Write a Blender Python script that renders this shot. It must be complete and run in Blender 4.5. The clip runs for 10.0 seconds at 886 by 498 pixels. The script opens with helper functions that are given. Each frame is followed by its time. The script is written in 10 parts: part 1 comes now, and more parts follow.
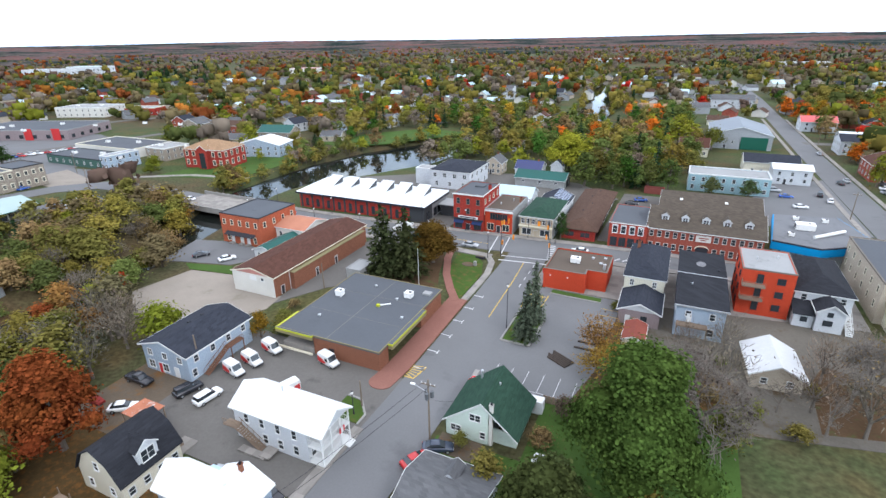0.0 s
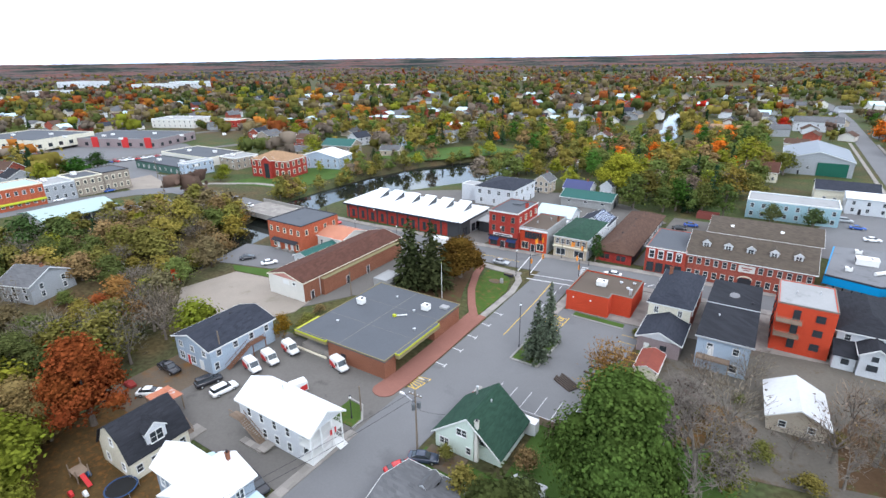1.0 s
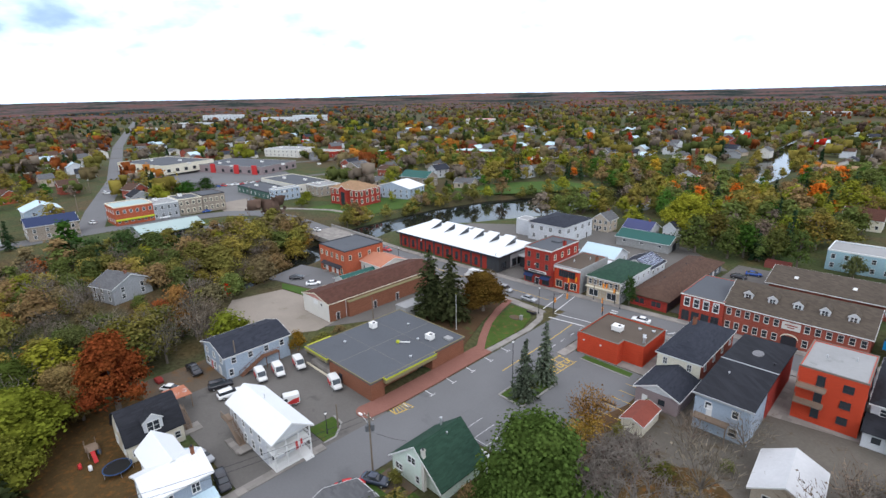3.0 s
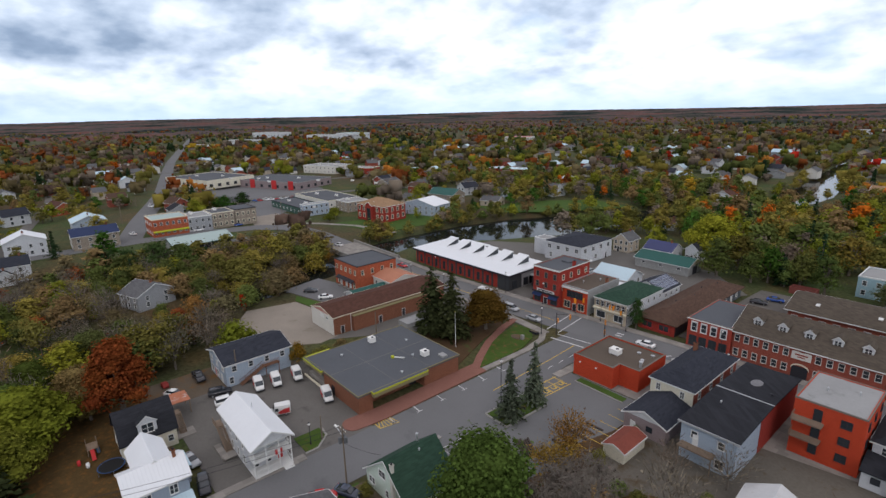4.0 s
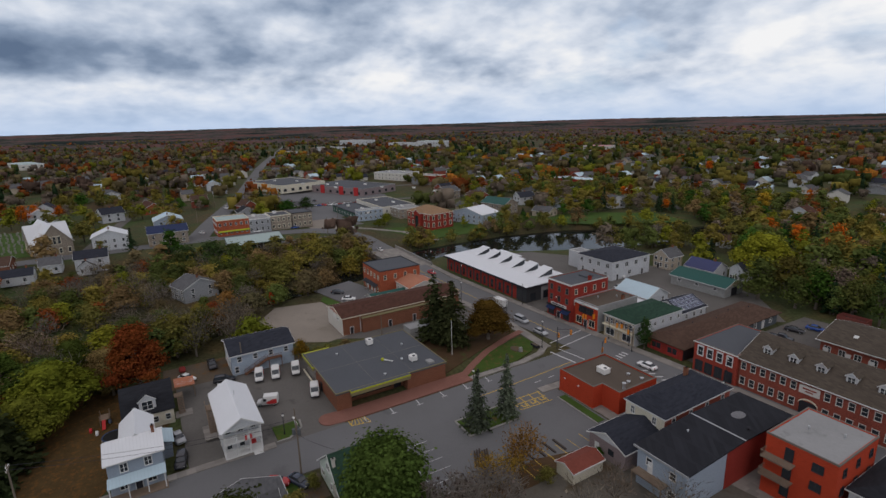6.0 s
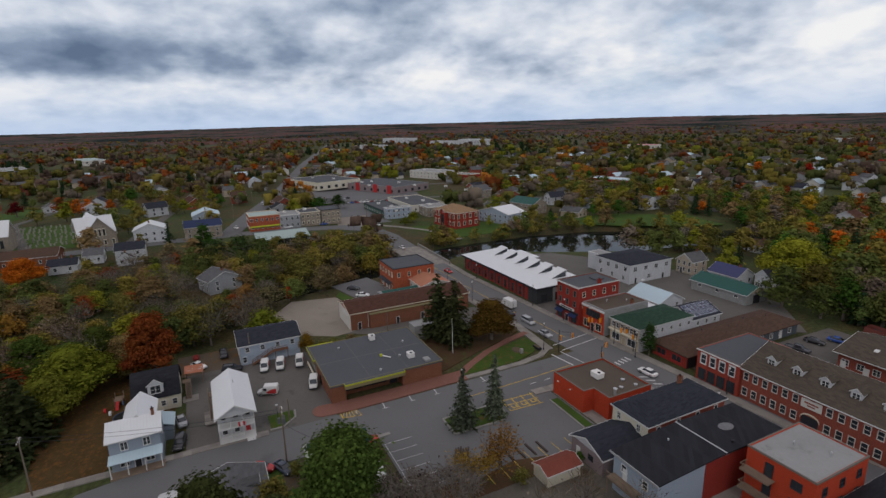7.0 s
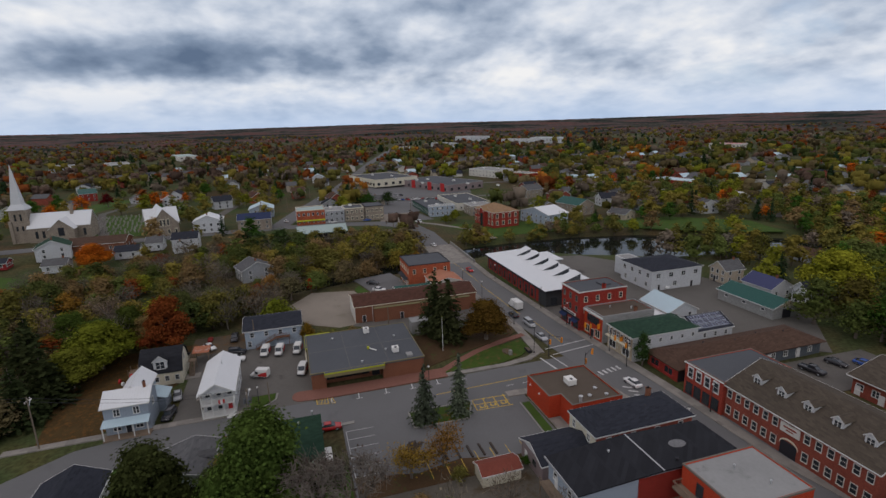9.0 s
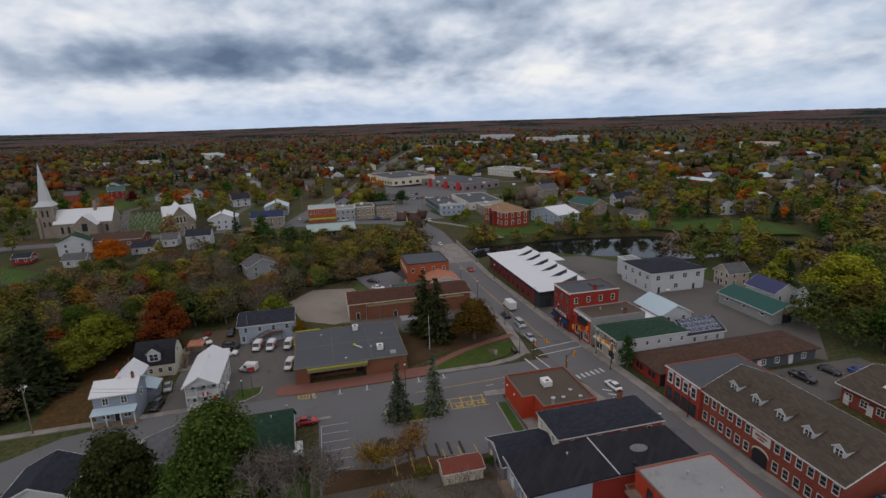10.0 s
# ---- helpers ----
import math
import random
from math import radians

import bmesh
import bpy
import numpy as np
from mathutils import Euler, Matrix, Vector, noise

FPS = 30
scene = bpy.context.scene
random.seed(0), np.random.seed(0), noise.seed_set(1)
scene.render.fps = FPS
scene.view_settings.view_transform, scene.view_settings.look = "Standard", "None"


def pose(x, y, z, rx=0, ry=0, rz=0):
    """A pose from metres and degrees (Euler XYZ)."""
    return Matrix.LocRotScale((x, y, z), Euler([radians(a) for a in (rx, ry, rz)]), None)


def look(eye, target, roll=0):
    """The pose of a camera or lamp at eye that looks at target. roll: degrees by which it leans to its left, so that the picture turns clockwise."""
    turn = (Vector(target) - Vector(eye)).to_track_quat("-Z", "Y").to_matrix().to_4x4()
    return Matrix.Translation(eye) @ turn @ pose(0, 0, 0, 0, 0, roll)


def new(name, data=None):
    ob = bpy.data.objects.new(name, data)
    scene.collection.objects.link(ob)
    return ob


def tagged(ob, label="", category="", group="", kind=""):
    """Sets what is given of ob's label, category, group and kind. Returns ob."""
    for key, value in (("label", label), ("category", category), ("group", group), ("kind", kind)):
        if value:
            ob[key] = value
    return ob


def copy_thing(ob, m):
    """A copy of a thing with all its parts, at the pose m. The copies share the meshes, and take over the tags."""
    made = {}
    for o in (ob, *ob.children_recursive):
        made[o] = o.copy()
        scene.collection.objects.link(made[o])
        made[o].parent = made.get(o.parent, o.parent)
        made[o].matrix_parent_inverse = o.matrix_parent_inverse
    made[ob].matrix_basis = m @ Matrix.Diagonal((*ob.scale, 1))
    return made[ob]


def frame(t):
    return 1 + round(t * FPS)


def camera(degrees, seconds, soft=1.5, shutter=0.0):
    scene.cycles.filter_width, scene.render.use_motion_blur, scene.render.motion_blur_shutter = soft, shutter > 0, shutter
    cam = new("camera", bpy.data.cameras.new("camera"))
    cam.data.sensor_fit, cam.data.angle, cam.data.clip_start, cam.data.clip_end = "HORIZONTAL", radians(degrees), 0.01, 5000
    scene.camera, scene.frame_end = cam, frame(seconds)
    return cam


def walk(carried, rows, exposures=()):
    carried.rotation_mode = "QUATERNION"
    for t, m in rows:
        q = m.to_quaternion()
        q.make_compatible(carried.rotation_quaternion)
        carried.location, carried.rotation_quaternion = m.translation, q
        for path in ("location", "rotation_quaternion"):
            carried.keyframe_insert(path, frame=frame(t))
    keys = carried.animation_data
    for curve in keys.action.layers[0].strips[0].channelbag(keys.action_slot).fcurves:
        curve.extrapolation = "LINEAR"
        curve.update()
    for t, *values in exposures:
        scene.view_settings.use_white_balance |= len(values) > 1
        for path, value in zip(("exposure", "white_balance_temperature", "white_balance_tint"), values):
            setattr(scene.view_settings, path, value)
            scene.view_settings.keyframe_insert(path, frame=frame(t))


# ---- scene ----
cam = camera(81.89, 10.0)
# seconds, place of the eye, then tilt, roll and yaw in degrees
ROWS = [
    (0.0, 0.05, 2.15, 55.06, 67.50, 0.88, 24.66),
    (0.5, 5.07, 3.73, 55.10, 68.45, 0.82, 29.13),
    (1.0, 10.02, 5.60, 55.55, 69.33, 0.88, 32.83),
    (1.5, 14.85, 7.72, 55.84, 70.23, 0.93, 36.39),
    (2.0, 19.38, 10.13, 56.11, 71.13, 1.04, 39.31),
    (2.5, 23.87, 12.97, 56.38, 72.06, 1.16, 42.11),
    (4.0, 36.00, 22.38, 57.09, 74.97, 1.34, 49.56),
    (4.5, 39.92, 26.03, 57.34, 75.83, 1.41, 51.91),
    (5.0, 43.45, 29.58, 57.39, 75.98, 1.45, 54.19),
    (5.5, 47.00, 33.61, 57.47, 76.03, 1.49, 56.62),
    (7.0, 56.51, 46.14, 58.11, 75.96, 1.48, 64.13),
    (7.5, 59.25, 50.85, 58.20, 75.96, 1.55, 66.55),
    (8.0, 61.71, 55.67, 58.27, 75.93, 1.58, 68.88),
    (8.5, 64.12, 60.51, 58.35, 75.94, 1.66, 71.02),
    (9.0, 66.26, 65.34, 58.29, 75.95, 1.69, 72.89),
    (9.5, 68.17, 70.37, 58.37, 75.94, 1.84, 74.60),
    (10.0, 69.92, 75.17, 58.49, 75.88, 1.83, 76.04),
]
walk(cam, [(t, pose(x, y, z, tilt, roll, yaw)) for t, x, y, z, tilt, roll, yaw in ROWS],
     exposures=[(0.0, 1.46, 5650, 6), (0.5, 1.53, 5650, 6), (1.0, 1.58, 5650, 6), (2.0, 1.50, 5650, 6), (2.7, 1.25, 5750, 7), (3.8, 0.45, 6100, 10), (4.5, -0.02, 6250, 12), (5.5, -0.25, 6250, 12), (7.5, -0.3, 6300, 12), (10.0, -0.3, 6300, 12)])

# ---- sky and sun: a bright overcast autumn afternoon ----
world = bpy.data.worlds.new("overcast_sky")
scene.world = world
world.use_nodes = True
wn, wl = world.node_tree.nodes, world.node_tree.links
wn.clear()


def wnode(kind, **values):
    n = wn.new(kind)
    for key, value in values.items():
        n.inputs[int(key[1:])].default_value = value
    return n


def wmath(op, a, b=None):
    n = wn.new("ShaderNodeMath")
    n.operation = op
    for i, s in enumerate((a, b)):
        if s is None:
            continue
        if isinstance(s, (int, float)):
            n.inputs[i].default_value = s
        else:
            wl.new(s, n.inputs[i])
    return n.outputs[0]


def wramp(fac, stops):
    n = wn.new("ShaderNodeValToRGB")
    e = n.color_ramp.elements
    while len(e) < len(stops):
        e.new(0.5)
    for el, (at, col) in zip(e, stops):
        el.position, el.color = at, (*col, 1)
    wl.new(fac, n.inputs[0])
    return n.outputs[0]


def wmix(fac, a, b):
    n = wn.new("ShaderNodeMix")
    n.data_type = "RGBA"
    if isinstance(fac, (int, float)):
        n.inputs[0].default_value = fac
    else:
        wl.new(fac, n.inputs[0])
    for i, s in ((6, a), (7, b)):
        if isinstance(s, tuple):
            n.inputs[i].default_value = (*s, 1)
        else:
            wl.new(s, n.inputs[i])
    return n.outputs[2]


sky = wn.new("ShaderNodeTexSky")
sky.sky_type = "NISHITA"
sky.sun_disc = False
sky.sun_elevation, sky.sun_rotation = radians(38), radians(125)
sky_dim = wn.new("ShaderNodeVectorMath")
sky_dim.operation = "SCALE"
sky_dim.inputs["Scale"].default_value = 0.11
wl.new(sky.outputs[0], sky_dim.inputs[0])
co = wn.new("ShaderNodeTexCoord")
sep = wn.new("ShaderNodeSeparateXYZ")
wl.new(co.outputs["Generated"], sep.inputs[0])
# the cloud layer lies flat overhead, so that it closes up towards the horizon
rise = wmath("ADD", wmath("MAXIMUM", sep.outputs[2], 0.0), 0.36)
flat = wn.new("ShaderNodeCombineXYZ")
wl.new(wmath("DIVIDE", sep.outputs[0], rise), flat.inputs[0])
wl.new(wmath("DIVIDE", sep.outputs[1], rise), flat.inputs[1])


def cloud_noise(scale, detail, rough, shift, twist=0.0):
    n = wn.new("ShaderNodeTexNoise")
    n.inputs["Scale"].default_value = scale
    n.inputs["Detail"].default_value = detail
    n.inputs["Roughness"].default_value = rough
    n.inputs["Distortion"].default_value = twist
    m = wn.new("ShaderNodeMapping")
    m.inputs["Location"].default_value = (shift, shift * 0.7, shift * 0.3)
    wl.new(flat.outputs[0], m.inputs[0])
    wl.new(m.outputs[0], n.inputs[0])
    return n.outputs[0]


def bump_at(value, centre, half):
    """One at the centre, falling to nothing at half a width away."""
    n = wn.new("ShaderNodeMapRange")
    n.interpolation_type = "SMOOTHERSTEP"
    n.inputs["From Min"].default_value, n.inputs["From Max"].default_value = half, 0.0
    wl.new(wmath("ABSOLUTE", wmath("SUBTRACT", value, centre)), n.inputs["Value"])
    return n.outputs[0]


big = cloud_noise(0.9, 2, 0.45, 5.3)
medium = cloud_noise(3.4, 3, 0.45, 3.1, 0.1)
small = cloud_noise(11.0, 5, 0.5, 9.4, 0.1)
body = wmath("ADD", wmath("ADD", wmath("MULTIPLY", big, 0.30), wmath("MULTIPLY", medium, 0.48)), wmath("MULTIPLY", small, 0.22))
# a heavy bank of cloud in the west, thinner and brighter cloud low down
heading = wmath("ARCTAN2", sep.outputs[1], wmath("MULTIPLY", sep.outputs[0], -1.0))
bank = wmath("MULTIPLY", bump_at(heading, -0.16, 0.56), bump_at(sep.outputs[2], 0.112, 0.062))
veil = wramp(sep.outputs[2], [(0.05, (0, 0, 0)), (0.24, (1, 1, 1))])
body = wmath("ADD", wmath("MULTIPLY", body, 0.78), 0.108)
body = wmath("ADD", body, wmath("ADD", wmath("MULTIPLY", bank, 0.17), wmath("MULTIPLY", veil, 0.045)))
cloud = wramp(body, [(0.43, (1.10, 1.09, 1.05)), (0.50, (0.84, 0.89, 0.95)), (0.565, (0.57, 0.65, 0.76)), (0.65, (0.29, 0.37, 0.49)), (0.75, (0.14, 0.20, 0.30))])
# cloud above the view is tinted warm, to warm the light on the ground
high = wramp(sep.outputs[2], [(0.30, (0, 0, 0)), (0.60, (1, 1, 1))])
cloud = wmix(wmath("MULTIPLY", high, 0.75), cloud, (0.90, 0.82, 0.82))
gap = wramp(cloud_noise(1.3, 6, 0.6, 21.0, 0.4), [(0.60, (0, 0, 0)), (0.72, (0.55, 0.55, 0.55))])
blue = wmix(0.35, (0.45, 0.62, 0.86), sky_dim.outputs[0])
sky_colour = wmix(gap, cloud, blue)
low = wramp(sep.outputs[2], [(0.0, (1, 1, 1)), (0.075, (0, 0, 0))])
sky_colour = wmix(wmath("MULTIPLY", low, 0.8), sky_colour, (0.56, 0.71, 0.93))
back = wn.new("ShaderNodeBackground")
back.inputs["Strength"].default_value = 1.0
wl.new(sky_colour, back.inputs[0])
wl.new(back.outputs[0], wn.new("ShaderNodeOutputWorld").inputs[0])

sun = new("sun", bpy.data.lights.new("sun", "SUN"))
sun.data.energy, sun.data.angle, sun.data.color = 0.5, radians(14), (1.0, 0.92, 0.86)
sun.matrix_world = look((60, -42, 57), (0, 0, 0))

# ---- materials ----
MATS = {}


def material(name, col, rough=0.85, var=0.2, coarse=0.12, fine=2.5, bump=0.0, metal=0.0, spec=0.1, pattern="", size=(1, 1), line=0.6, stain=None, stain_at=0.6, paint=False, glass=False):
    """A procedural surface: base colour varied at two scales, with an optional pattern of courses, ribs or boards."""
    if name in MATS:
        return MATS[name]
    m = bpy.data.materials.new(name)
    m.use_nodes = True
    nd, ln = m.node_tree.nodes, m.node_tree.links
    p = nd["Principled BSDF"]
    p.inputs["Roughness"].default_value, p.inputs["Metallic"].default_value = rough, metal
    p.inputs["Specular IOR Level"].default_value = spec
    tc, info = nd.new("ShaderNodeTexCoord"), nd.new("ShaderNodeObjectInfo")
    shift = nd.new("ShaderNodeVectorMath")
    shift.operation = "MULTIPLY_ADD"
    ln.new(info.outputs["Random"], shift.inputs[0])
    shift.inputs[1].default_value = (37, 53, 11)
    ln.new(tc.outputs["Object"], shift.inputs[2])

    def noise_at(scale, detail=4):
        n = nd.new("ShaderNodeTexNoise")
        n.inputs["Scale"].default_value, n.inputs["Detail"].default_value = scale, detail
        n.inputs["Roughness"].default_value = 0.65
        ln.new(shift.outputs[0], n.inputs[0])
        return n.outputs[0]

    def calc(op, a, b, c=None):
        n = nd.new("ShaderNodeMath")
        n.operation = op
        for i, s in enumerate((a, b, c)):
            if s is None:
                continue
            if isinstance(s, (int, float)):
                n.inputs[i].default_value = s
            else:
                ln.new(s, n.inputs[i])
        return n.outputs[0]

    def blend(fac, a, b, mode="MIX"):
        n = nd.new("ShaderNodeMix")
        n.data_type, n.blend_type = "RGBA", mode
        for i, s in ((0, fac), (6, a), (7, b)):
            if isinstance(s, (int, float)):
                n.inputs[i].default_value = s
            elif isinstance(s, tuple):
                n.inputs[i].default_value = (*s, 1)
            else:
                ln.new(s, n.inputs[i])
        return n.outputs[2]

    both = calc("ADD", calc("MULTIPLY", noise_at(coarse, 5), 0.6), calc("MULTIPLY", noise_at(fine, 3), 0.4))
    level = calc("MULTIPLY_ADD", calc("SUBTRACT", both, 0.5), var * 4.0, 1.0)
    base = col
    if paint:
        base = info.outputs["Color"]
    scaled = nd.new("ShaderNodeVectorMath")
    scaled.operation = "SCALE"
    if isinstance(base, tuple):
        scaled.inputs[0].default_value = base
    else:
        ln.new(base, scaled.inputs[0])
    ln.new(level, scaled.inputs["Scale"])
    colour = scaled.outputs[0]
    if stain:
        s = nd.new("ShaderNodeValToRGB")
        s.color_ramp.elements[0].position, s.color_ramp.elements[1].position = stain_at, stain_at + 0.12
        ln.new(noise_at(coarse * 2.3, 7), s.inputs[0])
        colour = blend(s.outputs[0], colour, stain)
    height = both
    if pattern:
        sx = nd.new("ShaderNodeSeparateXYZ")
        ln.new(tc.outputs["Object"], sx.inputs[0])
        uv = nd.new("ShaderNodeCombineXYZ")
        if pattern == "brick":
            ln.new(calc("ADD", sx.outputs[0], sx.outputs[1]), uv.inputs[0])
            ln.new(sx.outputs[2], uv.inputs[1])
        elif pattern == "paver":
            ln.new(sx.outputs[0], uv.inputs[0])
            ln.new(sx.outputs[1], uv.inputs[1])
        else:
            ln.new(sx.outputs[{"ribs_x": 0, "ribs_y": 1, "boards": 2}[pattern]], uv.inputs[0])
        if pattern in ("brick", "paver"):
            b = nd.new("ShaderNodeTexBrick")
            b.inputs["Color1"].default_value = (1, 1, 1, 1)
            b.inputs["Color2"].default_value = (0.72, 0.72, 0.72, 1)
            b.inputs["Mortar"].default_value = (line, line, line, 1)
            b.inputs["Scale"].default_value = 1.0
            b.inputs["Mortar Size"].default_value = 0.012 if pattern == "brick" else 0.02
            b.inputs["Brick Width"].default_value, b.inputs["Row Height"].default_value = size
            ln.new(uv.outputs[0], b.inputs[0])
            colour = blend(1.0, colour, b.outputs[0], "MULTIPLY")
            height = b.outputs["Fac"]
        else:
            saw = calc("FRACT", calc("DIVIDE", nd_out(uv, nd, ln), size[0]), 0)
            edge = calc("LESS_THAN", saw, size[1])
            colour = blend(edge, colour, blend(1.0, colour, (line, line, line), "MULTIPLY"))
            height = calc("SUBTRACT", 1.0, edge) if pattern != "boards" else saw
    ln.new(colour, p.inputs["Base Color"])
    if bump:
        bm_ = nd.new("ShaderNodeBump")
        bm_.inputs["Strength"].default_value, bm_.inputs["Distance"].default_value = bump, 0.05
        ln.new(height, bm_.inputs["Height"])
        ln.new(bm_.outputs[0], p.inputs["Normal"])
    MATS[name] = m
    return m


def nd_out(uv, nd, ln):
    s = nd.new("ShaderNodeSeparateXYZ")
    ln.new(uv.outputs[0], s.inputs[0])
    return s.outputs[0]


def brick(name, col, var=0.16):
    return material(name, col, 0.9, var, 0.3, 6.0, 0.3, pattern="brick", size=(0.22, 0.075), line=1.25)


def siding(name, col, step=0.16):
    return material(name, col, 0.6, 0.05, 0.25, 3.0, 0.4, pattern="boards", size=(step, 0.16), line=0.72)


def shingle(name, col, var=0.14):
    return material(name, col, 0.95, var, 0.35, 5.0, 0.4, pattern="brick", size=(0.9, 0.16), line=0.88)


def foliage(name):
    """Leaves take the tree's own colour, and each clump its own shade of it."""
    m = bpy.data.materials.new(name)
    m.use_nodes = True
    nd, ln = m.node_tree.nodes, m.node_tree.links
    nd.clear()
    info, geo = nd.new("ShaderNodeObjectInfo"), nd.new("ShaderNodeNewGeometry")
    hsv = nd.new("ShaderNodeHueSaturation")
    ramp = nd.new("ShaderNodeMapRange")
    ramp.inputs["To Min"].default_value, ramp.inputs["To Max"].default_value = (0.36, 1.36) if name != "far_foliage" else (0.58, 1.28)
    ln.new(geo.outputs["Random Per Island"], ramp.inputs["Value"])
    hue = nd.new("ShaderNodeMapRange")
    hue.inputs["To Min"].default_value, hue.inputs["To Max"].default_value = 0.485, 0.515
    tone = nd.new("ShaderNodeTexNoise")
    tone.inputs["Scale"].default_value = 0.35
    tc = nd.new("ShaderNodeTexCoord")
    ln.new(tc.outputs["Object"], tone.inputs[0])
    ln.new(tone.outputs[0], hue.inputs["Value"])
    ln.new(hue.outputs[0], hsv.inputs["Hue"])
    ln.new(ramp.outputs[0], hsv.inputs["Value"])
    source = info.outputs["Color"]
    if name == "far_foliage":
        at = nd.new("ShaderNodeVertexColor")
        at.layer_name = "leaf_colour"
        source = at.outputs[0]
    ln.new(source, hsv.inputs["Color"])
    d, tr, mx, out = nd.new("ShaderNodeBsdfDiffuse"), nd.new("ShaderNodeBsdfTranslucent"), nd.new("ShaderNodeMixShader"), nd.new("ShaderNodeOutputMaterial")
    for s in (d, tr):
        ln.new(hsv.outputs[0], s.inputs[0])
    mx.inputs[0].default_value = 0.2
    ln.new(d.outputs[0], mx.inputs[1])
    ln.new(tr.outputs[0], mx.inputs[2])
    ln.new(mx.outputs[0], out.inputs[0])
    return m


LEAF, FAR_LEAF = foliage("leaf_foliage"), foliage("far_foliage")
BARK = material("bark", (0.14, 0.115, 0.095), 0.95, 0.3, 1.0, 6.0, 0.5)
TWIG = material("grey_twigs", (0.145, 0.125, 0.105), 0.95, 0.25, 1.0, 6.0)
ASPHALT = material("asphalt", (0.136, 0.135, 0.136), 0.92, 0.14, 0.05, 3.0, 0.15, stain=(0.105, 0.105, 0.106), stain_at=0.6)
OLD_ASPHALT = material("worn_asphalt", (0.120, 0.112, 0.102), 0.94, 0.2, 0.07, 2.2, 0.2, stain=(0.065, 0.062, 0.058), stain_at=0.6)
GRAVEL = material("gravel", (0.235, 0.205, 0.170), 0.98, 0.2, 0.08, 4.0, 0.3, stain=(0.19, 0.165, 0.13), stain_at=0.58)
DIRT = material("dirt_yard", (0.105, 0.083, 0.060), 0.98, 0.3, 0.1, 3.0, 0.3, stain=(0.14, 0.075, 0.028), stain_at=0.52)
CONCRETE = material("concrete", (0.26, 0.24, 0.215), 0.9, 0.14, 0.2, 3.0, 0.15, pattern="paver", size=(1.5, 1.5), line=0.8)
KERB = material("kerb_concrete", (0.25, 0.24, 0.22), 0.9, 0.14, 0.3, 3.0)
PAVER = material("pink_brick_paving", (0.24, 0.115, 0.088), 0.9, 0.14, 0.3, 4.0, 0.15, pattern="paver", size=(0.22, 0.11), line=0.8)
YARD = material("dirt_and_grass_yard", (0.108, 0.097, 0.080), 0.98, 0.3, 0.1, 2.0, 0.3, stain=(0.078, 0.056, 0.032), stain_at=0.55)
LITTER = material("fallen_leaves", (0.075, 0.046, 0.024), 0.98, 0.35, 0.15, 2.5, 0.3, stain=(0.055, 0.075, 0.022), stain_at=0.56)
LAWN = material("green_lawn", (0.046, 0.078, 0.014), 0.95, 0.35, 0.3, 3.0, 0.3, stain=(0.10, 0.072, 0.025), stain_at=0.53)
LEAFY = material("leafy_yard", (0.072, 0.046, 0.018), 0.98, 0.35, 0.5, 3.0, 0.3, stain=(0.13, 0.062, 0.018), stain_at=0.52)
GRASS = material("lawn_grass", (0.050, 0.088, 0.018), 0.95, 0.3, 0.15, 3.0, 0.3, stain=(0.10, 0.070, 0.026), stain_at=0.62)
WOODS = material("woodland_floor", (0.068, 0.062, 0.030), 0.97, 0.35, 0.02, 0.3, 0.4, stain=(0.055, 0.078, 0.026), stain_at=0.5)
WHITE_LINE = material("white_road_paint", (0.48, 0.48, 0.47), 0.8, 0.3, 0.6, 5.0, stain=(0.18, 0.18, 0.18), stain_at=0.62)
YELLOW_LINE = material("yellow_road_paint", (0.50, 0.34, 0.06), 0.8, 0.25, 0.6, 5.0, stain=(0.2, 0.17, 0.1), stain_at=0.6)
GLASS = material("window_glass", (0.025, 0.03, 0.036), 0.08, 0.1, spec=0.7)
WHITE = material("white_paint", (0.60, 0.60, 0.58), 0.6, 0.06, 0.4, 3.0)
CREAM = material("cream_paint", (0.62, 0.57, 0.44), 0.7, 0.06, 0.4, 3.0)
DARK = material("dark_paint", (0.03, 0.03, 0.035), 0.6, 0.1)
BLACK = material("black_rubber", (0.018, 0.018, 0.018), 0.8, 0.1)
STEEL = material("galvanised_steel", (0.45, 0.46, 0.47), 0.5, 0.1, metal=0.6)
UNIT = material("rooftop_unit_paint", (0.66, 0.65, 0.62), 0.6, 0.1, 0.8, 4.0)
POLE_WOOD = material("weathered_pole_wood", (0.16, 0.13, 0.10), 0.95, 0.2, 1.0, 8.0)
DECK = material("weathered_deck_wood", (0.20, 0.15, 0.11), 0.95, 0.25, 1.0, 6.0)
OLIVE_BAND = material("dull_tan_band", (0.20, 0.17, 0.09), 0.8, 0.1)
COPING = material("tan_coping", (0.15, 0.13, 0.11), 0.8, 0.1)
YELLOW = material("yellow_fascia", (0.36, 0.38, 0.03), 0.6, 0.08)
RED = material("red_paint", (0.42, 0.035, 0.035), 0.5, 0.08)
BLUE = material("blue_fascia", (0.02, 0.22, 0.46), 0.5, 0.08)
ORANGE = material("orange_sign", (0.70, 0.25, 0.02), 0.5, 0.08)
TAN_ROOF_DARK = material("flat_roof_membrane", (0.086, 0.091, 0.100), 0.95, 0.14, 0.08, 2.0, 0.1, stain=(0.072, 0.076, 0.084), stain_at=0.62)
BROWN_FLAT = material("gravel_ballast_roof", (0.095, 0.076, 0.060), 0.97, 0.16, 0.12, 4.0, 0.3, stain=(0.09, 0.075, 0.062), stain_at=0.6)
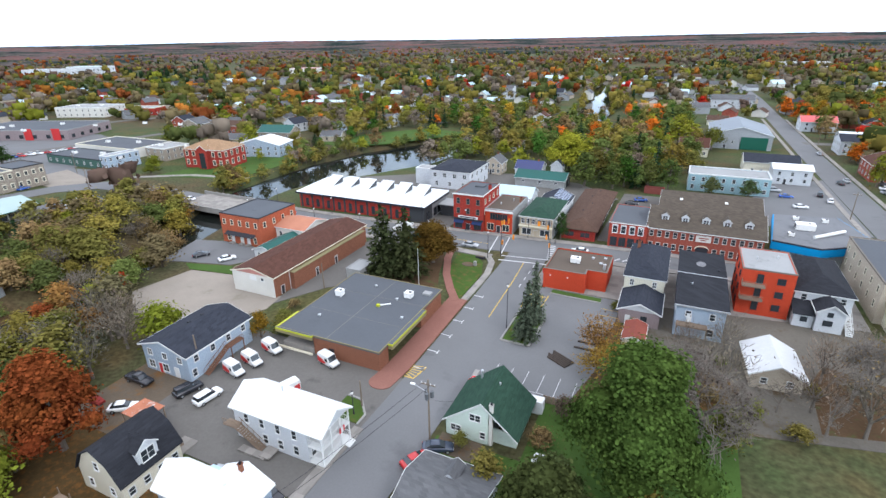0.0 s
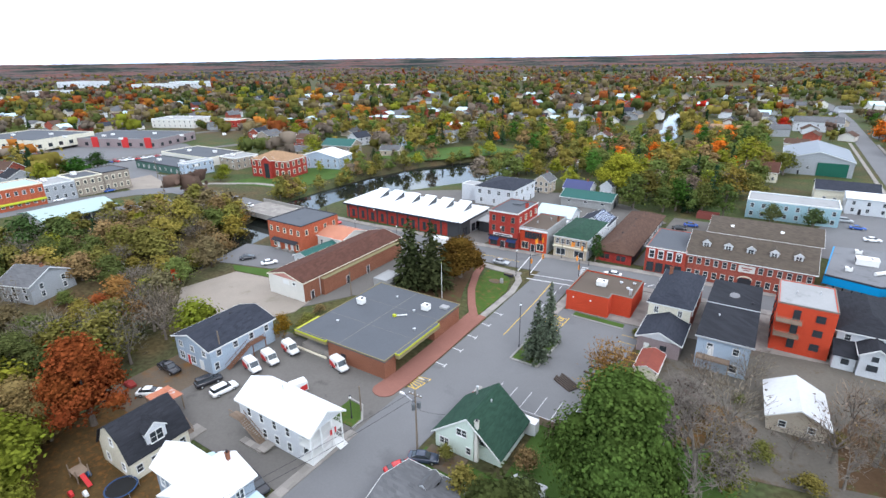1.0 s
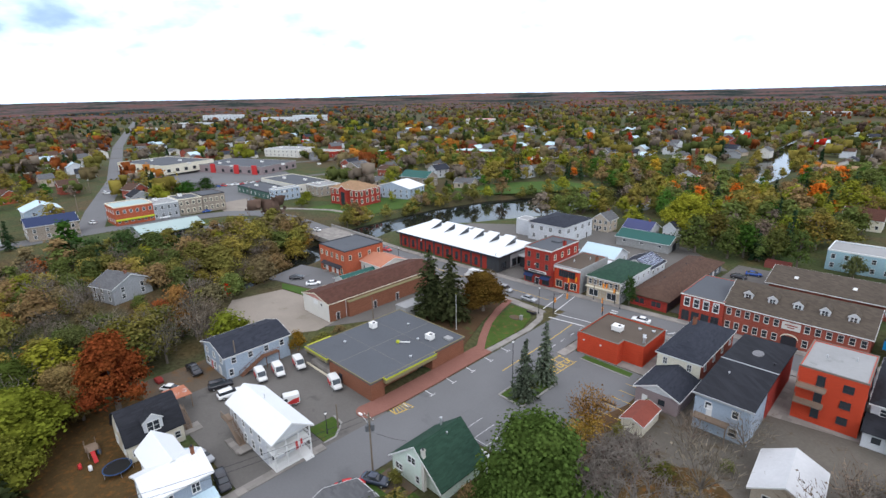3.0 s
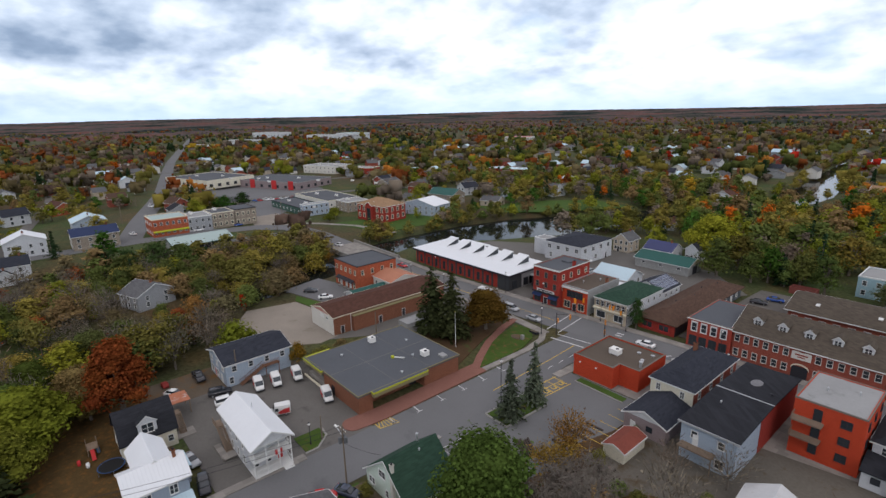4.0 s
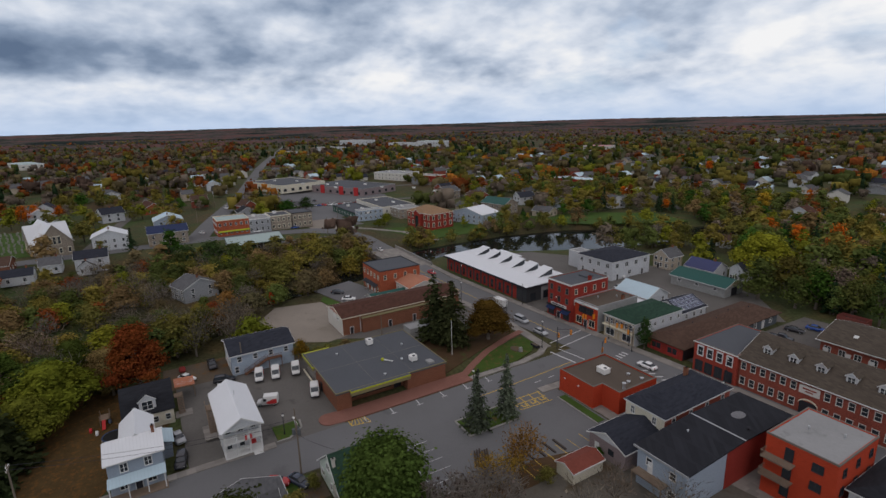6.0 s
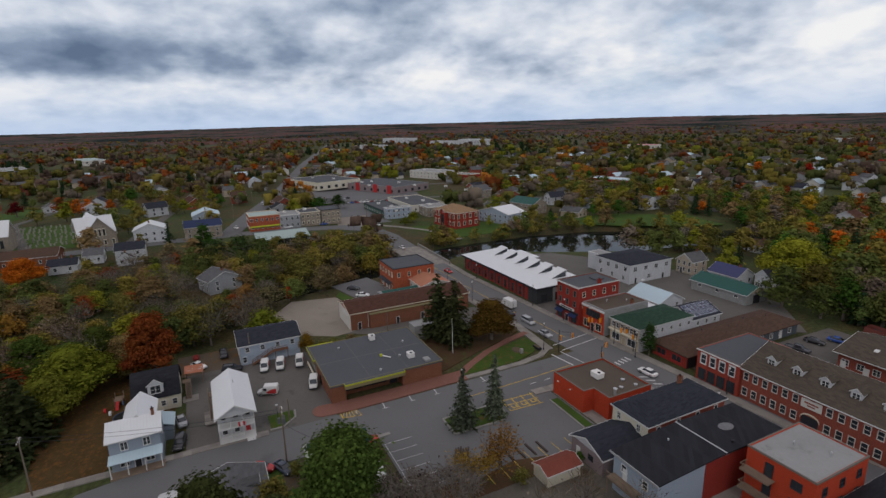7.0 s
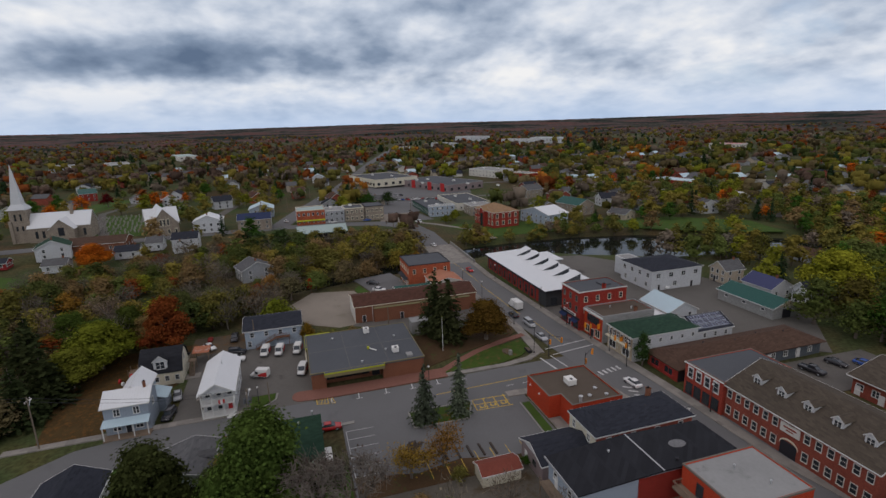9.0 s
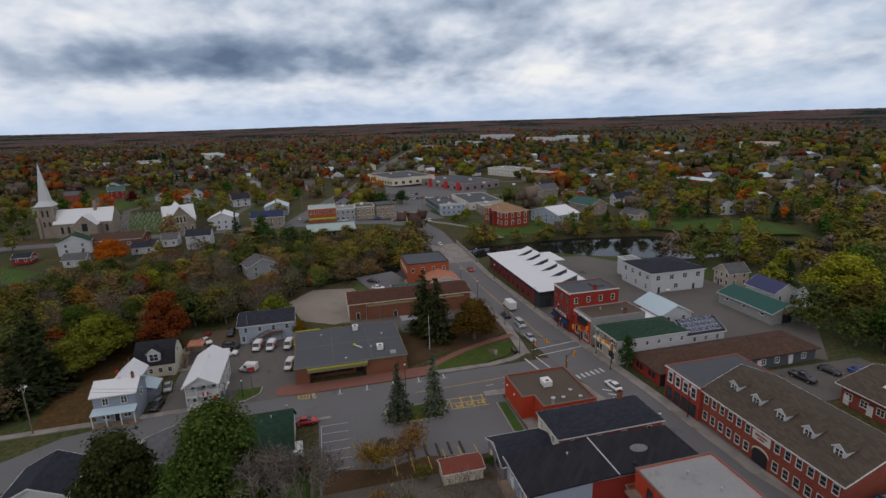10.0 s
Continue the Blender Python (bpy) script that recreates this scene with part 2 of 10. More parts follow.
PALE_FLAT = material("pale_flat_roof", (0.26, 0.26, 0.255), 0.9, 0.14, 0.12, 2.0, stain=(0.18, 0.18, 0.175), stain_at=0.58)
SLATE = shingle("slate_grey_shingle", (0.034, 0.037, 0.048))
BLACK_SH = shingle("black_shingle", (0.027, 0.028, 0.033))
BROWN_SH = shingle("brown_shingle", (0.090, 0.055, 0.040))
RUST_SH = shingle("red_brown_shingle", (0.085, 0.040, 0.029))
GREEN_SH = shingle("green_shingle", (0.030, 0.062, 0.042))
GREY_SH = shingle("grey_shingle", (0.115, 0.115, 0.118))
TAN_SH = shingle("tan_shingle", (0.30, 0.19, 0.11))
METAL_W = material("white_metal_roof_x", (0.62, 0.63, 0.64), 0.4, 0.05, 0.1, 1.0, 0.3, pattern="ribs_x", size=(0.5, 0.08), line=0.86)
METAL_WY = material("white_metal_roof_y", (0.62, 0.63, 0.64), 0.4, 0.05, 0.1, 1.0, 0.3, pattern="ribs_y", size=(0.5, 0.08), line=0.86)
METAL_T = material("teal_metal_roof", (0.022, 0.080, 0.068), 0.45, 0.08, 0.1, 1.0, 0.3, pattern="ribs_x", size=(0.5, 0.08), line=0.8)
METAL_B = material("pale_blue_metal_roof", (0.42, 0.53, 0.58), 0.45, 0.06, 0.1, 1.0, 0.3, pattern="ribs_y", size=(0.5, 0.08), line=0.85)
RUSTY = material("rusty_metal_roof", (0.36, 0.14, 0.08), 0.8, 0.3, 0.5, 3.0, 0.2, stain=(0.42, 0.40, 0.38), stain_at=0.55)
BRICK_O = brick("orange_brick", (0.32, 0.085, 0.042))
BRICK_R = brick("red_brick", (0.26, 0.036, 0.026))
BRICK_B = brick("brown_brick", (0.195, 0.084, 0.050))
BRICK_M = brick("multi_red_brick", (0.245, 0.068, 0.046), 0.26)
PAINT_RED = brick("orange_red_painted_brick", (0.40, 0.052, 0.022), 0.08)
STONE = brick("grey_tan_stone", (0.26, 0.22, 0.175), 0.26)
SIDE_W = siding("white_siding", (0.52, 0.535, 0.55))
SIDE_B = siding("pale_blue_siding", (0.33, 0.39, 0.46))
SIDE_BG = siding("grey_blue_siding", (0.27, 0.31, 0.36))
SIDE_G = siding("pale_green_siding", (0.58, 0.66, 0.58))
SIDE_C = siding("cream_siding", (0.62, 0.58, 0.46))
SIDE_T = siding("tan_siding", (0.42, 0.36, 0.28))
SIDE_GR = siding("grey_siding", (0.30, 0.31, 0.32))
SIDE_P = siding("mauve_siding", (0.25, 0.20, 0.20))
STUCCO = material("pale_stucco", (0.55, 0.53, 0.48), 0.9, 0.1, 0.3, 4.0)
BLOCK_G = material("grey_block", (0.30, 0.30, 0.29), 0.9, 0.1, 0.3, 4.0, pattern="brick", size=(0.4, 0.2), line=0.85)
CAR_PAINT = material("car_paint", (1, 1, 1), 0.25, 0.02, spec=0.6, paint=True)


# ---- mesh tools ----
class Mesh:
    def __init__(self):
        self.v, self.f = [], []

    def add(self, pts, faces):
        n = len(self.v)
        self.v += [tuple(p) for p in pts]
        self.f += [tuple(n + i for i in face) for face in faces]
        return self

    def box(self, x0, y0, z0, x1, y1, z1):
        return self.add([(x0, y0, z0), (x1, y0, z0), (x1, y1, z0), (x0, y1, z0), (x0, y0, z1), (x1, y0, z1), (x1, y1, z1), (x0, y1, z1)],
                        [(3, 2, 1, 0), (4, 5, 6, 7), (0, 1, 5, 4), (1, 2, 6, 5), (2, 3, 7, 6), (3, 0, 4, 7)])

    def slab(self, top, thick):
        """A plate: its top polygon (counter-clockwise from above), thick metres deep."""
        n = len(top)
        pts = list(top) + [(x, y, z - thick) for x, y, z in top]
        return self.add(pts, [tuple(range(n)), tuple(range(2 * n - 1, n - 1, -1))] + [(i, i + n, (i + 1) % n + n, (i + 1) % n) for i in range(n)])

    def prism(self, poly, z0, z1):
        return self.slab([(x, y, z1) for x, y in poly], z1 - z0)

    def ring(self, x0, y0, x1, y1, t, z0, z1):
        """Four walls round a rectangle, t thick."""
        o, i = [(x0, y0), (x1, y0), (x1, y1), (x0, y1)], [(x0 + t, y0 + t), (x1 - t, y0 + t), (x1 - t, y1 - t), (x0 + t, y1 - t)]
        pts = [(x, y, z) for loop, z in ((o, z0), (o, z1), (i, z0), (i, z1)) for x, y in loop]
        faces = []
        for k in range(4):
            n = (k + 1) % 4
            faces += [(k, n, 4 + n, 4 + k), (8 + n, 8 + k, 12 + k, 12 + n), (4 + k, 4 + n, 12 + n, 12 + k), (n, k, 8 + k, 8 + n)]
        return self.add(pts, faces)

    def tube(self, a, b, r0, r1=None, n=7):
        a, b, r1 = Vector(a), Vector(b), r0 if r1 is None else r1
        way = (b - a).normalized()
        side = way.orthogonal().normalized()
        other = way.cross(side)
        pts = [c + r * (math.cos(k) * side + math.sin(k) * other) for c, r in ((a, r0), (b, r1)) for k in [2 * math.pi * i / n for i in range(n)]]
        return self.add(pts, [(i, (i + 1) % n, n + (i + 1) % n, n + i) for i in range(n)] + [tuple(range(n - 1, -1, -1)), tuple(range(n, 2 * n))])

    def data(self, name, mat, smooth=False):
        me = bpy.data.meshes.new(name)
        me.from_pydata(self.v, [], self.f)
        me.materials.append(mat)
        if smooth:
            me.polygons.foreach_set("use_smooth", [True] * len(me.polygons))
        me.update()
        return me


def thing(name, label, category, x=0.0, y=0.0, z=0.0, yaw=0.0, group="", kind=""):
    ob = new(name)
    ob.matrix_basis = pose(x, y, z, 0, 0, yaw)
    return tagged(ob, label, category, group, kind)


def part(name, mesh, mat, parent, label="", at=None, smooth=False):
    ob = new(name, mesh if isinstance(mesh, bpy.types.Mesh) else mesh.data(name, mat, smooth))
    ob.parent = parent
    if at is not None:
        ob.matrix_basis = at
    return tagged(ob, label)


def solid(name, mesh, mat, label, category, kind="", group="", at=None, smooth=False):
    ob = new(name, mesh if isinstance(mesh, bpy.types.Mesh) else mesh.data(name, mat, smooth))
    if at is not None:
        ob.matrix_basis = at
    return tagged(ob, label, category, group, kind)


def ribbon(line, width, z0, z1, ends=0.0):
    """A strip of ground along a line, as one plate for each stretch, mitred."""
    p = [Vector((x, y)) for x, y in line]
    left, right = [], []
    for i, q in enumerate(p):
        a = (q - p[i - 1]).normalized() if i else (p[1] - p[0]).normalized()
        b = (p[i + 1] - q).normalized() if i + 1 < len(p) else a
        t = (a + b).normalized()
        n = Vector((-t.y, t.x)) * (width / 2 / max(0.5, t.dot(a)))
        left.append(q + n), right.append(q - n)
    m = Mesh()
    for i in range(len(p) - 1):
        m.slab([(*right[i], z1), (*right[i + 1], z1), (*left[i + 1], z1), (*left[i], z1)], z1 - z0)
    return m

# ---- ground, river and roads ----
RIVER = [(-108, -400, 6), (-112, -80, 6), (-117, 0, 6), (-128, 60, 7), (-138, 98, 10), (-146, 125, 13), (-155, 150, 15), (-154, 172, 20), (-145, 200, 36),
         (-134, 228, 44), (-123, 258, 34), (-110, 290, 22), (-92, 330, 22), (-66, 385, 20), (-64, 430, 22), (-72, 500, 20), (-82, 560, 14), (-90, 650, 14), (-100, 900, 16), (-60, 1000, 40), (60, 1300, 30)]
RIVER_P = np.array([(x, y) for x, y, w in RIVER], float)
RIVER_W = np.array([w for x, y, w in RIVER], float) / 2


def river_gap(x, y):
    """Metres from the water's edge (negative on the water), for arrays."""
    best = np.full(np.shape(x), 1e9)
    for (a, b, wa, wb) in zip(RIVER_P[:-1], RIVER_P[1:], RIVER_W[:-1], RIVER_W[1:]):
        d = b - a
        s = np.clip(((x - a[0]) * d[0] + (y - a[1]) * d[1]) / (d @ d), 0, 1)
        best = np.minimum(best, np.hypot(x - a[0] - s * d[0], y - a[1] - s * d[1]) - (wa + s * (wb - wa)))
    return best


def hill(x, y):
    """The gentle rise on which the church and the old main street stand, west of the river."""
    a, b = np.clip((-168 - x) / 45, 0, 1), np.clip((165 - y) / 80, 0, 1)
    return 4.0 * a * a * (3 - 2 * a) * b * b * (3 - 2 * b)


def risen(x, y):
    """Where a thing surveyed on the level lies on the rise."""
    u, v = x, y
    for _ in range(6):
        k = 1 - hill(u, v) / 57.3
        u, v = 45 + (x - 45) * k, 35 + (y - 35) * k
    return u, v


def ground_height(x, y):
    g = river_gap(x, y)
    bank = np.clip((g + 2.0) / 11.0, 0, 1)
    z = -0.12 - 4.0 * (1 - bank * bank * (3 - 2 * bank)) + hill(x, y)
    r = np.hypot(x, y)
    far = np.clip((r - 1800) / 3000, 0, 1)
    z = z + far * far * (34 + 7 * np.sin(x / 700.0 + 1) + 6 * np.sin(y / 520.0))
    return z


def steps(lo, hi, fine, end, grow):
    c = list(np.arange(lo, hi + fine / 2, fine))
    d = fine
    while c[-1] < end:
        d *= grow
        c.append(c[-1] + d)
    d = fine
    while c[0] > -end:
        d *= grow
        c.insert(0, c[0] - d)
    return np.array(c)


gx, gy = steps(-216, 30, 3.2, 4950, 1.10), steps(60, 420, 3.2, 4950, 1.10)
XX, YY = np.meshgrid(gx, gy)
ZZ = ground_height(XX, YY)
nx = len(gx)
ground_mesh = bpy.data.meshes.new("ground")
gi = (np.arange(len(gy) - 1)[:, None] * nx + np.arange(nx - 1)[None, :]).ravel()
ground_mesh.from_pydata(np.stack([XX.ravel(), YY.ravel(), ZZ.ravel()], 1).tolist(), [], np.stack([gi, gi + 1, gi + nx + 1, gi + nx], 1).tolist())
ground_mesh.polygons.foreach_set("use_smooth", [True] * len(ground_mesh.polygons))


def ground_material():
    """Autumn country: grass, leaf litter, fields and far woods in patches of several sizes."""
    m = bpy.data.materials.new("autumn_ground")
    m.use_nodes = True
    nd, ln = m.node_tree.nodes, m.node_tree.links
    tc = nd.new("ShaderNodeTexCoord")

    def spots(scale, stops, detail=6):
        n = nd.new("ShaderNodeTexNoise")
        n.inputs["Scale"].default_value, n.inputs["Detail"].default_value = scale, detail
        ln.new(tc.outputs["Object"], n.inputs[0])
        r = nd.new("ShaderNodeValToRGB")
        while len(r.color_ramp.elements) < len(stops):
            r.color_ramp.elements.new(0.5)
        for e, (at, col) in zip(r.color_ramp.elements, stops):
            e.position, e.color = at, (*col, 1)
        ln.new(n.outputs[0], r.inputs[0])
        return r.outputs[0]

    def mixed(mode, fac, a, b):
        n = nd.new("ShaderNodeMix")
        n.data_type, n.blend_type = "RGBA", mode
        n.inputs[0].default_value = fac
        ln.new(a, n.inputs[6]), ln.new(b, n.inputs[7])
        return n.outputs[2]

    wide = spots(0.006, [(0.30, (0.085, 0.055, 0.035)), (0.44, (0.062, 0.066, 0.030)), (0.52, (0.055, 0.085, 0.026)), (0.60, (0.075, 0.064, 0.034)), (0.72, (0.115, 0.062, 0.034))])
    near = spots(0.09, [(0.32, (0.042, 0.062, 0.020)), (0.5, (0.056, 0.052, 0.024)), (0.68, (0.10, 0.060, 0.026))])
    fine = spots(1.1, [(0.25, (0.55, 0.55, 0.55)), (0.75, (1.35, 1.35, 1.35))], 4)
    ln.new(mixed("MULTIPLY", 1.0, mixed("MIX", 0.5, wide, near), fine), nd["Principled BSDF"].inputs["Base Color"])
    nd["Principled BSDF"].inputs["Roughness"].default_value = 0.97
    nd["Principled BSDF"].inputs["Specular IOR Level"].default_value = 0.1
    return m


ground_mesh.materials.append(ground_material())
tagged(new("ground", ground_mesh), "autumn ground of grass and leaf litter reaching to the horizon", "ground", kind="structure")


def water_material():
    m = bpy.data.materials.new("still_river_water")
    m.use_nodes = True
    nd, ln = m.node_tree.nodes, m.node_tree.links
    p = nd["Principled BSDF"]
    p.inputs["Base Color"].default_value = (0.012, 0.014, 0.012, 1)
    p.inputs["Roughness"].default_value, p.inputs["IOR"].default_value = 0.04, 1.33
    p.inputs["Specular IOR Level"].default_value = 0.32
    n, b, tc = nd.new("ShaderNodeTexNoise"), nd.new("ShaderNodeBump"), nd.new("ShaderNodeTexCoord")
    n.inputs["Scale"].default_value, n.inputs["Detail"].default_value = 0.9, 4
    b.inputs["Strength"].default_value, b.inputs["Distance"].default_value = 0.12, 0.08
    ln.new(tc.outputs["Object"], n.inputs[0])
    ln.new(n.outputs[0], b.inputs["Height"])
    ln.new(b.outputs[0], p.inputs["Normal"])
    return m


water = Mesh()
left, right = [], []
for i, (x, y, w) in enumerate(RIVER):
    a, b = RIVER[max(0, i - 1)], RIVER[min(len(RIVER) - 1, i + 1)]
    t = Vector((b[0] - a[0], b[1] - a[1])).normalized()
    left.append((x - t.y * (w / 2 + 7), y + t.x * (w / 2 + 7), -2.9)), right.append((x + t.y * (w / 2 + 7), y - t.x * (w / 2 + 7), -2.9))
for i in range(len(left) - 1):
    water.add([right[i], right[i + 1], left[i + 1], left[i]], [(0, 1, 2, 3)])
solid("water", water, water_material(), "dark still river water reflecting trees and sky", "river", "structure")

MAIN = [(340, 168), (120, 147), (40, 140.5), (10, 138.6), (-12, 137.2), (-35, 133.8), (-60, 131.5), (-110, 129), (-150, 131), (-195, 133.5), (-218, 131), (-232, 118), (-239, 98), (-244, 66), (-244, 30), (-240, -60), (-236, -160)]
SIDE = [(60, -22), (20, -8), (-8, 3), (-22, 13), (-30, 24), (-33, 40), (-32.6, 60), (-32.6, 100), (-33, 131.5)]
FARW = [(-240, 58), (-300, 75), (-412, 111), (-570, 151), (-733, 193), (-1000, 271), (-1400, 390), (-2000, 570)]
EASTN = [(61, 143), (60, 200), (58, 300), (57, 420), (56, 560), (50, 700), (20, 1000)]
CEM = [(-244, -30), (-300, -48), (-355, -63), (-420, -46), (-520, -30)]


def road(name, line, width, z, label, mat=None):
    return solid(name, ribbon(line, width, -0.3, z), mat or ASPHALT, label, "road", "structure")


road("road", MAIN, 11.5, 0.012, "grey asphalt main street through the small town")
road("road", SIDE, 10.6, 0.0, "grey asphalt side street with faded markings")
road("road", FARW, 11.5, 0.006, "long straight asphalt road leaving the town")
road("road", EASTN, 10, 0.004, "asphalt residential road lined with trees")
road("road", CEM, 5, 0.03, "narrow asphalt lane beside the cemetery", OLD_ASPHALT)
for line, w in (([(-600, 60), (-560, 260), (-480, 420), (-400, 560)], 7), ([(-420, 110), (-390, 260), (-300, 420), (-240, 560)], 7), ([(-330, 150), (-300, 255), (-180, 330)], 7),
                ([(-150, 330), (-330, 470), (-560, 600)], 7), ([(60, 330), (160, 340), (300, 350)], 7), ([(58, 480), (-20, 520), (-60, 620)], 7), ([(-700, 170), (-760, 420), (-700, 700)], 7), ([(-246, 10), (-420, 40), (-700, 60)], 6)):
    road("road", line, w, 0.02, "asphalt back street among houses and trees", OLD_ASPHALT)


def area(name, poly, z, mat, label, category, z0=-0.3):
    return solid(name, Mesh().prism(poly, z0, z), mat, label, category, "structure")


# paved and unpaved areas of the centre
area("lawn", [(-10.2, 71.4), (-3.9, 71.4), (-3.9, 108), (-6.5, 107), (-6.8, 98), (-9.0, 90), (-7.6, 82)], 0.004, LITTER, "strip of brown fallen leaves along the parking lot", "leaf litter")
area("parking_lot", [(-27.6, 71), (-4, 71), (-4, 100), (-8, 110.2), (-27.6, 110.2)], -0.006, ASPHALT, "grey asphalt public parking lot with faded lines", "parking lot")
area("parking_lot", [(-72, 38), (-37, 38), (-37, 66), (-46, 67), (-72, 69)], -0.010, OLD_ASPHALT, "patched asphalt yard where mail vans park", "parking lot")
area("pavement", [(-84, 36), (-71.8, 36), (-71.8, 69), (-84, 52)], -0.016, DIRT, "brown dirt drive strewn with leaves", "drive")
area("parking_lot", [(-103, 62), (-84, 66.5), (-78, 76), (-79, 82), (-92, 82), (-98.5, 86.5), (-111, 84.5), (-114, 70)], -0.02, GRAVEL, "pale empty gravel lot", "parking lot")
area("pavement", [(-80, 76), (-72, 90), (-64, 97), (-64, 124), (-78, 124), (-79.3, 120), (-79.3, 82)], -0.024, OLD_ASPHALT, "grey worn asphalt alley behind the stores", "alley")
area("parking_lot", [(-124, 86), (-104, 91), (-100, 97), (-100, 103.2), (-119, 103.2), (-128, 101)], -0.008, ASPHALT, "asphalt drive by the brick corner building", "drive")
area("parking_lot", [(-62, 139), (-61, 180), (-71, 180), (-71, 139)], -0.018, OLD_ASPHALT, "asphalt lane beside the market hall", "lane")
area("parking_lot", [(-128, 160), (-71, 160), (-60, 176), (-30, 172), (-17, 190), (-34, 206), (-64, 212), (-92, 203), (-122, 184)], -0.014, OLD_ASPHALT, "grey asphalt yard behind the main street stores", "parking lot")
area("parking_lot", [(-17.8, 146), (-14.5, 146), (-14.5, 162), (-3, 162), (-3, 198), (-16, 198)], -0.022, OLD_ASPHALT, "asphalt yard between the motel wings", "parking lot")
area("parking_lot", [(26, 178), (55, 178), (54, 246), (34, 232), (27, 210)], -0.012, ASPHALT, "large asphalt lot with parked cars", "parking lot")
area("pavement", [(-4, 70), (40, 80), (40, 116), (-4, 110)], -0.028, YARD, "grey-brown leaf-strewn yard behind the main street buildings", "yard")
area("lawn", [(3.2, 74.6), (14.2, 80.2), (15.6, 86.5), (10, 90), (4.5, 87), (1.2, 80)], -0.022, LEAFY, "patch of thin grass and fallen leaves in the yard", "lawn")
area("lawn", [(25.5, 79), (38, 82), (38, 96), (29, 99), (26, 92)], -0.022, LITTER, "patch of brown fallen leaves in the yard", "leaf litter")
area("pavement", [(-24, 110.5), (40, 111), (40, 134), (-24, 131)], -0.036, CONCRETE, "concrete ground between the main street buildings", "pavement")
area("parking_lot", [(-340, 130), (-262, 122), (-232, 134), (-232, 150), (-262, 146), (-300, 200), (-345, 215), (-440, 190), (-440, 140)], -0.02, ASPHALT, "wide asphalt parking lot of the shopping centre", "parking lot")
area("parking_lot", [(-214, 96), (-194, 96), (-188, 116), (-212, 120)], -0.03, ASPHALT, "small asphalt lot by the river trees", "parking lot")
area("pavement", [(-262, 123), (-238, 119), (-226, 133), (-262, 143)], -0.002, GRAVEL, "bare gravel corner lot", "lot")

# lawns
area("lawn", [(-64, 93.5), (-44.5, 93.5), (-50.5, 108), (-53.5, 118), (-57, 123.5), (-64, 123.5)], 0.05, LITTER, "park lawn scattered with fallen leaves", "lawn")
area("lawn", [(-42.2, 96.5), (-40.2, 97), (-40.2, 111), (-42.5, 118), (-46, 122), (-51, 121.5), (-49.2, 111)], 0.13, LAWN, "small green corner lawn", "lawn")
area("lawn", [(-26.0, 84.9), (-20.9, 84.8), (-20.6, 95.6), (-25.9, 98.0)], 0.16, LAWN, "grass traffic island in the parking lot", "lawn")
area("lawn", [(-44.2, 53.2), (-39, 53.2), (-39, 55.5), (-41.5, 58), (-44.2, 58.2)], 0.14, LAWN, "small kerbed grass corner", "lawn")
area("lawn", [(-22, 108.2), (-10.8, 107.8), (-10.8, 109.6), (-22, 109.9)], 0.05, GRASS, "narrow planted strip by the red wall", "lawn")
area("lawn", [(-112, 84.8), (-98.5, 86.8), (-103, 90.5), (-116, 87)], 0.02, GRASS, "strip of green grass beside the gravel lot", "lawn")
area("lawn", [(-13.8, 54), (14, 54), (14, 80), (-4, 70.6), (-13.8, 70.6)], 0.03, GRASS, "back garden lawn under trees", "lawn")
area("lawn", [(-26.6, 28), (-6, 28), (-6, 56), (-26.6, 56)], 0.01, GRASS, "front gardens of the houses along the street", "lawn")
area("lawn", [(-80, 8), (-39, 14), (-39, 24.5), (-57, 36), (-80, 36)], -0.05, LEAFY, "yard covered with brown leaves and toys", "yard")
area("lawn", [(-190, 240), (-165, 236), (-150, 252), (-130, 282), (-122, 300), (-150, 308), (-178, 278)], 0.0, GRASS, "riverside park meadow of bright grass", "lawn")
area("lawn", [(-345, -62), (-336, -26), (-256, -12), (-259, -40)], 0.0, GRASS, "churchyard lawn with rows of gravestones", "lawn")
area("lawn", [(-450, -82), (-425, -58), (-356, -72), (-340, -95)], 0.0, GRASS, "mown lawn before a country house", "lawn")
area("lawn", [(-196, -70), (-150, -75), (-140, -30), (-170, -30)], 0.0, GRASS, "open green paddock near the church", "lawn")
area("lawn", [(-212, 150), (-172, 160), (-170, 215), (-195, 215)], 0.0, GRASS, "grass slope between the hall and the river", "lawn")

# sidewalks and kerbs
def walkway(name, line, width, z, mat, label):
    return solid(name, ribbon(line, width, -0.2, z), mat, label, "sidewalk", "structure")


walkway("pavement", [(-42.0, 122.8), (-60, 124.6), (-110, 121.9), (-131, 123)], 2.6, 0.14, CONCRETE, "pale concrete sidewalk along main street")
walkway("pavement", [(40, 147.8), (10, 145.9 - 4.0), (-14, 142.2 - 0.9), (-40, 139.6), (-60, 138.2), (-110, 136.2), (-131, 137)], 2.4, 0.15, CONCRETE, "pale concrete sidewalk before the storefronts")
walkway("pavement", [(40, 133.2), (10, 131.5), (-12, 130.2), (-26, 127.6)], 2.4, 0.14, CONCRETE, "concrete sidewalk on the sunny side of main street")
walkway("pavement", [(-40.9, 63.4), (-40.4, 69), (-40.4, 80), (-40.6, 97)], 4.4, 0.12, PAVER, "pink brick sidewalk beside the post office")
area("pavement", [(-43.1, 63.6)] + [(-40.9 + 2.2 * math.cos(radians(a)), 63.6 + 1.9 * math.sin(radians(a))) for a in range(190, 360, 15)] + [(-38.7, 63.6)], 0.118, PAVER, "rounded end of the pink brick sidewalk", "sidewalk")
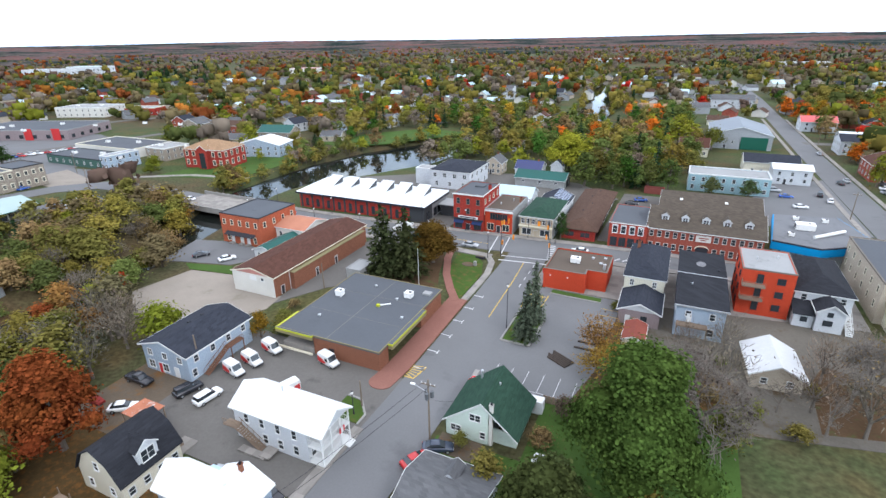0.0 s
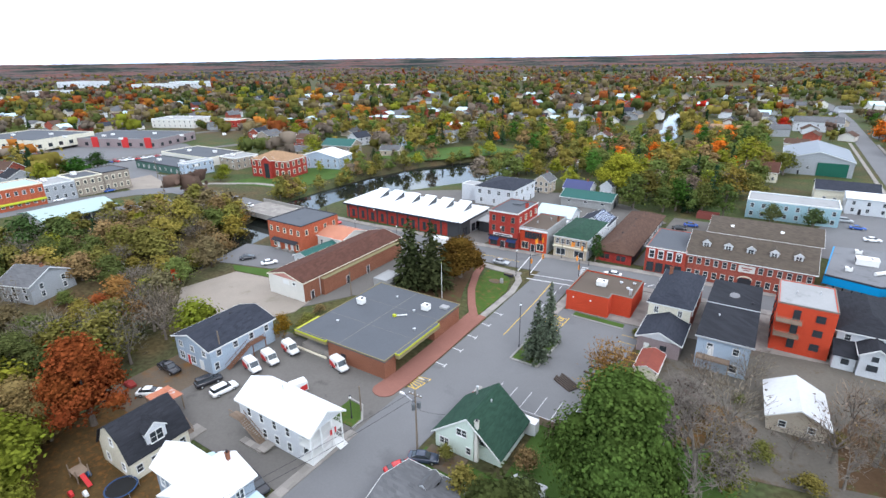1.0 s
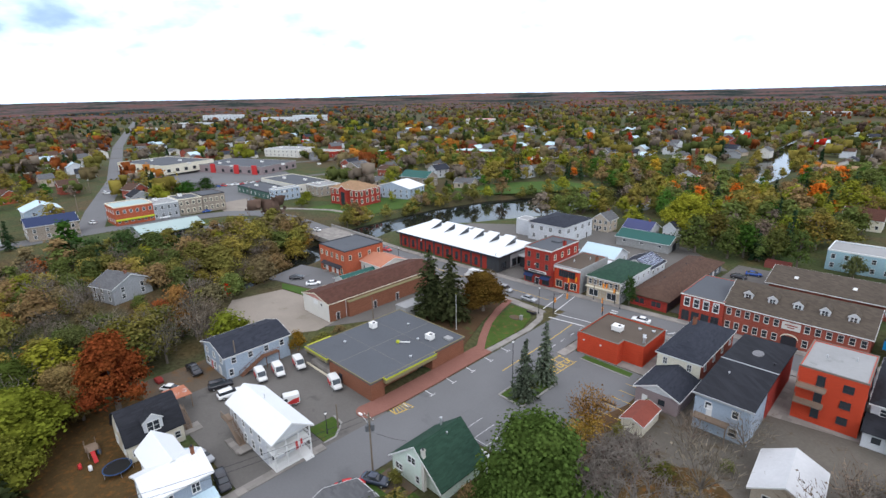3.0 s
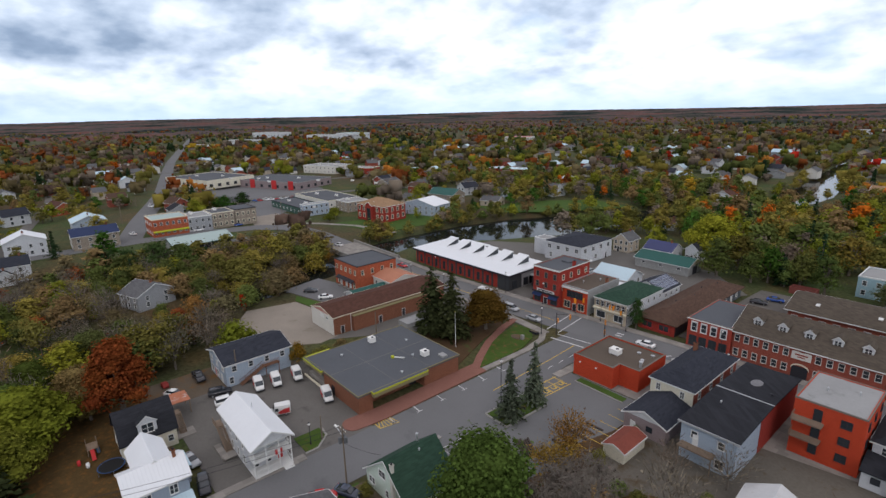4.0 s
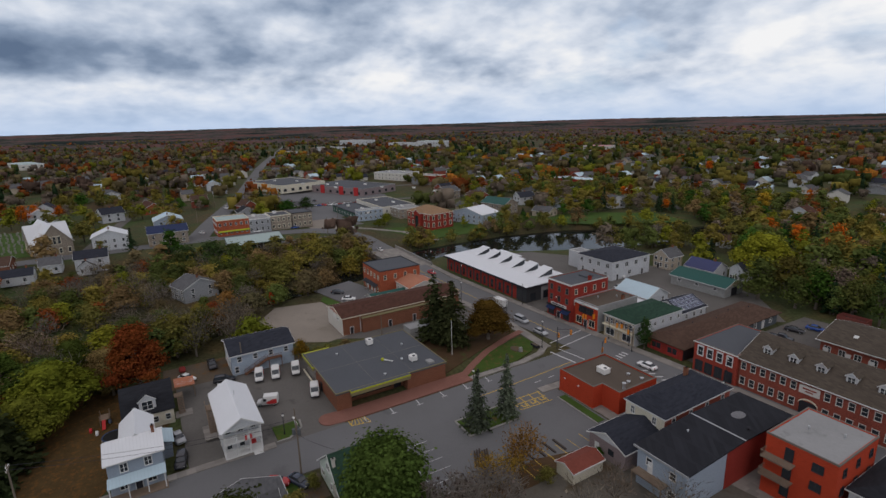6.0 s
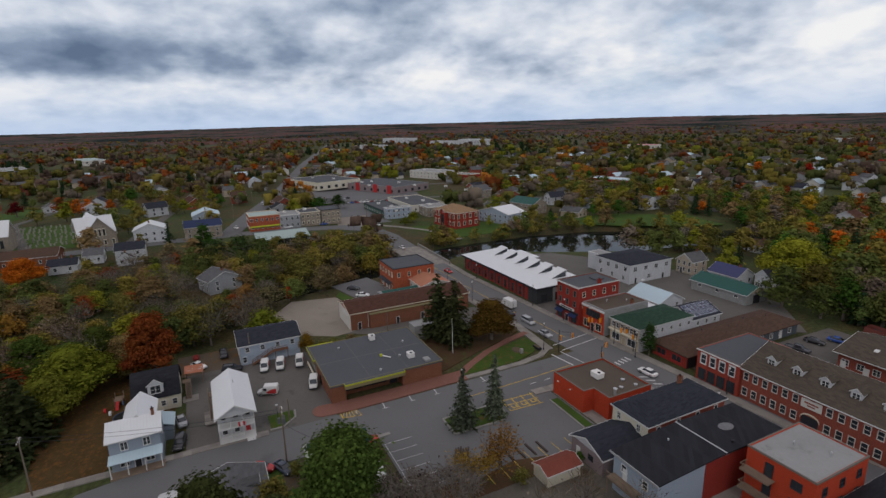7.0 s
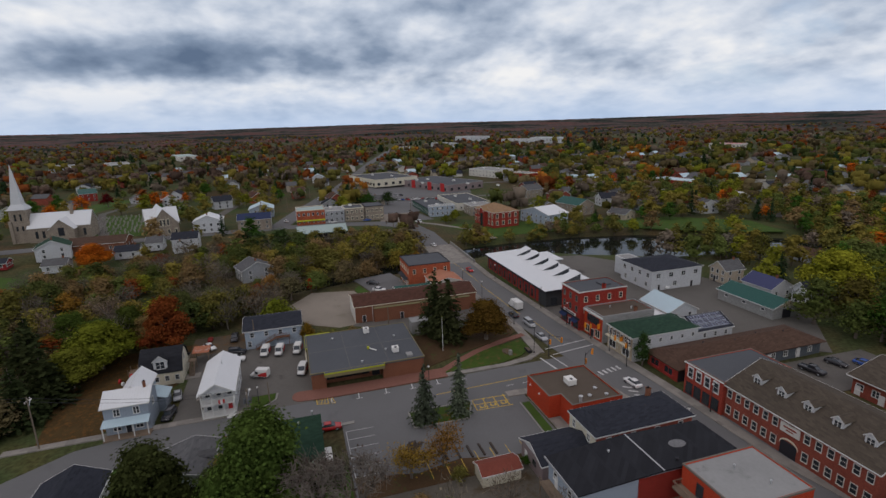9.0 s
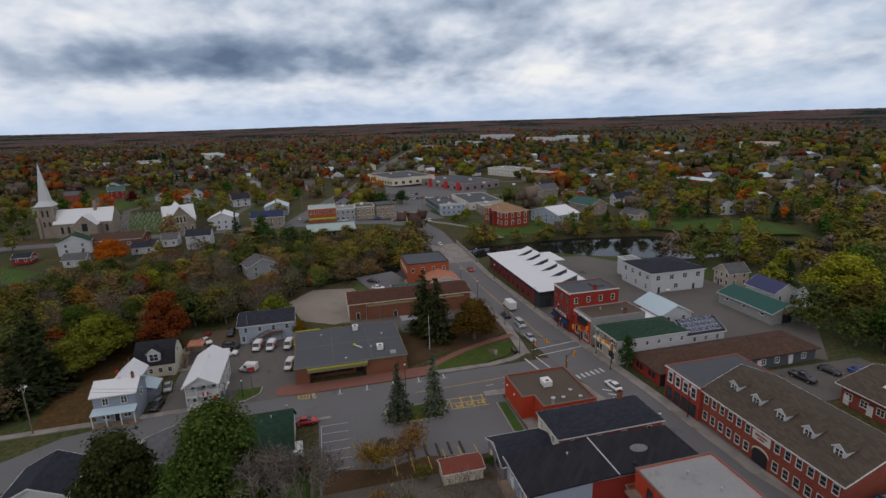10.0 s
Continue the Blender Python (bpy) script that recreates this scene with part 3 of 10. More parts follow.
walkway("pavement", [(-40.8, 95.8), (-44.4, 101), (-48.5, 108), (-52.2, 117), (-54, 124)], 1.9, 0.145, PAVER, "pink brick footpath across the park")
walkway("pavement", [(-39.2, 97), (-39.1, 112), (-40.4, 119), (-43, 123)], 1.6, 0.155, CONCRETE, "concrete sidewalk with dropped kerb at the crossing")
walkway("pavement", [(-38.4, 9), (-38.6, 24), (-38.5, 44), (-38.2, 52.6)], 1.7, 0.13, CONCRETE, "narrow concrete sidewalk along the side street")
walkway("pavement", [(-26.2, 106.5), (-26, 112), (-25.7, 126.5)], 2.2, 0.14, CONCRETE, "concrete sidewalk beside the red building")
walkway("pavement", [(-38.9, 53.0), (-38.9, 55.4), (-41.4, 58.3), (-44.2, 58.6)], 0.35, 0.16, KERB, "curved concrete kerb")
walkway("pavement", [(-26.3, 84.6), (-20.6, 84.5), (-20.3, 95.8), (-26.2, 98.4), (-26.3, 84.6)], 0.35, 0.18, KERB, "concrete kerb of the grass island")
walkway("pavement", [(-26.6, 66.5), (-26.8, 73.5)], 0.9, 0.15, KERB, "short concrete kerb at the lot entrance")
walkway("pavement", [(-22.2, 107.9), (-10.6, 107.5)], 0.25, 0.14, KERB, "kerb of the planted strip")
walkway("pavement", [(54, 148), (52.5, 200), (50.5, 300), (49, 420)], 1.6, 0.1, CONCRETE, "concrete sidewalk of the residential road")
walkway("pavement", [(67.5, 148), (66.5, 200), (64.5, 300), (63, 420)], 1.6, 0.1, CONCRETE, "concrete sidewalk of the residential road")
walkway("pavement", [(-224, 140), (-214, 148), (-196, 158), (-168, 163)], 3.0, 0.05, CONCRETE, "pale riverside path below the brick hall")


# ---- painted markings ----
def paint(name, line, width, mat, label, z=0.02):
    return solid(name, ribbon(line, width, z - 0.006, z), mat, label, "road marking", "structure")


for y in (70, 75.9, 82, 88, 94, 100):
    paint("road_marking", [(-38.0, y), (-35.8, y - 0.15)], 0.22, WHITE_LINE, "white parking bay mark")
    paint("road_marking", [(-35.8, y - 0.75), (-35.8, y + 0.6)], 0.16, WHITE_LINE, "white parking bay mark")
for k in range(6):
    paint("road_marking", [(-38.1, 67.6 + 0.5 * k), (-36.6 + 0.2 * k, 66.9 + 0.75 * k)], 0.16, YELLOW_LINE, "yellow hatched no-parking mark")
paint("road_marking", [(-38.1, 66.8), (-36.3, 66.8), (-35.6, 70.6)], 0.2, YELLOW_LINE, "yellow outline of the no-parking mark")
paint("road_marking", [(-31.4, 92), (-31.9, 110), (-32.6, 122)], 0.18, YELLOW_LINE, "yellow centre line of the side street")
for y in (108, 112, 116, 120):
    paint("road_marking", [(-29.6, y), (-29.7, y + 1.8)], 0.16, WHITE_LINE, "white lane dash")
paint("road_marking", [(-39.4, 121.6), (-27, 123.3)], 0.45, WHITE_LINE, "white stop line at the crossing")
paint("road_marking", [(-39.6, 124.6), (-26.6, 126.4)], 0.3, WHITE_LINE, "white crosswalk line")
paint("road_marking", [(-43.5, 125.2), (-45.2, 138.6)], 0.3, WHITE_LINE, "white crosswalk line", 0.03)
paint("road_marking", [(-40.0, 125.4), (-41.7, 138.6)], 0.3, WHITE_LINE, "white crosswalk line", 0.03)
for k in range(8):
    paint("road_marking", [(-27.6 - 0.25 * k, 126.9 + 1.35 * k), (-25.8 - 0.25 * k, 127.1 + 1.35 * k)], 0.55, WHITE_LINE, "white block of the crosswalk", 0.03)
for k in range(7):
    paint("road_marking", [(-20.5 + 1.9 * k, 131.9 + 0.15 * k), (-19.4 + 1.9 * k, 133.6 + 0.15 * k)], 0.4, WHITE_LINE, "white bay mark on main street", 0.03)
for x0, x1 in ((-64, -46), (-100, -68), (-150, -104)):
    f0, f1 = (131.2 + (-60 - x0) * 0.0, 131.2) if x0 > -80 else (129.2, 129.6)
    paint("road_marking", [(x0, f0 - 0.2), (x1, f1 + 0.1)], 0.18, YELLOW_LINE, "yellow centre line of main street", 0.03)
for k in range(4):
    paint("road_marking", [(-26.8 + 1.2 * k * 0 + 0.2, 98.6 + 2.4 * k), (-22.4, 98.3 + 2.4 * k)], 0.2, YELLOW_LINE, "yellow accessible bay line", 0.008)
for x in (-26.5, -24.6, -22.5):
    paint("road_marking", [(x, 98.6), (x + 0.4, 106.2)], 0.2, YELLOW_LINE, "yellow accessible bay line", 0.010)
for k in range(3):
    paint("road_marking", [(-24.0, 99.4 + 2.4 * k), (-23.1, 99.4 + 2.4 * k), (-23.1, 100.4 + 2.4 * k), (-24.0, 100.4 + 2.4 * k)], 0.25, YELLOW_LINE, "yellow accessible bay symbol", 0.012)
for x in (-24, -21.2, -18.4, -15.6, -12.8, -10):
    paint("road_marking", [(x, 71.6), (x + 0.1, 76.8)], 0.1, WHITE_LINE, "faded parking bay line", 0.008)
paint("road_marking", [(-24.3, 71.5), (-9.6, 71.5)], 0.1, WHITE_LINE, "faded line across the bay ends", 0.014)
for y in (84, 87, 90, 93, 96, 99, 102, 105):
    paint("road_marking", [(-10.2, y), (-5.2, y)], 0.12, YELLOW_LINE, "faded parking bay line", 0.008)


# ---- bridge over the river ----
bridge = thing("bridge", "concrete road bridge with pale solid parapets over the river", "bridge", -148, 131, yaw=-2)
part("deck", Mesh().box(-17, -7.4, -1.0, 17, 7.4, 0.06), CONCRETE, bridge)
for y in (-7.6, 7.2):
    rail = Mesh().box(-19, y, -0.9, 19, y + 0.4, 1.0)
    for k in range(13):
        rail.box(-18.6 + 3.0 * k, y - 0.08, -0.9, -18.1 + 3.0 * k, y + 0.48, 1.12)
    part("parapet", rail, KERB, bridge, "pale concrete parapet with posts")
for x in (-18, 15.5):
    part("abutment", Mesh().box(x, -7.4, -5, x + 2.5, 7.4, -1.0), CONCRETE, bridge)

# ---- windows, doors, roofs ----
WINDOW_CACHE = {}
FACES = {"s": 0, "e": 90, "n": 180, "w": -90}


def window_meshes(w, h, style, trim):
    key = (round(w, 2), round(h, 2), style, trim.name)
    if key not in WINDOW_CACHE:
        m = Mesh()
        b = 0.10 if style != "bold" else 0.18
        # casing: one closed ring, deeper at the sill
        top = h / 2 + b * (1 if style != "bold" else 2)
        outer = [(-w / 2 - b, -h / 2 - b), (w / 2 + b, -h / 2 - b), (w / 2 + b, top), (-w / 2 - b, top)]
        hole = [(-w / 2, -h / 2), (w / 2, -h / 2), (w / 2, h / 2), (-w / 2, h / 2)]
        pts = [(px, y, pz) for y in (-0.09, 0.02) for loop in (outer, hole) for px, pz in loop]
        for k in (0, 1):
            pts[k] = (pts[k][0], -0.16, pts[k][2])
        quads = []
        for k in range(4):
            n = (k + 1) % 4
            quads += [(k, n, 4 + n, 4 + k), (8 + n, 8 + k, 12 + k, 12 + n), (n, k, 8 + k, 8 + n), (4 + k, 4 + n, 12 + n, 12 + k)]
        m.add(pts, quads)
        if style in ("sash", "bold"):
            m.box(-w / 2, -0.07, -0.035, w / 2, 0.0, 0.035)
        if style == "pair":
            m.box(-0.05, -0.07, -h / 2, 0.05, 0.0, h / 2).box(-w / 2, -0.06, -0.03, w / 2, 0.0, 0.03)
        if style == "shop":
            for k in range(1, max(2, int(w / 1.3))):
                x = -w / 2 + w * k / max(2, int(w / 1.3))
                m.box(x - 0.04, -0.07, -h / 2, x + 0.04, 0.0, h / 2)
        pane = Mesh().box(-w / 2, -0.04, -h / 2, w / 2, 0.01, h / 2)
        WINDOW_CACHE[key] = (m.data("window", trim), pane.data("pane", GLASS))
    return WINDOW_CACHE[key]


def window(owner, size, face, u, z, w=0.9, h=1.4, style="sash", trim=None, depth=0.0):
    """A window on one face of a building whose footprint is size, u metres along that face from its left end as seen from outside."""
    sx, sy = size
    x, y = {"s": (u, -depth), "n": (sx - u, sy + depth), "e": (sx + depth, u), "w": (-depth, sy - u)}[face]
    fm, pm = window_meshes(w, h, style, trim or WHITE)
    ob = part("window", fm, None, owner, at=pose(x, y, z, 0, 0, FACES[face]))
    part("pane", pm, None, ob)
    return ob


def windows(owner, size, face, n, z, w=0.9, h=1.4, style="sash", trim=None, lo=None, hi=None):
    length = size[0] if face in "sn" else size[1]
    lo, hi = 0 if lo is None else lo, length if hi is None else hi
    for k in range(n):
        window(owner, size, face, lo + (hi - lo) * (k + 0.5) / n, z, w, h, style, trim)


def door(owner, size, face, u, w=0.95, h=2.05, mat=None, z=0.0):
    sx, sy = size
    x, y = {"s": (u, 0), "n": (sx - u, sy), "e": (sx, u), "w": (0, sy - u)}[face]
    m = Mesh().box(-w / 2 - 0.1, -0.08, 0, -w / 2, 0.02, h + 0.1).box(w / 2, -0.08, 0, w / 2 + 0.1, 0.02, h + 0.1).box(-w / 2, -0.08, h, w / 2, 0.02, h + 0.1)
    ob = part("door", Mesh().box(-w / 2, -0.05, 0.02, w / 2, 0.01, h), mat or DARK, owner, at=pose(x, y, z, 0, 0, FACES[face]))
    part("door_frame", m, WHITE, ob)
    part("door_handle", Mesh().box(w / 2 - 0.14, -0.1, 0.95, w / 2 - 0.08, -0.05, 1.1), STEEL, ob)
    return ob


def shell(owner, w, d, h, mat, x=0.0, y=0.0, name="wall", z=-0.3):
    return part(name, Mesh().ring(x, y, x + w, y + d, 0.25, z, h), mat, owner)


def gable(owner, w, d, h, rise, axis, roof, wall, x=0.0, y=0.0, over=0.4, trim=None, thick=0.16, ends=(1, 1)):
    """A pitched roof with its ridge along axis, the gable ends below it, and fascia boards."""
    m, g = Mesh(), Mesh()
    t = thick
    if axis == "y":
        c, half = x + w / 2, w / 2
        drop = rise * over / half
        y0, y1 = y - over, y + d + over
        m.slab([(x - over, y0, h - drop + t), (c, y0, h + rise + t), (c, y1, h + rise + t), (x - over, y1, h - drop + t)], t)
        m.slab([(c, y0, h + rise + t), (x + w + over, y0, h - drop + t), (x + w + over, y1, h - drop + t), (c, y1, h + rise + t)], t)
        for k, yy in enumerate((y, y + d - 0.25)):
            if ends[k]:
                g.add([(x, yy, h), (x + w, yy, h), (c, yy, h + rise), (x, yy + 0.25, h), (x + w, yy + 0.25, h), (c, yy + 0.25, h + rise)], [(0, 1, 2), (5, 4, 3), (0, 3, 4, 1), (1, 4, 5, 2), (2, 5, 3, 0)])
        f = Mesh()
        for yy in (y0 - 0.05, y1):
            f.slab([(x - over, yy, h - drop + t + 0.03), (c, yy, h + rise + t + 0.03), (c, yy + 0.05, h + rise + t + 0.03), (x - over, yy + 0.05, h - drop + t + 0.03)], 0.26)
            f.slab([(c, yy, h + rise + t + 0.03), (x + w + over, yy, h - drop + t + 0.03), (x + w + over, yy + 0.05, h - drop + t + 0.03), (c, yy + 0.05, h + rise + t + 0.03)], 0.26)
        f.box(x - over - 0.08, y0, h - drop - 0.04, x - over, y1, h - drop + t - 0.01).box(x + w + over, y0, h - drop - 0.04, x + w + over + 0.08, y1, h - drop + t - 0.01)
    else:
        c, half = y + d / 2, d / 2
        drop = rise * over / half
        x0, x1 = x - over, x + w + over
        m.slab([(x0, y - over, h - drop + t), (x1, y - over, h - drop + t), (x1, c, h + rise + t), (x0, c, h + rise + t)], t)
        m.slab([(x0, c, h + rise + t), (x1, c, h + rise + t), (x1, y + d + over, h - drop + t), (x0, y + d + over, h - drop + t)], t)
        for k, xx in enumerate((x, x + w - 0.25)):
            if ends[k]:
                g.add([(xx, y, h), (xx, y + d, h), (xx, c, h + rise), (xx + 0.25, y, h), (xx + 0.25, y + d, h), (xx + 0.25, c, h + rise)], [(2, 1, 0), (3, 4, 5), (0, 1, 4, 3), (1, 2, 5, 4), (2, 0, 3, 5)])
        f = Mesh()
        for xx in (x0 - 0.05, x1):
            f.slab([(xx, y - over, h - drop + t + 0.03), (xx + 0.05, y - over, h - drop + t + 0.03), (xx + 0.05, c, h + rise + t + 0.03), (xx, c, h + rise + t + 0.03)], 0.26)
            f.slab([(xx, c, h + rise + t + 0.03), (xx + 0.05, c, h + rise + t + 0.03), (xx + 0.05, y + d + over, h - drop + t + 0.03), (xx, y + d + over, h - drop + t + 0.03)], 0.26)
        f.box(x0, y - over - 0.08, h - drop - 0.04, x1, y - over, h - drop + t - 0.01).box(x0, y + d + over, h - drop - 0.04, x1, y + d + over + 0.08, h - drop + t - 0.01)
    part("roof", m, roof, owner)
    for k in range(len(g.v) // 6):
        part("gable_end", Mesh().add(g.v[6 * k:6 * k + 6], [tuple(i - 6 * k for i in face) for face in g.f[5 * k:5 * k + 5]]), wall, owner)
    for name, a, b in (("bargeboard", 0, 2), ("bargeboard", 2, 4), ("eaves_board", 4, 5), ("eaves_board", 5, 6)):
        part(name, Mesh().add(f.v[8 * a:8 * b], [tuple(i - 8 * a for i in face) for face in f.f[6 * a:6 * b]]), trim or WHITE, owner)


def hip(owner, w, d, h, rise, roof, x=0.0, y=0.0, over=0.45, trim=None):
    x0, y0, x1, y1 = x - over, y - over, x + w + over, y + d + over
    s = min(x1 - x0, y1 - y0) / 2
    if w >= d:
        a, b = (x0 + s, (y0 + y1) / 2, h + rise), (x1 - s, (y0 + y1) / 2, h + rise)
        faces = [(0, 1, 5, 4), (1, 2, 5), (2, 3, 4, 5), (3, 0, 4)]
    else:
        a, b = ((x0 + x1) / 2, y0 + s, h + rise), ((x0 + x1) / 2, y1 - s, h + rise)
        faces = [(0, 1, 4), (1, 2, 5, 4), (2, 3, 5), (3, 0, 4, 5)]
    m = Mesh().add([(x0, y0, h + 0.12), (x1, y0, h + 0.12), (x1, y1, h + 0.12), (x0, y1, h + 0.12), a, b], faces + [(3, 2, 1, 0)])
    part("roof", m, roof, owner)
    part("fascia", Mesh().ring(x0, y0, x1, y1, 0.12, h - 0.1, h + 0.13), trim or WHITE, owner)


def flat_roof(owner, w, d, h, roof, coping, x=0.0, y=0.0, up=0.35, t=0.3):
    part("roof", Mesh().box(x + 0.02, y + 0.02, h - 0.3, x + w - 0.02, y + d - 0.02, h), roof, owner)
    part("parapet", Mesh().ring(x - 0.06, y - 0.06, x + w + 0.06, y + d + 0.06, t, h - 0.08, h + up), coping, owner)


def chimney(owner, x, y, z0, z1, w=0.6, mat=None):
    c = part("chimney", Mesh().box(x - w / 2, y - w / 2, z0, x + w / 2, y + w / 2, z1).box(x - w / 2 - 0.06, y - w / 2 - 0.06, z1 - 0.15, x + w / 2 + 0.06, y + w / 2 + 0.06, z1), mat or BRICK_B, owner)
    part("flue", Mesh().tube((x, y, z1), (x, y, z1 + 0.3), 0.14), DARK, c)


def roof_unit(owner, x, y, z, w=1.6, d=1.2, h=1.0):
    u = part("rooftop_unit", Mesh().box(x - w / 2, y - d / 2, z + 0.12, x + w / 2, y + d / 2, z + h).box(x - w / 2 - 0.05, y - d / 2 - 0.05, z + h, x + w / 2 + 0.05, y + d / 2 + 0.05, z + h + 0.06), UNIT, owner, "cream metal ventilation unit")
    part("base_frame", Mesh().box(x - w / 2 + 0.05, y - d / 2 + 0.05, z - 0.02, x + w / 2 - 0.05, y + d / 2 - 0.05, z + 0.12), DARK, u)
    part("fan", Mesh().tube((x + w / 5, y, z + h + 0.06), (x + w / 5, y, z + h + 0.16), 0.34, 0.34, 12), DARK, u)
    part("grille", Mesh().box(x - w / 2 - 0.03, y - d / 3, z + 0.25, x - w / 2, y + d / 3, z + h - 0.15), DARK, u)


def vent(owner, x, y, z, r=0.16, h=0.6, mat=None):
    part("vent", Mesh().tube((x, y, z - 0.1), (x, y, z + h), r, r, 8).tube((x, y, z + h), (x, y, z + h + 0.12), r * 1.6, r * 0.6, 8), mat or STEEL, owner)


def stairs(owner, x0, y0, z0, x1, y1, z1, width, across, mat=None):
    """An outside stair with stringers, treads and a rail, running from one point to another."""
    n = max(3, int(abs(z1 - z0) / 0.2))
    st = part("staircase", Mesh().tube((x0, y0, z0), (x1, y1, z1), 0.1).tube((x0 + across[0] * width, y0 + across[1] * width, z0), (x1 + across[0] * width, y1 + across[1] * width, z1), 0.1), mat or DECK, owner, "weathered wooden outside staircase")
    for k in range(n):
        s = (k + 0.5) / n
        px, py, pz = x0 + (x1 - x0) * s, y0 + (y1 - y0) * s, z0 + (z1 - z0) * s
        ax, ay = abs((x1 - x0) / n) * 0.6 + abs(across[0]) * 0.0, abs((y1 - y0) / n) * 0.6
        part("step", Mesh().box(min(px - ax, px + across[0] * width), min(py - ay, py + across[1] * width), pz - 0.03, max(px + ax, px + across[0] * width), max(py + ay, py + across[1] * width), pz + 0.03), mat or DECK, st)
    rail = Mesh()
    for o in (0, width):
        rail.tube((x0 + across[0] * o, y0 + across[1] * o, z0 + 0.95), (x1 + across[0] * o, y1 + across[1] * o, z1 + 0.95), 0.05)
        for k in range(0, n + 1, 3):
            s = k / n
            px, py, pz = x0 + (x1 - x0) * s + across[0] * o, y0 + (y1 - y0) * s + across[1] * o, z0 + (z1 - z0) * s
            rail.tube((px, py, pz), (px, py, pz + 0.95), 0.04)
    part("handrail", rail, mat or DECK, st)


def railing(owner, a, b, z, mat=None, h=0.95, gap=0.35):
    m = Mesh()
    a, b = Vector((*a, z)), Vector((*b, z))
    n = max(2, int((b - a).length / gap))
    m.tube(a + Vector((0, 0, h)), b + Vector((0, 0, h)), 0.05, n=5).tube(a + Vector((0, 0, 0.12)), b + Vector((0, 0, 0.12)), 0.04, n=5)
    for k in range(n + 1):
        p = a.lerp(b, k / n)
        m.tube(p, p + Vector((0, 0, h)), 0.03, n=4)
    return part("railing", m, mat or WHITE, owner)


def dormer(owner, x, y, z, face="s", w=1.3, h=1.3, depth=2.2, wall=None, roof=None):
    """A small gabled dormer that looks out of a slope."""
    at = pose(x, y, z, 0, 0, FACES[face])
    d = part("dormer", Mesh().box(-w / 2, 0, 0, w / 2, depth, h).add([(-w / 2, 0, h), (w / 2, 0, h), (0, 0, h + w * 0.4), (-w / 2, depth, h), (w / 2, depth, h), (0, depth, h + w * 0.4)], [(0, 1, 2), (5, 4, 3), (1, 4, 5, 2), (2, 5, 3, 0)]), wall or WHITE, owner, at=at)
    o, r = 0.2, w * 0.4
    m = Mesh().slab([(-w / 2 - o, -0.25, h - r * o / (w / 2) + 0.1), (0, -0.25, h + r + 0.1), (0, depth, h + r + 0.1), (-w / 2 - o, depth, h - r * o / (w / 2) + 0.1)], 0.08)
    m.slab([(0, -0.25, h + r + 0.1), (w / 2 + o, -0.25, h - r * o / (w / 2) + 0.1), (w / 2 + o, depth, h - r * o / (w / 2) + 0.1), (0, depth, h + r + 0.1)], 0.08)
    part("dormer_roof", m, roof or BROWN_SH, d)
    part("dormer_trim", Mesh().slab([(-w / 2 - o, -0.3, h - r * o / (w / 2) + 0.13), (0, -0.3, h + r + 0.13), (0, -0.25, h + r + 0.13), (-w / 2 - o, -0.25, h - r * o / (w / 2) + 0.13)], 0.2).slab([(0, -0.3, h + r + 0.13), (w / 2 + o, -0.3, h - r * o / (w / 2) + 0.13), (w / 2 + o, -0.25, h - r * o / (w / 2) + 0.13), (0, -0.25, h + r + 0.13)], 0.2), WHITE, d)
    fm, pm = window_meshes(w * 0.62, h * 0.7, "pair", WHITE)
    part("window", fm, None, d, at=pose(0, 0, h * 0.52))
    part("pane", pm, None, d, at=pose(0, 0, h * 0.52))
    return d

# ---- the post office and its neighbours ----
po = thing("post_office", "low brown brick post office with flat grey roof and yellow fascia", "post office", -65, 66)
S = (22.5, 26.5)
part("wall", Mesh().prism([(8, 0.2), (22.3, 0.2), (22.3, 3.4), (19.8, 3.4), (19.8, 16.5), (22.3, 16.5), (22.3, 26.3), (0.2, 26.3), (0.2, 6), (8, 6)], -0.3, 3.7), BRICK_B, po)
part("roof", Mesh().box(0, 0, 3.7, 22.5, 26.5, 4.1), TAN_ROOF_DARK, po, "flat grey membrane roof with seams")
part("coping", Mesh().ring(-0.06, -0.06, 22.56, 26.56, 0.14, 4.0, 4.2), OLIVE_BAND, po)
part("fascia", Mesh().box(-0.5, -0.5, 3.82, 8.2, 0.0, 4.2).box(-0.5, 0.0, 3.82, -0.07, 6.2, 4.2), YELLOW, po, "dull yellow fascia")
part("soffit_band", Mesh().box(-0.46, -0.46, 3.2, 8.16, -0.04, 3.82).box(-0.46, -0.04, 3.2, -0.07, 6.16, 3.82), OLIVE_BAND, po, "tan band under the fascia")
part("fascia", Mesh().box(22.57, 3.0, 3.85, 23.5, 16.8, 4.2), YELLOW, po, "dull yellow fascia")
part("canopy_top", Mesh().box(22.6, 3.1, 4.2, 23.42, 16.7, 4.22), TAN_ROOF_DARK, po)
part("canopy_top", Mesh().box(-0.42, -0.42, 4.2, 8.1, -0.08, 4.22), TAN_ROOF_DARK, po)
part("soffit_band", Mesh().box(22.57, 3.04, 3.1, 23.46, 16.76, 3.85), OLIVE_BAND, po, "tan band under the fascia")
for y in (9, 18):
    part("roof_seam", Mesh().box(0.4, y, 4.1, 22.1, y + 0.07, 4.115), material("roof_seam_tape", (0.15, 0.145, 0.13), 0.9, 0.2), po)
part("roof_seam", Mesh().box(11, 0.4, 4.1, 11.12, 26, 4.115), MATS["roof_seam_tape"], po)
part("loading_dock", Mesh().box(0.4, 0.3, -0.2, 7.8, 5.9, 0.9), CONCRETE, po)
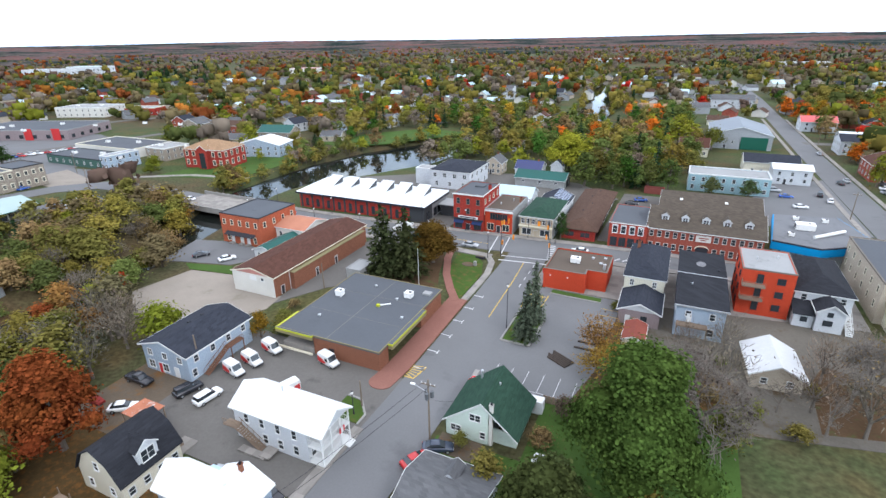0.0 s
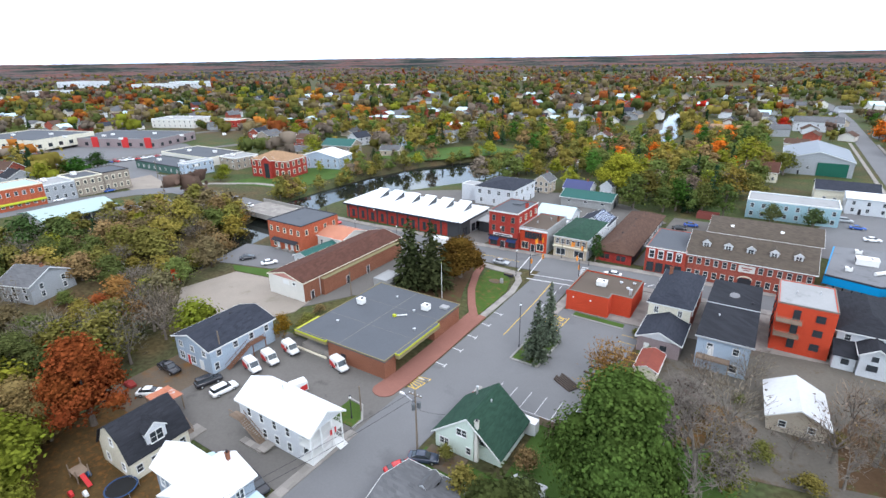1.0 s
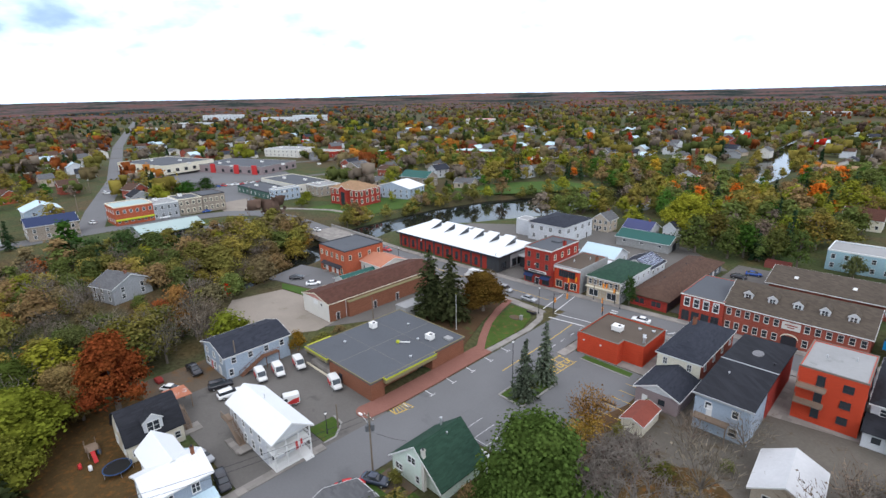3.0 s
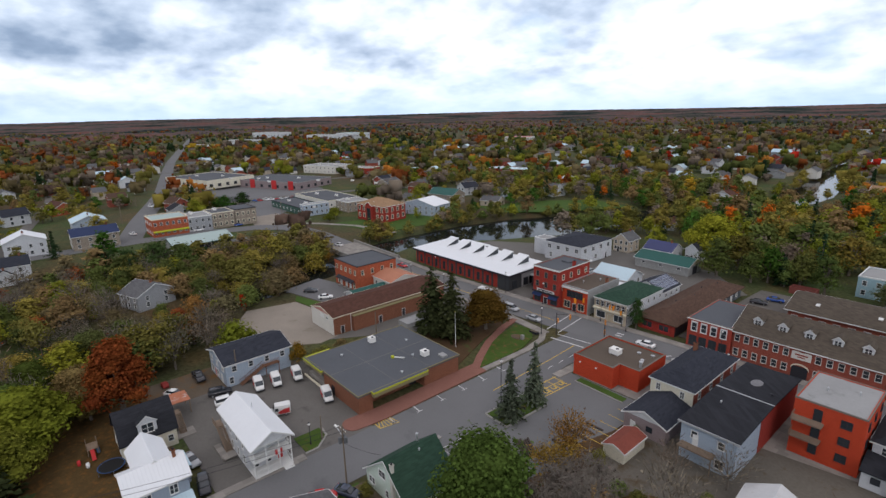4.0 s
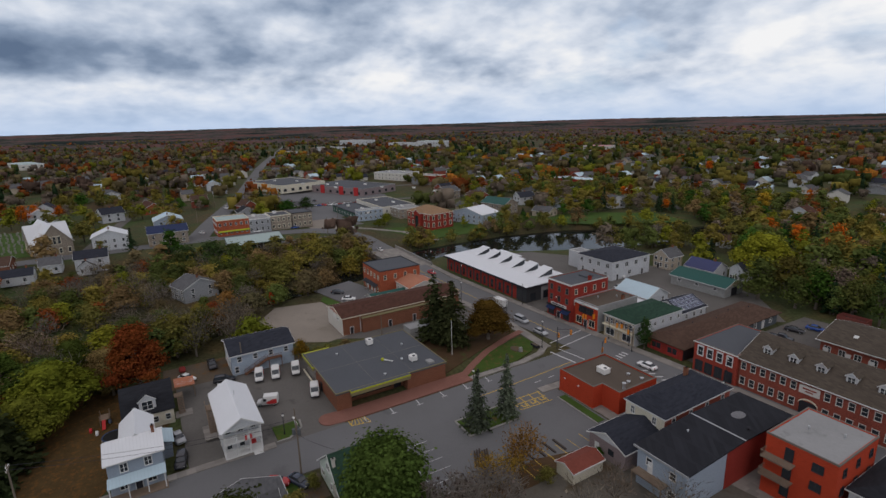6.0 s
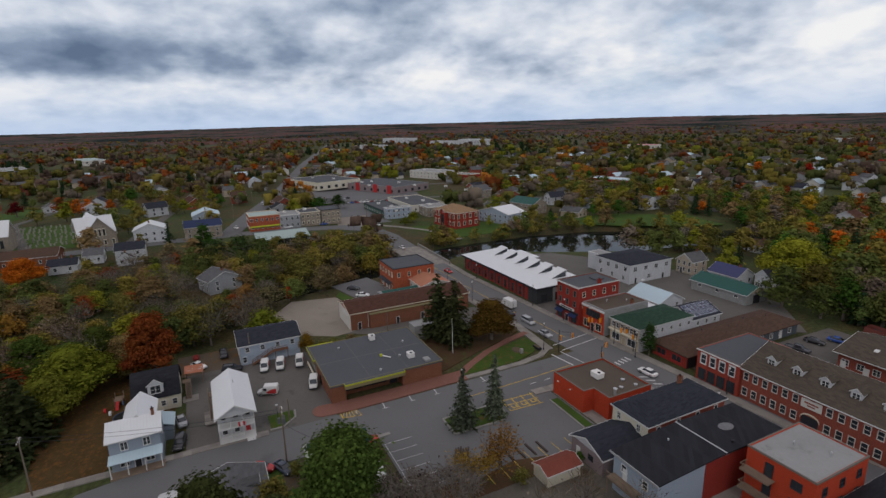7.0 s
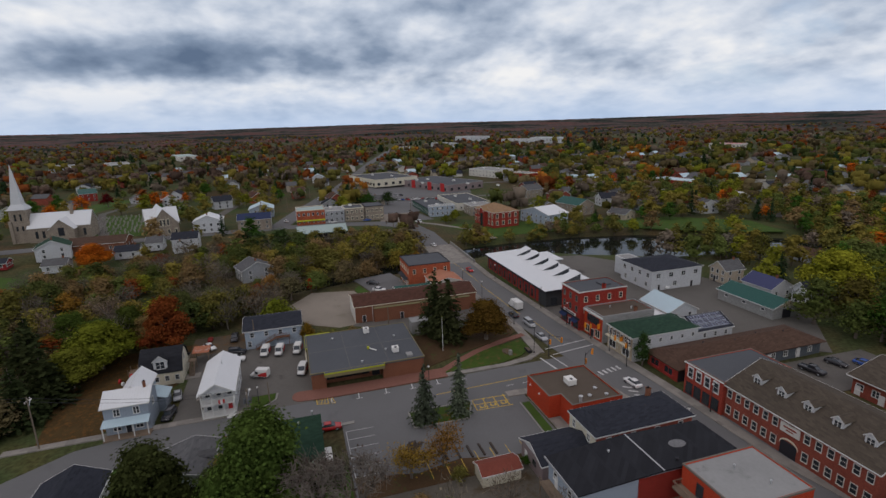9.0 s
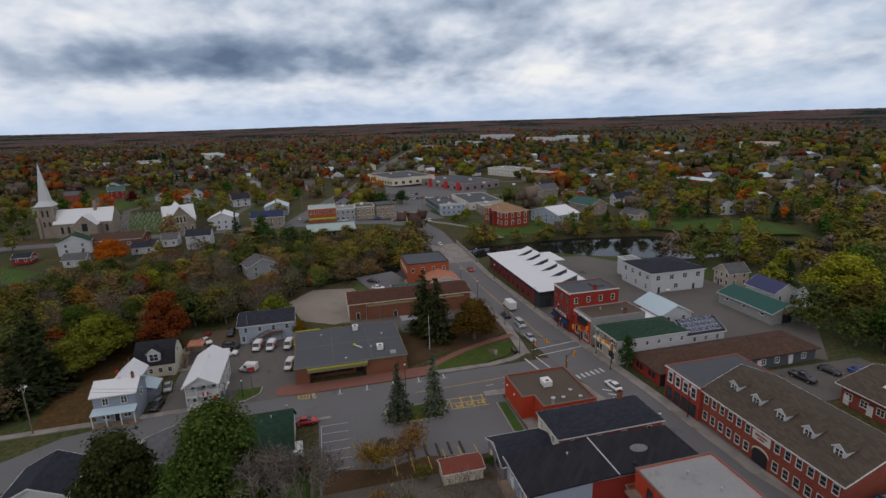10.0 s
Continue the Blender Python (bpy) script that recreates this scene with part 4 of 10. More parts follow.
part("dock_wall", Mesh().box(-0.2, -0.6, -0.2, 7.9, -0.3, 0.35), CREAM, po, "low cream painted wall")
for u in (4.6, 6.6, 8.6, 10.6, 12.6):
    w = part("window", window_meshes(1.7, 1.6, "shop", DARK)[0], None, po, at=pose(19.8, u, 1.7, 0, 0, 90))
    part("pane", window_meshes(1.7, 1.6, "shop", DARK)[1], None, w)
part("door", Mesh().box(19.75, 14.2, 0, 19.9, 16.0, 2.2), DARK, po)
part("door", Mesh().box(11.5, 0.08, 0, 12.6, 0.22, 2.1), DARK, po)
roof_unit(po, 3.4, 15.5, 4.1, 1.5, 1.4, 1.3)
roof_unit(po, 17.5, 20.5, 4.1, 1.6, 1.5, 1.2)
part("skylight", Mesh().box(19.6, 22.6, 4.1, 21.4, 24.0, 4.5), PALE_FLAT, po)
for x, y in ((15.8, 18.4), (4.8, 6.5), (20.5, 12), (8.5, 22)):
    vent(po, x, y, 4.1, 0.22, 0.4)
part("pipe", Mesh().tube((13.6, 14.6, 4.3), (15.6, 16.2, 4.3), 0.16), WHITE, po)
part("pipe_end", Mesh().box(13.2, 14.2, 4.1, 13.9, 14.8, 4.6), YELLOW, po)

porch = thing("porch_house", "white two-storey house with white metal roof and double front porch", "house", -55.2, 44.6)
S = (14.2, 6.9)
shell(porch, *S, 5.1, SIDE_W)
gable(porch, 17.0, 6.9, 5.1, 1.75, "x", METAL_W, SIDE_W, over=0.45)
windows(porch, S, "s", 4, 3.7, 0.8, 1.3, lo=1.0, hi=13.4)
windows(porch, S, "s", 3, 1.3, 0.9, 1.3, lo=4.5, hi=13.4)
windows(porch, S, "n", 5, 3.7, 0.8, 1.3)
windows(porch, S, "n", 4, 1.4, 0.8, 1.3)
windows(porch, S, "w", 2, 3.7)
windows(porch, S, "e", 3, 4.0, 0.9, 1.4)
windows(porch, S, "e", 2, 1.3, 0.9, 1.5, lo=0, hi=4.6)
door(porch, S, "e", 5.6, mat=RED)
for z in (0.25, 2.75):
    part("porch_floor", Mesh().box(14.2, 0, z - 0.2, 16.9, 6.9, z), WHITE, porch)
    railing(porch, (16.8, 0.1), (16.8, 6.8 if z > 1 else 4.8), z)
    railing(porch, (14.3, 0.1), (16.8, 0.1), z)
    railing(porch, (14.3, 6.8), (16.8, 6.8), z)
for y in (0.12, 2.3, 4.6, 6.78):
    part("post", Mesh().box(16.7, y - 0.09, 0.2, 16.88, y + 0.09, 5.1), WHITE, porch)
part("beam", Mesh().box(14.2, 0, 4.85, 16.9, 6.9, 5.1), WHITE, porch)
for k in range(3):
    part("step", Mesh().box(17.0 + 0.3 * k, 5.0, -0.1, 17.3 + 0.3 * k, 6.7, 0.22 - 0.08 * k), WHITE, porch)
part("flag", Mesh().box(17.3, 3.7, 2.9, 17.36, 5.0, 3.7), RED, porch, "small red and white flag").visible_shadow = True
part("flag_band", Mesh().box(17.29, 4.1, 2.9, 17.37, 4.6, 3.7), WHITE, porch)
stairs(porch, 5.8, -1.3, 0.0, 1.2, -1.3, 2.6, 1.1, (0, 1))
part("landing", Mesh().box(-1.2, -1.4, 2.5, 1.3, 0, 2.65), DECK, porch)
railing(porch, (-1.1, -1.35), (1.2, -1.35), 2.65, DECK)
part("platform", Mesh().box(2.4, -2.6, 0.0, 7.6, -1.4, 0.3), CONCRETE, porch)
part("platform", Mesh().box(6.4, -2.4, 0.3, 8.4, -0.1, 0.45), CONCRETE, porch)
vent(porch, 7.0, 3.9, 6.6, 0.07, 0.9)
porch.matrix_basis = pose(-54.0, 43.9, 0) @ Matrix.Diagonal((0.94, 0.94, 1.12, 1))

apt = thing("apartment_house", "white two-storey apartment house with dark shingle roof", "house", -82.6, 50.4)
S = (11.2, 14.6)
shell(apt, *S, 5.2, SIDE_B)
gable(apt, *S, 5.2, 1.7, "y", SLATE, SIDE_B, over=0.5)
windows(apt, S, "s", 3, 3.9, 1.0, 1.2, "pair")
windows(apt, S, "s", 2, 1.4, 1.4, 1.5, "pair", lo=0, hi=7)
door(apt, S, "s", 4.0, mat=RED)
door(apt, S, "s", 8.0, mat=WHITE)
windows(apt, S, "e", 4, 3.9, 0.9, 1.2)
windows(apt, S, "w", 4, 3.7, 0.9, 1.2)
window(apt, S, "e", 1.0, 1.4, 0.8, 1.4)
for x, y in ((4.2, 7), (4.2, 10)):
    part("roof_vent", Mesh().box(x - 0.25, y - 0.25, 6.2, x + 0.25, y + 0.25, 6.85), DARK, apt)
stairs(apt, 12.4, 2.6, 0.0, 12.4, 8.0, 2.7, 1.0, (-1, 0), material("brown_deck", (0.16, 0.085, 0.055), 0.9, 0.2))
part("landing", Mesh().box(11.2, 8.0, 2.6, 12.6, 11.5, 2.75), MATS["brown_deck"], apt)
railing(apt, (12.5, 8.0), (12.5, 11.4), 2.75, MATS["brown_deck"])
part("post", Mesh().box(12.4, 11.2, 0, 12.55, 11.35, 2.6).box(12.4, 8.2, 0, 12.55, 8.35, 2.6), MATS["brown_deck"], apt)

cape = thing("cape_house", "small cream house with black gambrel roof and white dormer", "house", -66.0, 28.5)
S = (8.4, 8.6)
shell(cape, *S, 3.4, SIDE_C)
GAMBREL = [(-0.35, 3.25), (1.5, 6.3), (4.2, 7.9), (6.9, 6.3), (8.75, 3.25)]
for (xa, za), (xb, zb) in zip(GAMBREL[:-1], GAMBREL[1:]):
    part("roof", Mesh().slab([(xa, -0.35, za), (xb, -0.35, zb), (xb, 8.95, zb), (xa, 8.95, za)], 0.16), BLACK_SH, cape)
for ya, yb in ((0.0, 0.25), (8.35, 8.6)):
    n, ends = 5, [(0.0, 3.4), (8.4, 3.4), (6.75, 6.1), (4.2, 7.65), (1.65, 6.1)]
    part("gable_end", Mesh().add([(x, ya, z) for x, z in ends] + [(x, yb, z) for x, z in ends], [(0, 1, 2, 3, 4), (9, 8, 7, 6, 5)] + [(i, i + 5, (i + 1) % 5 + 5, (i + 1) % 5) for i in range(5)]), SIDE_C, cape)
dormer(cape, 8.2, 4.3, 3.7, "e", 2.9, 2.4, 3.6, SIDE_W, BLACK_SH)
windows(cape, S, "e", 4, 1.6, 0.8, 1.1)
windows(cape, S, "s", 2, 1.6, 0.8, 1.2)
window(cape, S, "s", 4.2, 5.0, 0.8, 1.2)
window(cape, S, "n", 4.2, 5.0, 0.8, 1.2)
stairs(cape, 6.0, 10.6, 0.0, 2.6, 10.6, 2.4, 1.0, (0, -1))
part("landing", Mesh().box(0.8, 9.0, 2.3, 2.6, 10.7, 2.45), DECK, cape)
part("landing_post", Mesh().box(0.9, 10.5, -0.1, 1.05, 10.65, 2.3), DECK, cape)
part("porch_roof", Mesh().slab([(-5.2, 9.4, 3.1), (-0.6, 9.4, 3.1), (-0.6, 13.4, 2.9), (-5.2, 13.4, 2.9)], 0.1), RUSTY, cape, "rusty corrugated porch roof")
for x, y in ((-5.1, 9.5), (-0.85, 9.5), (-5.1, 13.1), (-0.85, 13.1)):
    part("post", Mesh().box(x, y, -0.1, x + 0.15, y + 0.15, 2.85), DECK, cape)
part("lean_to", Mesh().box(-3.4, 3.4, -0.2, 0, 8.4, 2.3), SIDE_C, cape)
part("lean_to_roof", Mesh().slab([(-3.7, 3.1, 2.35), (-0.02, 3.1, 3.0), (-0.02, 8.7, 3.0), (-3.7, 8.7, 2.35)], 0.12), BLACK_SH, cape)
part("patio", Mesh().box(4.6, 8.8, -0.2, 7.4, 12.0, 0.1), CONCRETE, cape)

blueh = thing("blue_house", "blue-grey two-storey house with white metal roofs and porch", "house", -45.2, 26.6)
S = (6.9, 7.9)
shell(blueh, *S, 6.2, SIDE_BG)
gable(blueh, *S, 6.2, 1.75, "y", METAL_WY, SIDE_BG, over=0.4)
shell(blueh, 5.4, 4.6, 6.3, SIDE_BG, x=-5.4, y=2.1)
gable(blueh, 8.6, 4.6, 6.3, 1.95, "x", METAL_W, SIDE_BG, x=-5.4, y=2.1, over=0.4, ends=(1, 0))
windows(blueh, S, "e", 2, 4.8, 1.0, 1.4, "pair", lo=0.6, hi=7.5)
windows(blueh, S, "e", 2, 1.6, 1.2, 1.3, "pair")
door(blueh, S, "e", 4.0)
windows(blueh, S, "s", 2, 4.6)
windows(blueh, S, "s", 2, 1.6)
windows(blueh, S, "n", 1, 4.6)
for x, z in ((-3.9, 4.4), (-1.7, 4.4), (-2.8, 1.6)):
    part("window", window_meshes(0.9, 1.3, "sash", WHITE)[0], None, blueh, at=pose(x, 2.1, z))
part("porch_roof", Mesh().slab([(6.9, -0.2, 3.55), (9.0, -0.2, 2.95), (9.0, 8.1, 2.95), (6.9, 8.1, 3.55)], 0.1), METAL_B, blueh, "pale blue metal porch roof")
for y in (0, 2.6, 5.3, 7.8):
    part("post", Mesh().box(8.7, y - 0.08, -0.1, 8.86, y + 0.08, 2.95), WHITE, blueh)
part("porch_floor", Mesh().box(6.9, -0.2, -0.2, 9.0, 8.1, 0.2), DECK, blueh)
part("side_room", Mesh().box(-4.8, 6.7, -0.2, -0.02, 9.4, 2.7), SIDE_BG, blueh)
part("side_roof", Mesh().slab([(-5.1, 6.7, 3.9), (-0.02, 6.7, 3.9), (-0.02, 9.8, 2.8), (-5.1, 9.8, 2.8)], 0.12), METAL_B, blueh, "pale blue metal lean-to roof")
chimney(blueh, 3.7, 7.0, 6.4, 9.1, 0.45, BRICK_B)

hall = thing("long_hall", "long brown brick hall with red-brown roof and white front", "hall", -92.0, 81.0)
S = (12.4, 38.5)
shell(hall, *S, 5.0, BRICK_B)
gable(hall, *S, 5.0, 1.5, "y", RUST_SH, material("pink_gable_board", (0.40, 0.19, 0.16), 0.8, 0.1), over=0.35, trim=CREAM)
part("front_face", Mesh().box(0.0, -0.12, -0.2, 12.4, -0.004, 4.98), STUCCO, hall, "pale stucco front wall")
part("sign_panel", Mesh().box(5.4, -0.2, 3.5, 7.4, -0.12, 4.6), WHITE, hall)
window(hall, S, "s", 9.2, 4.1, 0.8, 0.7, "plain", depth=0.12)
part("side_block", Mesh().box(12.4, 5.5, -0.2, 13.6, 36, 4.2), BRICK_B, hall)
part("side_coping", Mesh().box(12.4, 5.4, 4.2, 13.8, 36.1, 4.4), OLIVE_BAND, hall)
for y in (2.6, 14, 22):
    door(hall, (13.6 if y > 5 else 12.4, 38.5), "e", y, mat=DARK)
part("downpipe", Mesh().tube((12.5, 5.2, 0), (12.5, 5.2, 5), 0.07), WHITE, hall)

corner = thing("corner_block", "orange brick two-storey corner building with dark flat roof", "building", -119.4, 103.6)
S = (15.0, 15.4)
shell(corner, *S, 8.6, BRICK_O)
flat_roof(corner, *S, 8.7, TAN_ROOF_DARK, DARK, up=0.2)
windows(corner, S, "s", 5, 6.4, 0.9, 1.5, trim=CREAM)
windows(corner, S, "s", 3, 1.7, 1.0, 1.8, trim=CREAM)
windows(corner, S, "e", 4, 6.4, 0.9, 1.5, trim=CREAM)
windows(corner, S, "n", 5, 6.4, 0.9, 1.5, trim=CREAM)
windows(corner, S, "w", 4, 6.4, 0.9, 1.5, trim=CREAM)
part("awning", Mesh().slab([(2, -1.3, 2.9), (13, -1.3, 2.9), (13, 0, 3.6), (2, 0, 3.6)], 0.1), DARK, corner, "dark sloping awning")
for x in (3, 6.5, 9):
    door(corner, S, "s", x + 1.0, mat=WHITE)
    part("step", Mesh().box(x + 0.3, -1.4, -0.1, x + 1.8, 0, 0.4), CONCRETE, corner)
annex = thing("annex_house", "cream rendered annex with faded orange roof", "house", -104.2, 109.5)
shell(annex, 10.4, 10.5, 4.6, STUCCO)
gable(annex, 10.4, 10.5, 4.6, 1.6, "x", material("faded_orange_roof", (0.36, 0.16, 0.10), 0.9, 0.16, 0.3, 3.0), STUCCO)
windows(annex, (10.4, 10.5), "e", 3, 2.6)
windows(annex, (10.4, 10.5), "s", 3, 2.6)
shed = thing("white_outbuilding", "low white outbuilding with teal metal roof", "shed", -101.0, 97.0)
shell(shed, 6.5, 12.0, 2.7, SIDE_W)
gable(shed, 6.5, 12.0, 2.7, 1.2, "y", METAL_T, SIDE_W)
windows(shed, (6.5, 12.0), "s", 2, 1.5, 0.8, 0.9)
hut = thing("electrical_hut", "small pale grey block hut behind the post office", "hut", -69.5, 95.0)
shell(hut, 4.0, 6.0, 3.4, BLOCK_G)
flat_roof(hut, 4.0, 6.0, 3.4, PALE_FLAT, PALE_FLAT, up=0.1)

# ---- the market hall ----
market = thing("market_hall", "long red brick market hall with white sawtooth roof", "market hall", -120.5, 140.2)
S = (49.5, 17.5)
shell(market, 49.5, 17.5, 5.2, BRICK_R)
part("roof", Mesh().slab([(-0.8, -1.0, 5.5), (50.3, -1.0, 5.5), (50.3, 18.2, 6.1), (-0.8, 18.2, 6.1)], 0.3), METAL_W, market, "bright white metal roof")
part("fascia", Mesh().box(-0.85, -1.1, 4.85, 50.35, -1.02, 5.52).box(50.32, -1.0, 4.95, 50.4, 18.2, 5.5), DARK, market)
for k in range(6):
    x = 4.0 + 7.3 * k
    t = part("roof_light", Mesh().add([(x, 8.0, 5.7), (x + 4.6, 8.0, 5.7), (x + 4.6, 15.0, 5.9), (x, 15.0, 5.9), (x, 15.0, 8.3), (x + 4.6, 15.0, 8.3)], [(0, 1, 5, 4), (0, 4, 3), (1, 2, 5), (2, 3, 4, 5)]), METAL_W, market, "sawtooth roof light")
    part("pane", Mesh().add([(x + 4.63, 8.7, 5.95), (x + 4.63, 14.8, 5.95), (x + 4.63, 14.8, 8.05)], [(0, 1, 2)]), GLASS, t)
part("rear_block", Mesh().box(4, 17.5, -0.2, 16, 24.5, 4.6), BLOCK_G, market)
part("rear_roof", Mesh().box(3.5, 17.5, 4.6, 16.5, 25, 4.9), METAL_W, market)
for k in range(10):
    x = 1.0 + 4.55 * k
    part("pier", Mesh().box(x - 0.35, -0.12, -0.2, x + 0.35, -0.003, 5.2), material("dark_metal_panel", (0.045, 0.047, 0.05), 0.6, 0.1), market)
    if k < 9:
        window(market, S, "s", x + 2.3, 1.9, 1.1, 2.6, "plain", DARK)
part("end_panel", Mesh().box(44.5, -0.2, -0.2, 49.6, -0.13, 5.2).box(49.503, -0.1, -0.2, 49.6, 6.0, 5.2), MATS["dark_metal_panel"], market, "dark metal end panel")
part("end_wall", Mesh().box(49.503, 6.0, -0.2, 49.65, 17.5, 5.2), material("grey_metal_panel", (0.25, 0.25, 0.25), 0.6, 0.1), market)
for y in (2.5, 8, 11):
    window(market, S, "e", y, 1.7, 2.0, 2.4, "shop", DARK, depth=0.16)
part("canopy", Mesh().box(50.4, 9.0, 3.6, 57.5, 16.5, 3.9), PALE_FLAT, market)
part("canopy_wall", Mesh().box(51.0, 9.6, -0.2, 57.0, 16, 3.6), MATS["dark_metal_panel"], market)

# ---- north side of main street ----
red3 = thing("corner_store", "three-storey red brick corner store with white cornice", "store", -60.2, 139.4)
S = (9.6, 15.0)
shell(red3, *S, 11.4, BRICK_R)
flat_roof(red3, *S, 11.3, TAN_ROOF_DARK, COPING, up=0.3, t=0.25)
for z in (9.2, 6.1):
    windows(red3, S, "s", 3, z, 0.95, 1.6, "sash", COPING)
    windows(red3, S, "e", 4, z, 0.9, 1.5, "sash", CREAM)
    windows(red3, S, "w", 5, z, 0.9, 1.5, "sash", COPING)
    windows(red3, S, "n", 3, z, 0.9, 1.6, "sash", CREAM)
part("sign_board", Mesh().box(1.6, -0.25, 3.9, 8.0, -0.1, 4.6), WHITE, red3, "white sign board with unreadable writing")
part("sign_mark", Mesh().box(2.2, -0.29, 4.1, 7.4, -0.25, 4.4), DARK, red3)
part("cornice", Mesh().box(-0.2, -0.35, 3.3, 9.8, -0.003, 3.75), DARK, red3)
for u in (1.7, 7.9):
    window(red3, S, "s", u, 1.6, 2.2, 2.0, "shop", DARK)
door(red3, S, "s", 4.8, 1.3, 2.2)
window(red3, S, "w", 13, 1.6, 2.2, 2.0, "shop", DARK)
chimney(red3, 8.9, 8.0, 11.2, 12.8, 0.8, BRICK_R)
part("roof_cornice", Mesh().box(-0.2, -0.3, 11.15, 9.8, -0.003, 11.5).box(9.603, -0.3, 11.3, 9.75, 15.1, 11.56), WHITE, red3, "thin white roof cornice")
NAVY_CLOTH = material("navy_awning_cloth", (0.02, 0.03, 0.075), 0.9, 0.1)
for x0, x1 in ((0.3, 3.6), (6.2, 9.4)):
    part("awning", Mesh().slab([(x0, -1.2, 2.5), (x1, -1.2, 2.5), (x1, -0.1, 3.2), (x0, -0.1, 3.2)], 0.08), NAVY_CLOTH, red3, "navy blue shop awning")
part("roof_hatch", Mesh().box(3.5, 9, 11.3, 6.5, 12, 11.75), TAN_ROOF_DARK, red3)

red2 = thing("brick_tavern", "two-storey orange-red brick tavern with grey side wall", "store", -50.4, 140.9)
S = (8.6, 16.0)
shell(red2, *S, 7.2, PAINT_RED)
part("side_wall", Mesh().box(8.603, 0, -0.2, 8.7, 16, 7.15), BLOCK_G, red2)
flat_roof(red2, *S, 7.1, BROWN_FLAT, PALE_FLAT, up=0.3)
for k in range(7):
    window(red2, S, "s", 2.0 + 0.78 * k, 5.0, 0.5, 1.8, "sash", DARK)
part("cornice", Mesh().box(-0.1, -0.4, 6.5, 8.7, -0.003, 6.95), WHITE, red2)
for u in (1.8, 6.6):
    window(red2, S, "s", u, 1.7, 2.0, 2.0, "shop", CREAM)
door(red2, S, "s", 4.3, 1.2, 2.2)
part("sign_board", Mesh().box(7.6, -0.9, 3.6, 7.75, -0.1, 5.0), ORANGE, red2, "orange hanging sign")
chimney(red2, 8.0, 10.5, 7.0, 8.6, 0.7)
for x, y in ((3, 6), (5.5, 11)):
    vent(red2, x, y, 7.1)
part("rear_block", Mesh().box(0, 16, -0.2, 7.8, 22, 4.4), SIDE_W, red2)
part("rear_roof", Mesh().box(-0.2, 16, 4.4, 8, 22.2, 4.6), METAL_W, red2)

cafe = thing("green_roof_store", "cream two-storey store with dark shutters and green roof", "store", -39.6, 141.2)
S = (9.8, 19.4)
shell(cafe, *S, 6.3, SIDE_W)
part("front_face", Mesh().box(0, -0.08, -0.2, 9.8, -0.003, 6.2), material("beige_render", (0.40, 0.34, 0.25), 0.8, 0.08, 0.4, 3.0), cafe)
hip(cafe, *S, 6.2, 2.0, GREEN_SH, over=0.4)
for k in range(6):
    u = 1.0 + 1.56 * k
    window(cafe, S, "s", u, 4.9, 0.7, 1.4, "sash", WHITE, depth=0.08)
    for o in (-0.62, 0.42):
        part("shutter", Mesh().box(u + o, -0.16, 4.15, u + o + 0.22, -0.08, 5.65), material("brown_shutter", (0.07, 0.035, 0.025), 0.7, 0.1), cafe)
part("shop_cornice", Mesh().box(-0.2, -0.7, 3.2, 10, -0.08, 3.55), CREAM, cafe)
for u in (2.2, 7.6):
    window(cafe, S, "s", u, 1.7, 2.6, 1.8, "shop", WHITE, depth=0.1)
door(cafe, S, "s", 4.9, 1.2, 2.2)
part("sign_board", Mesh().box(6.1, -0.95, 4.0, 6.25, -0.15, 5.2), ORANGE, cafe, "orange hanging sign")
windows(cafe, S, "e", 6, 4.6, 0.7, 0.9)
windows(cafe, S, "e", 3, 2.0, 0.7, 0.9, lo=8)
shell(cafe, 9.4, 11.0, 4.9, SIDE_W, x=0.3, y=19.4)
gable(cafe, 9.4, 11.0, 4.9, 2.2, "y", SLATE, SIDE_W, x=0.3, y=19.4, over=0.35)
windows(cafe, (9.7, 30.4), "e", 3, 3.6, 0.8, 1.0, lo=20, hi=30)
windows(cafe, (9.7, 30.4), "n", 2, 3.6, 0.8, 1.0)
panel_mat = material("solar_panel", (0.010, 0.016, 0.055), 0.25, 0.1, spec=0.6)
frame_mat = material("solar_panel_rim", (0.36, 0.39, 0.44), 0.4, 0.1)
for r_ in range(3):
    for c_ in range(6):
        y0 = 19.9 + 1.7 * c_
        za, zb = 6.95 - 0.66 * r_ - 0.05, 6.95 - 0.66 * r_ - 0.58
        xa, xb = 5.2 + 1.42 * r_, 5.2 + 1.42 * r_ + 1.25
        pn = part("solar_panel", Mesh().slab([(xa, y0, za + 0.32), (xb, y0, zb + 0.32), (xb, y0 + 1.55, zb + 0.32), (xa, y0 + 1.55, za + 0.32)], 0.06), frame_mat, cafe)
        for h_ in (0, 1):
            ya = y0 + 0.10 + 0.74 * h_
            part("solar_cell", Mesh().slab([(xa + 0.08, ya, za + 0.295), (xb - 0.08, ya, zb + 0.36), (xb - 0.08, ya + 0.64, zb + 0.36), (xa + 0.08, ya + 0.64, za + 0.295)], 0.02), panel_mat, pn)

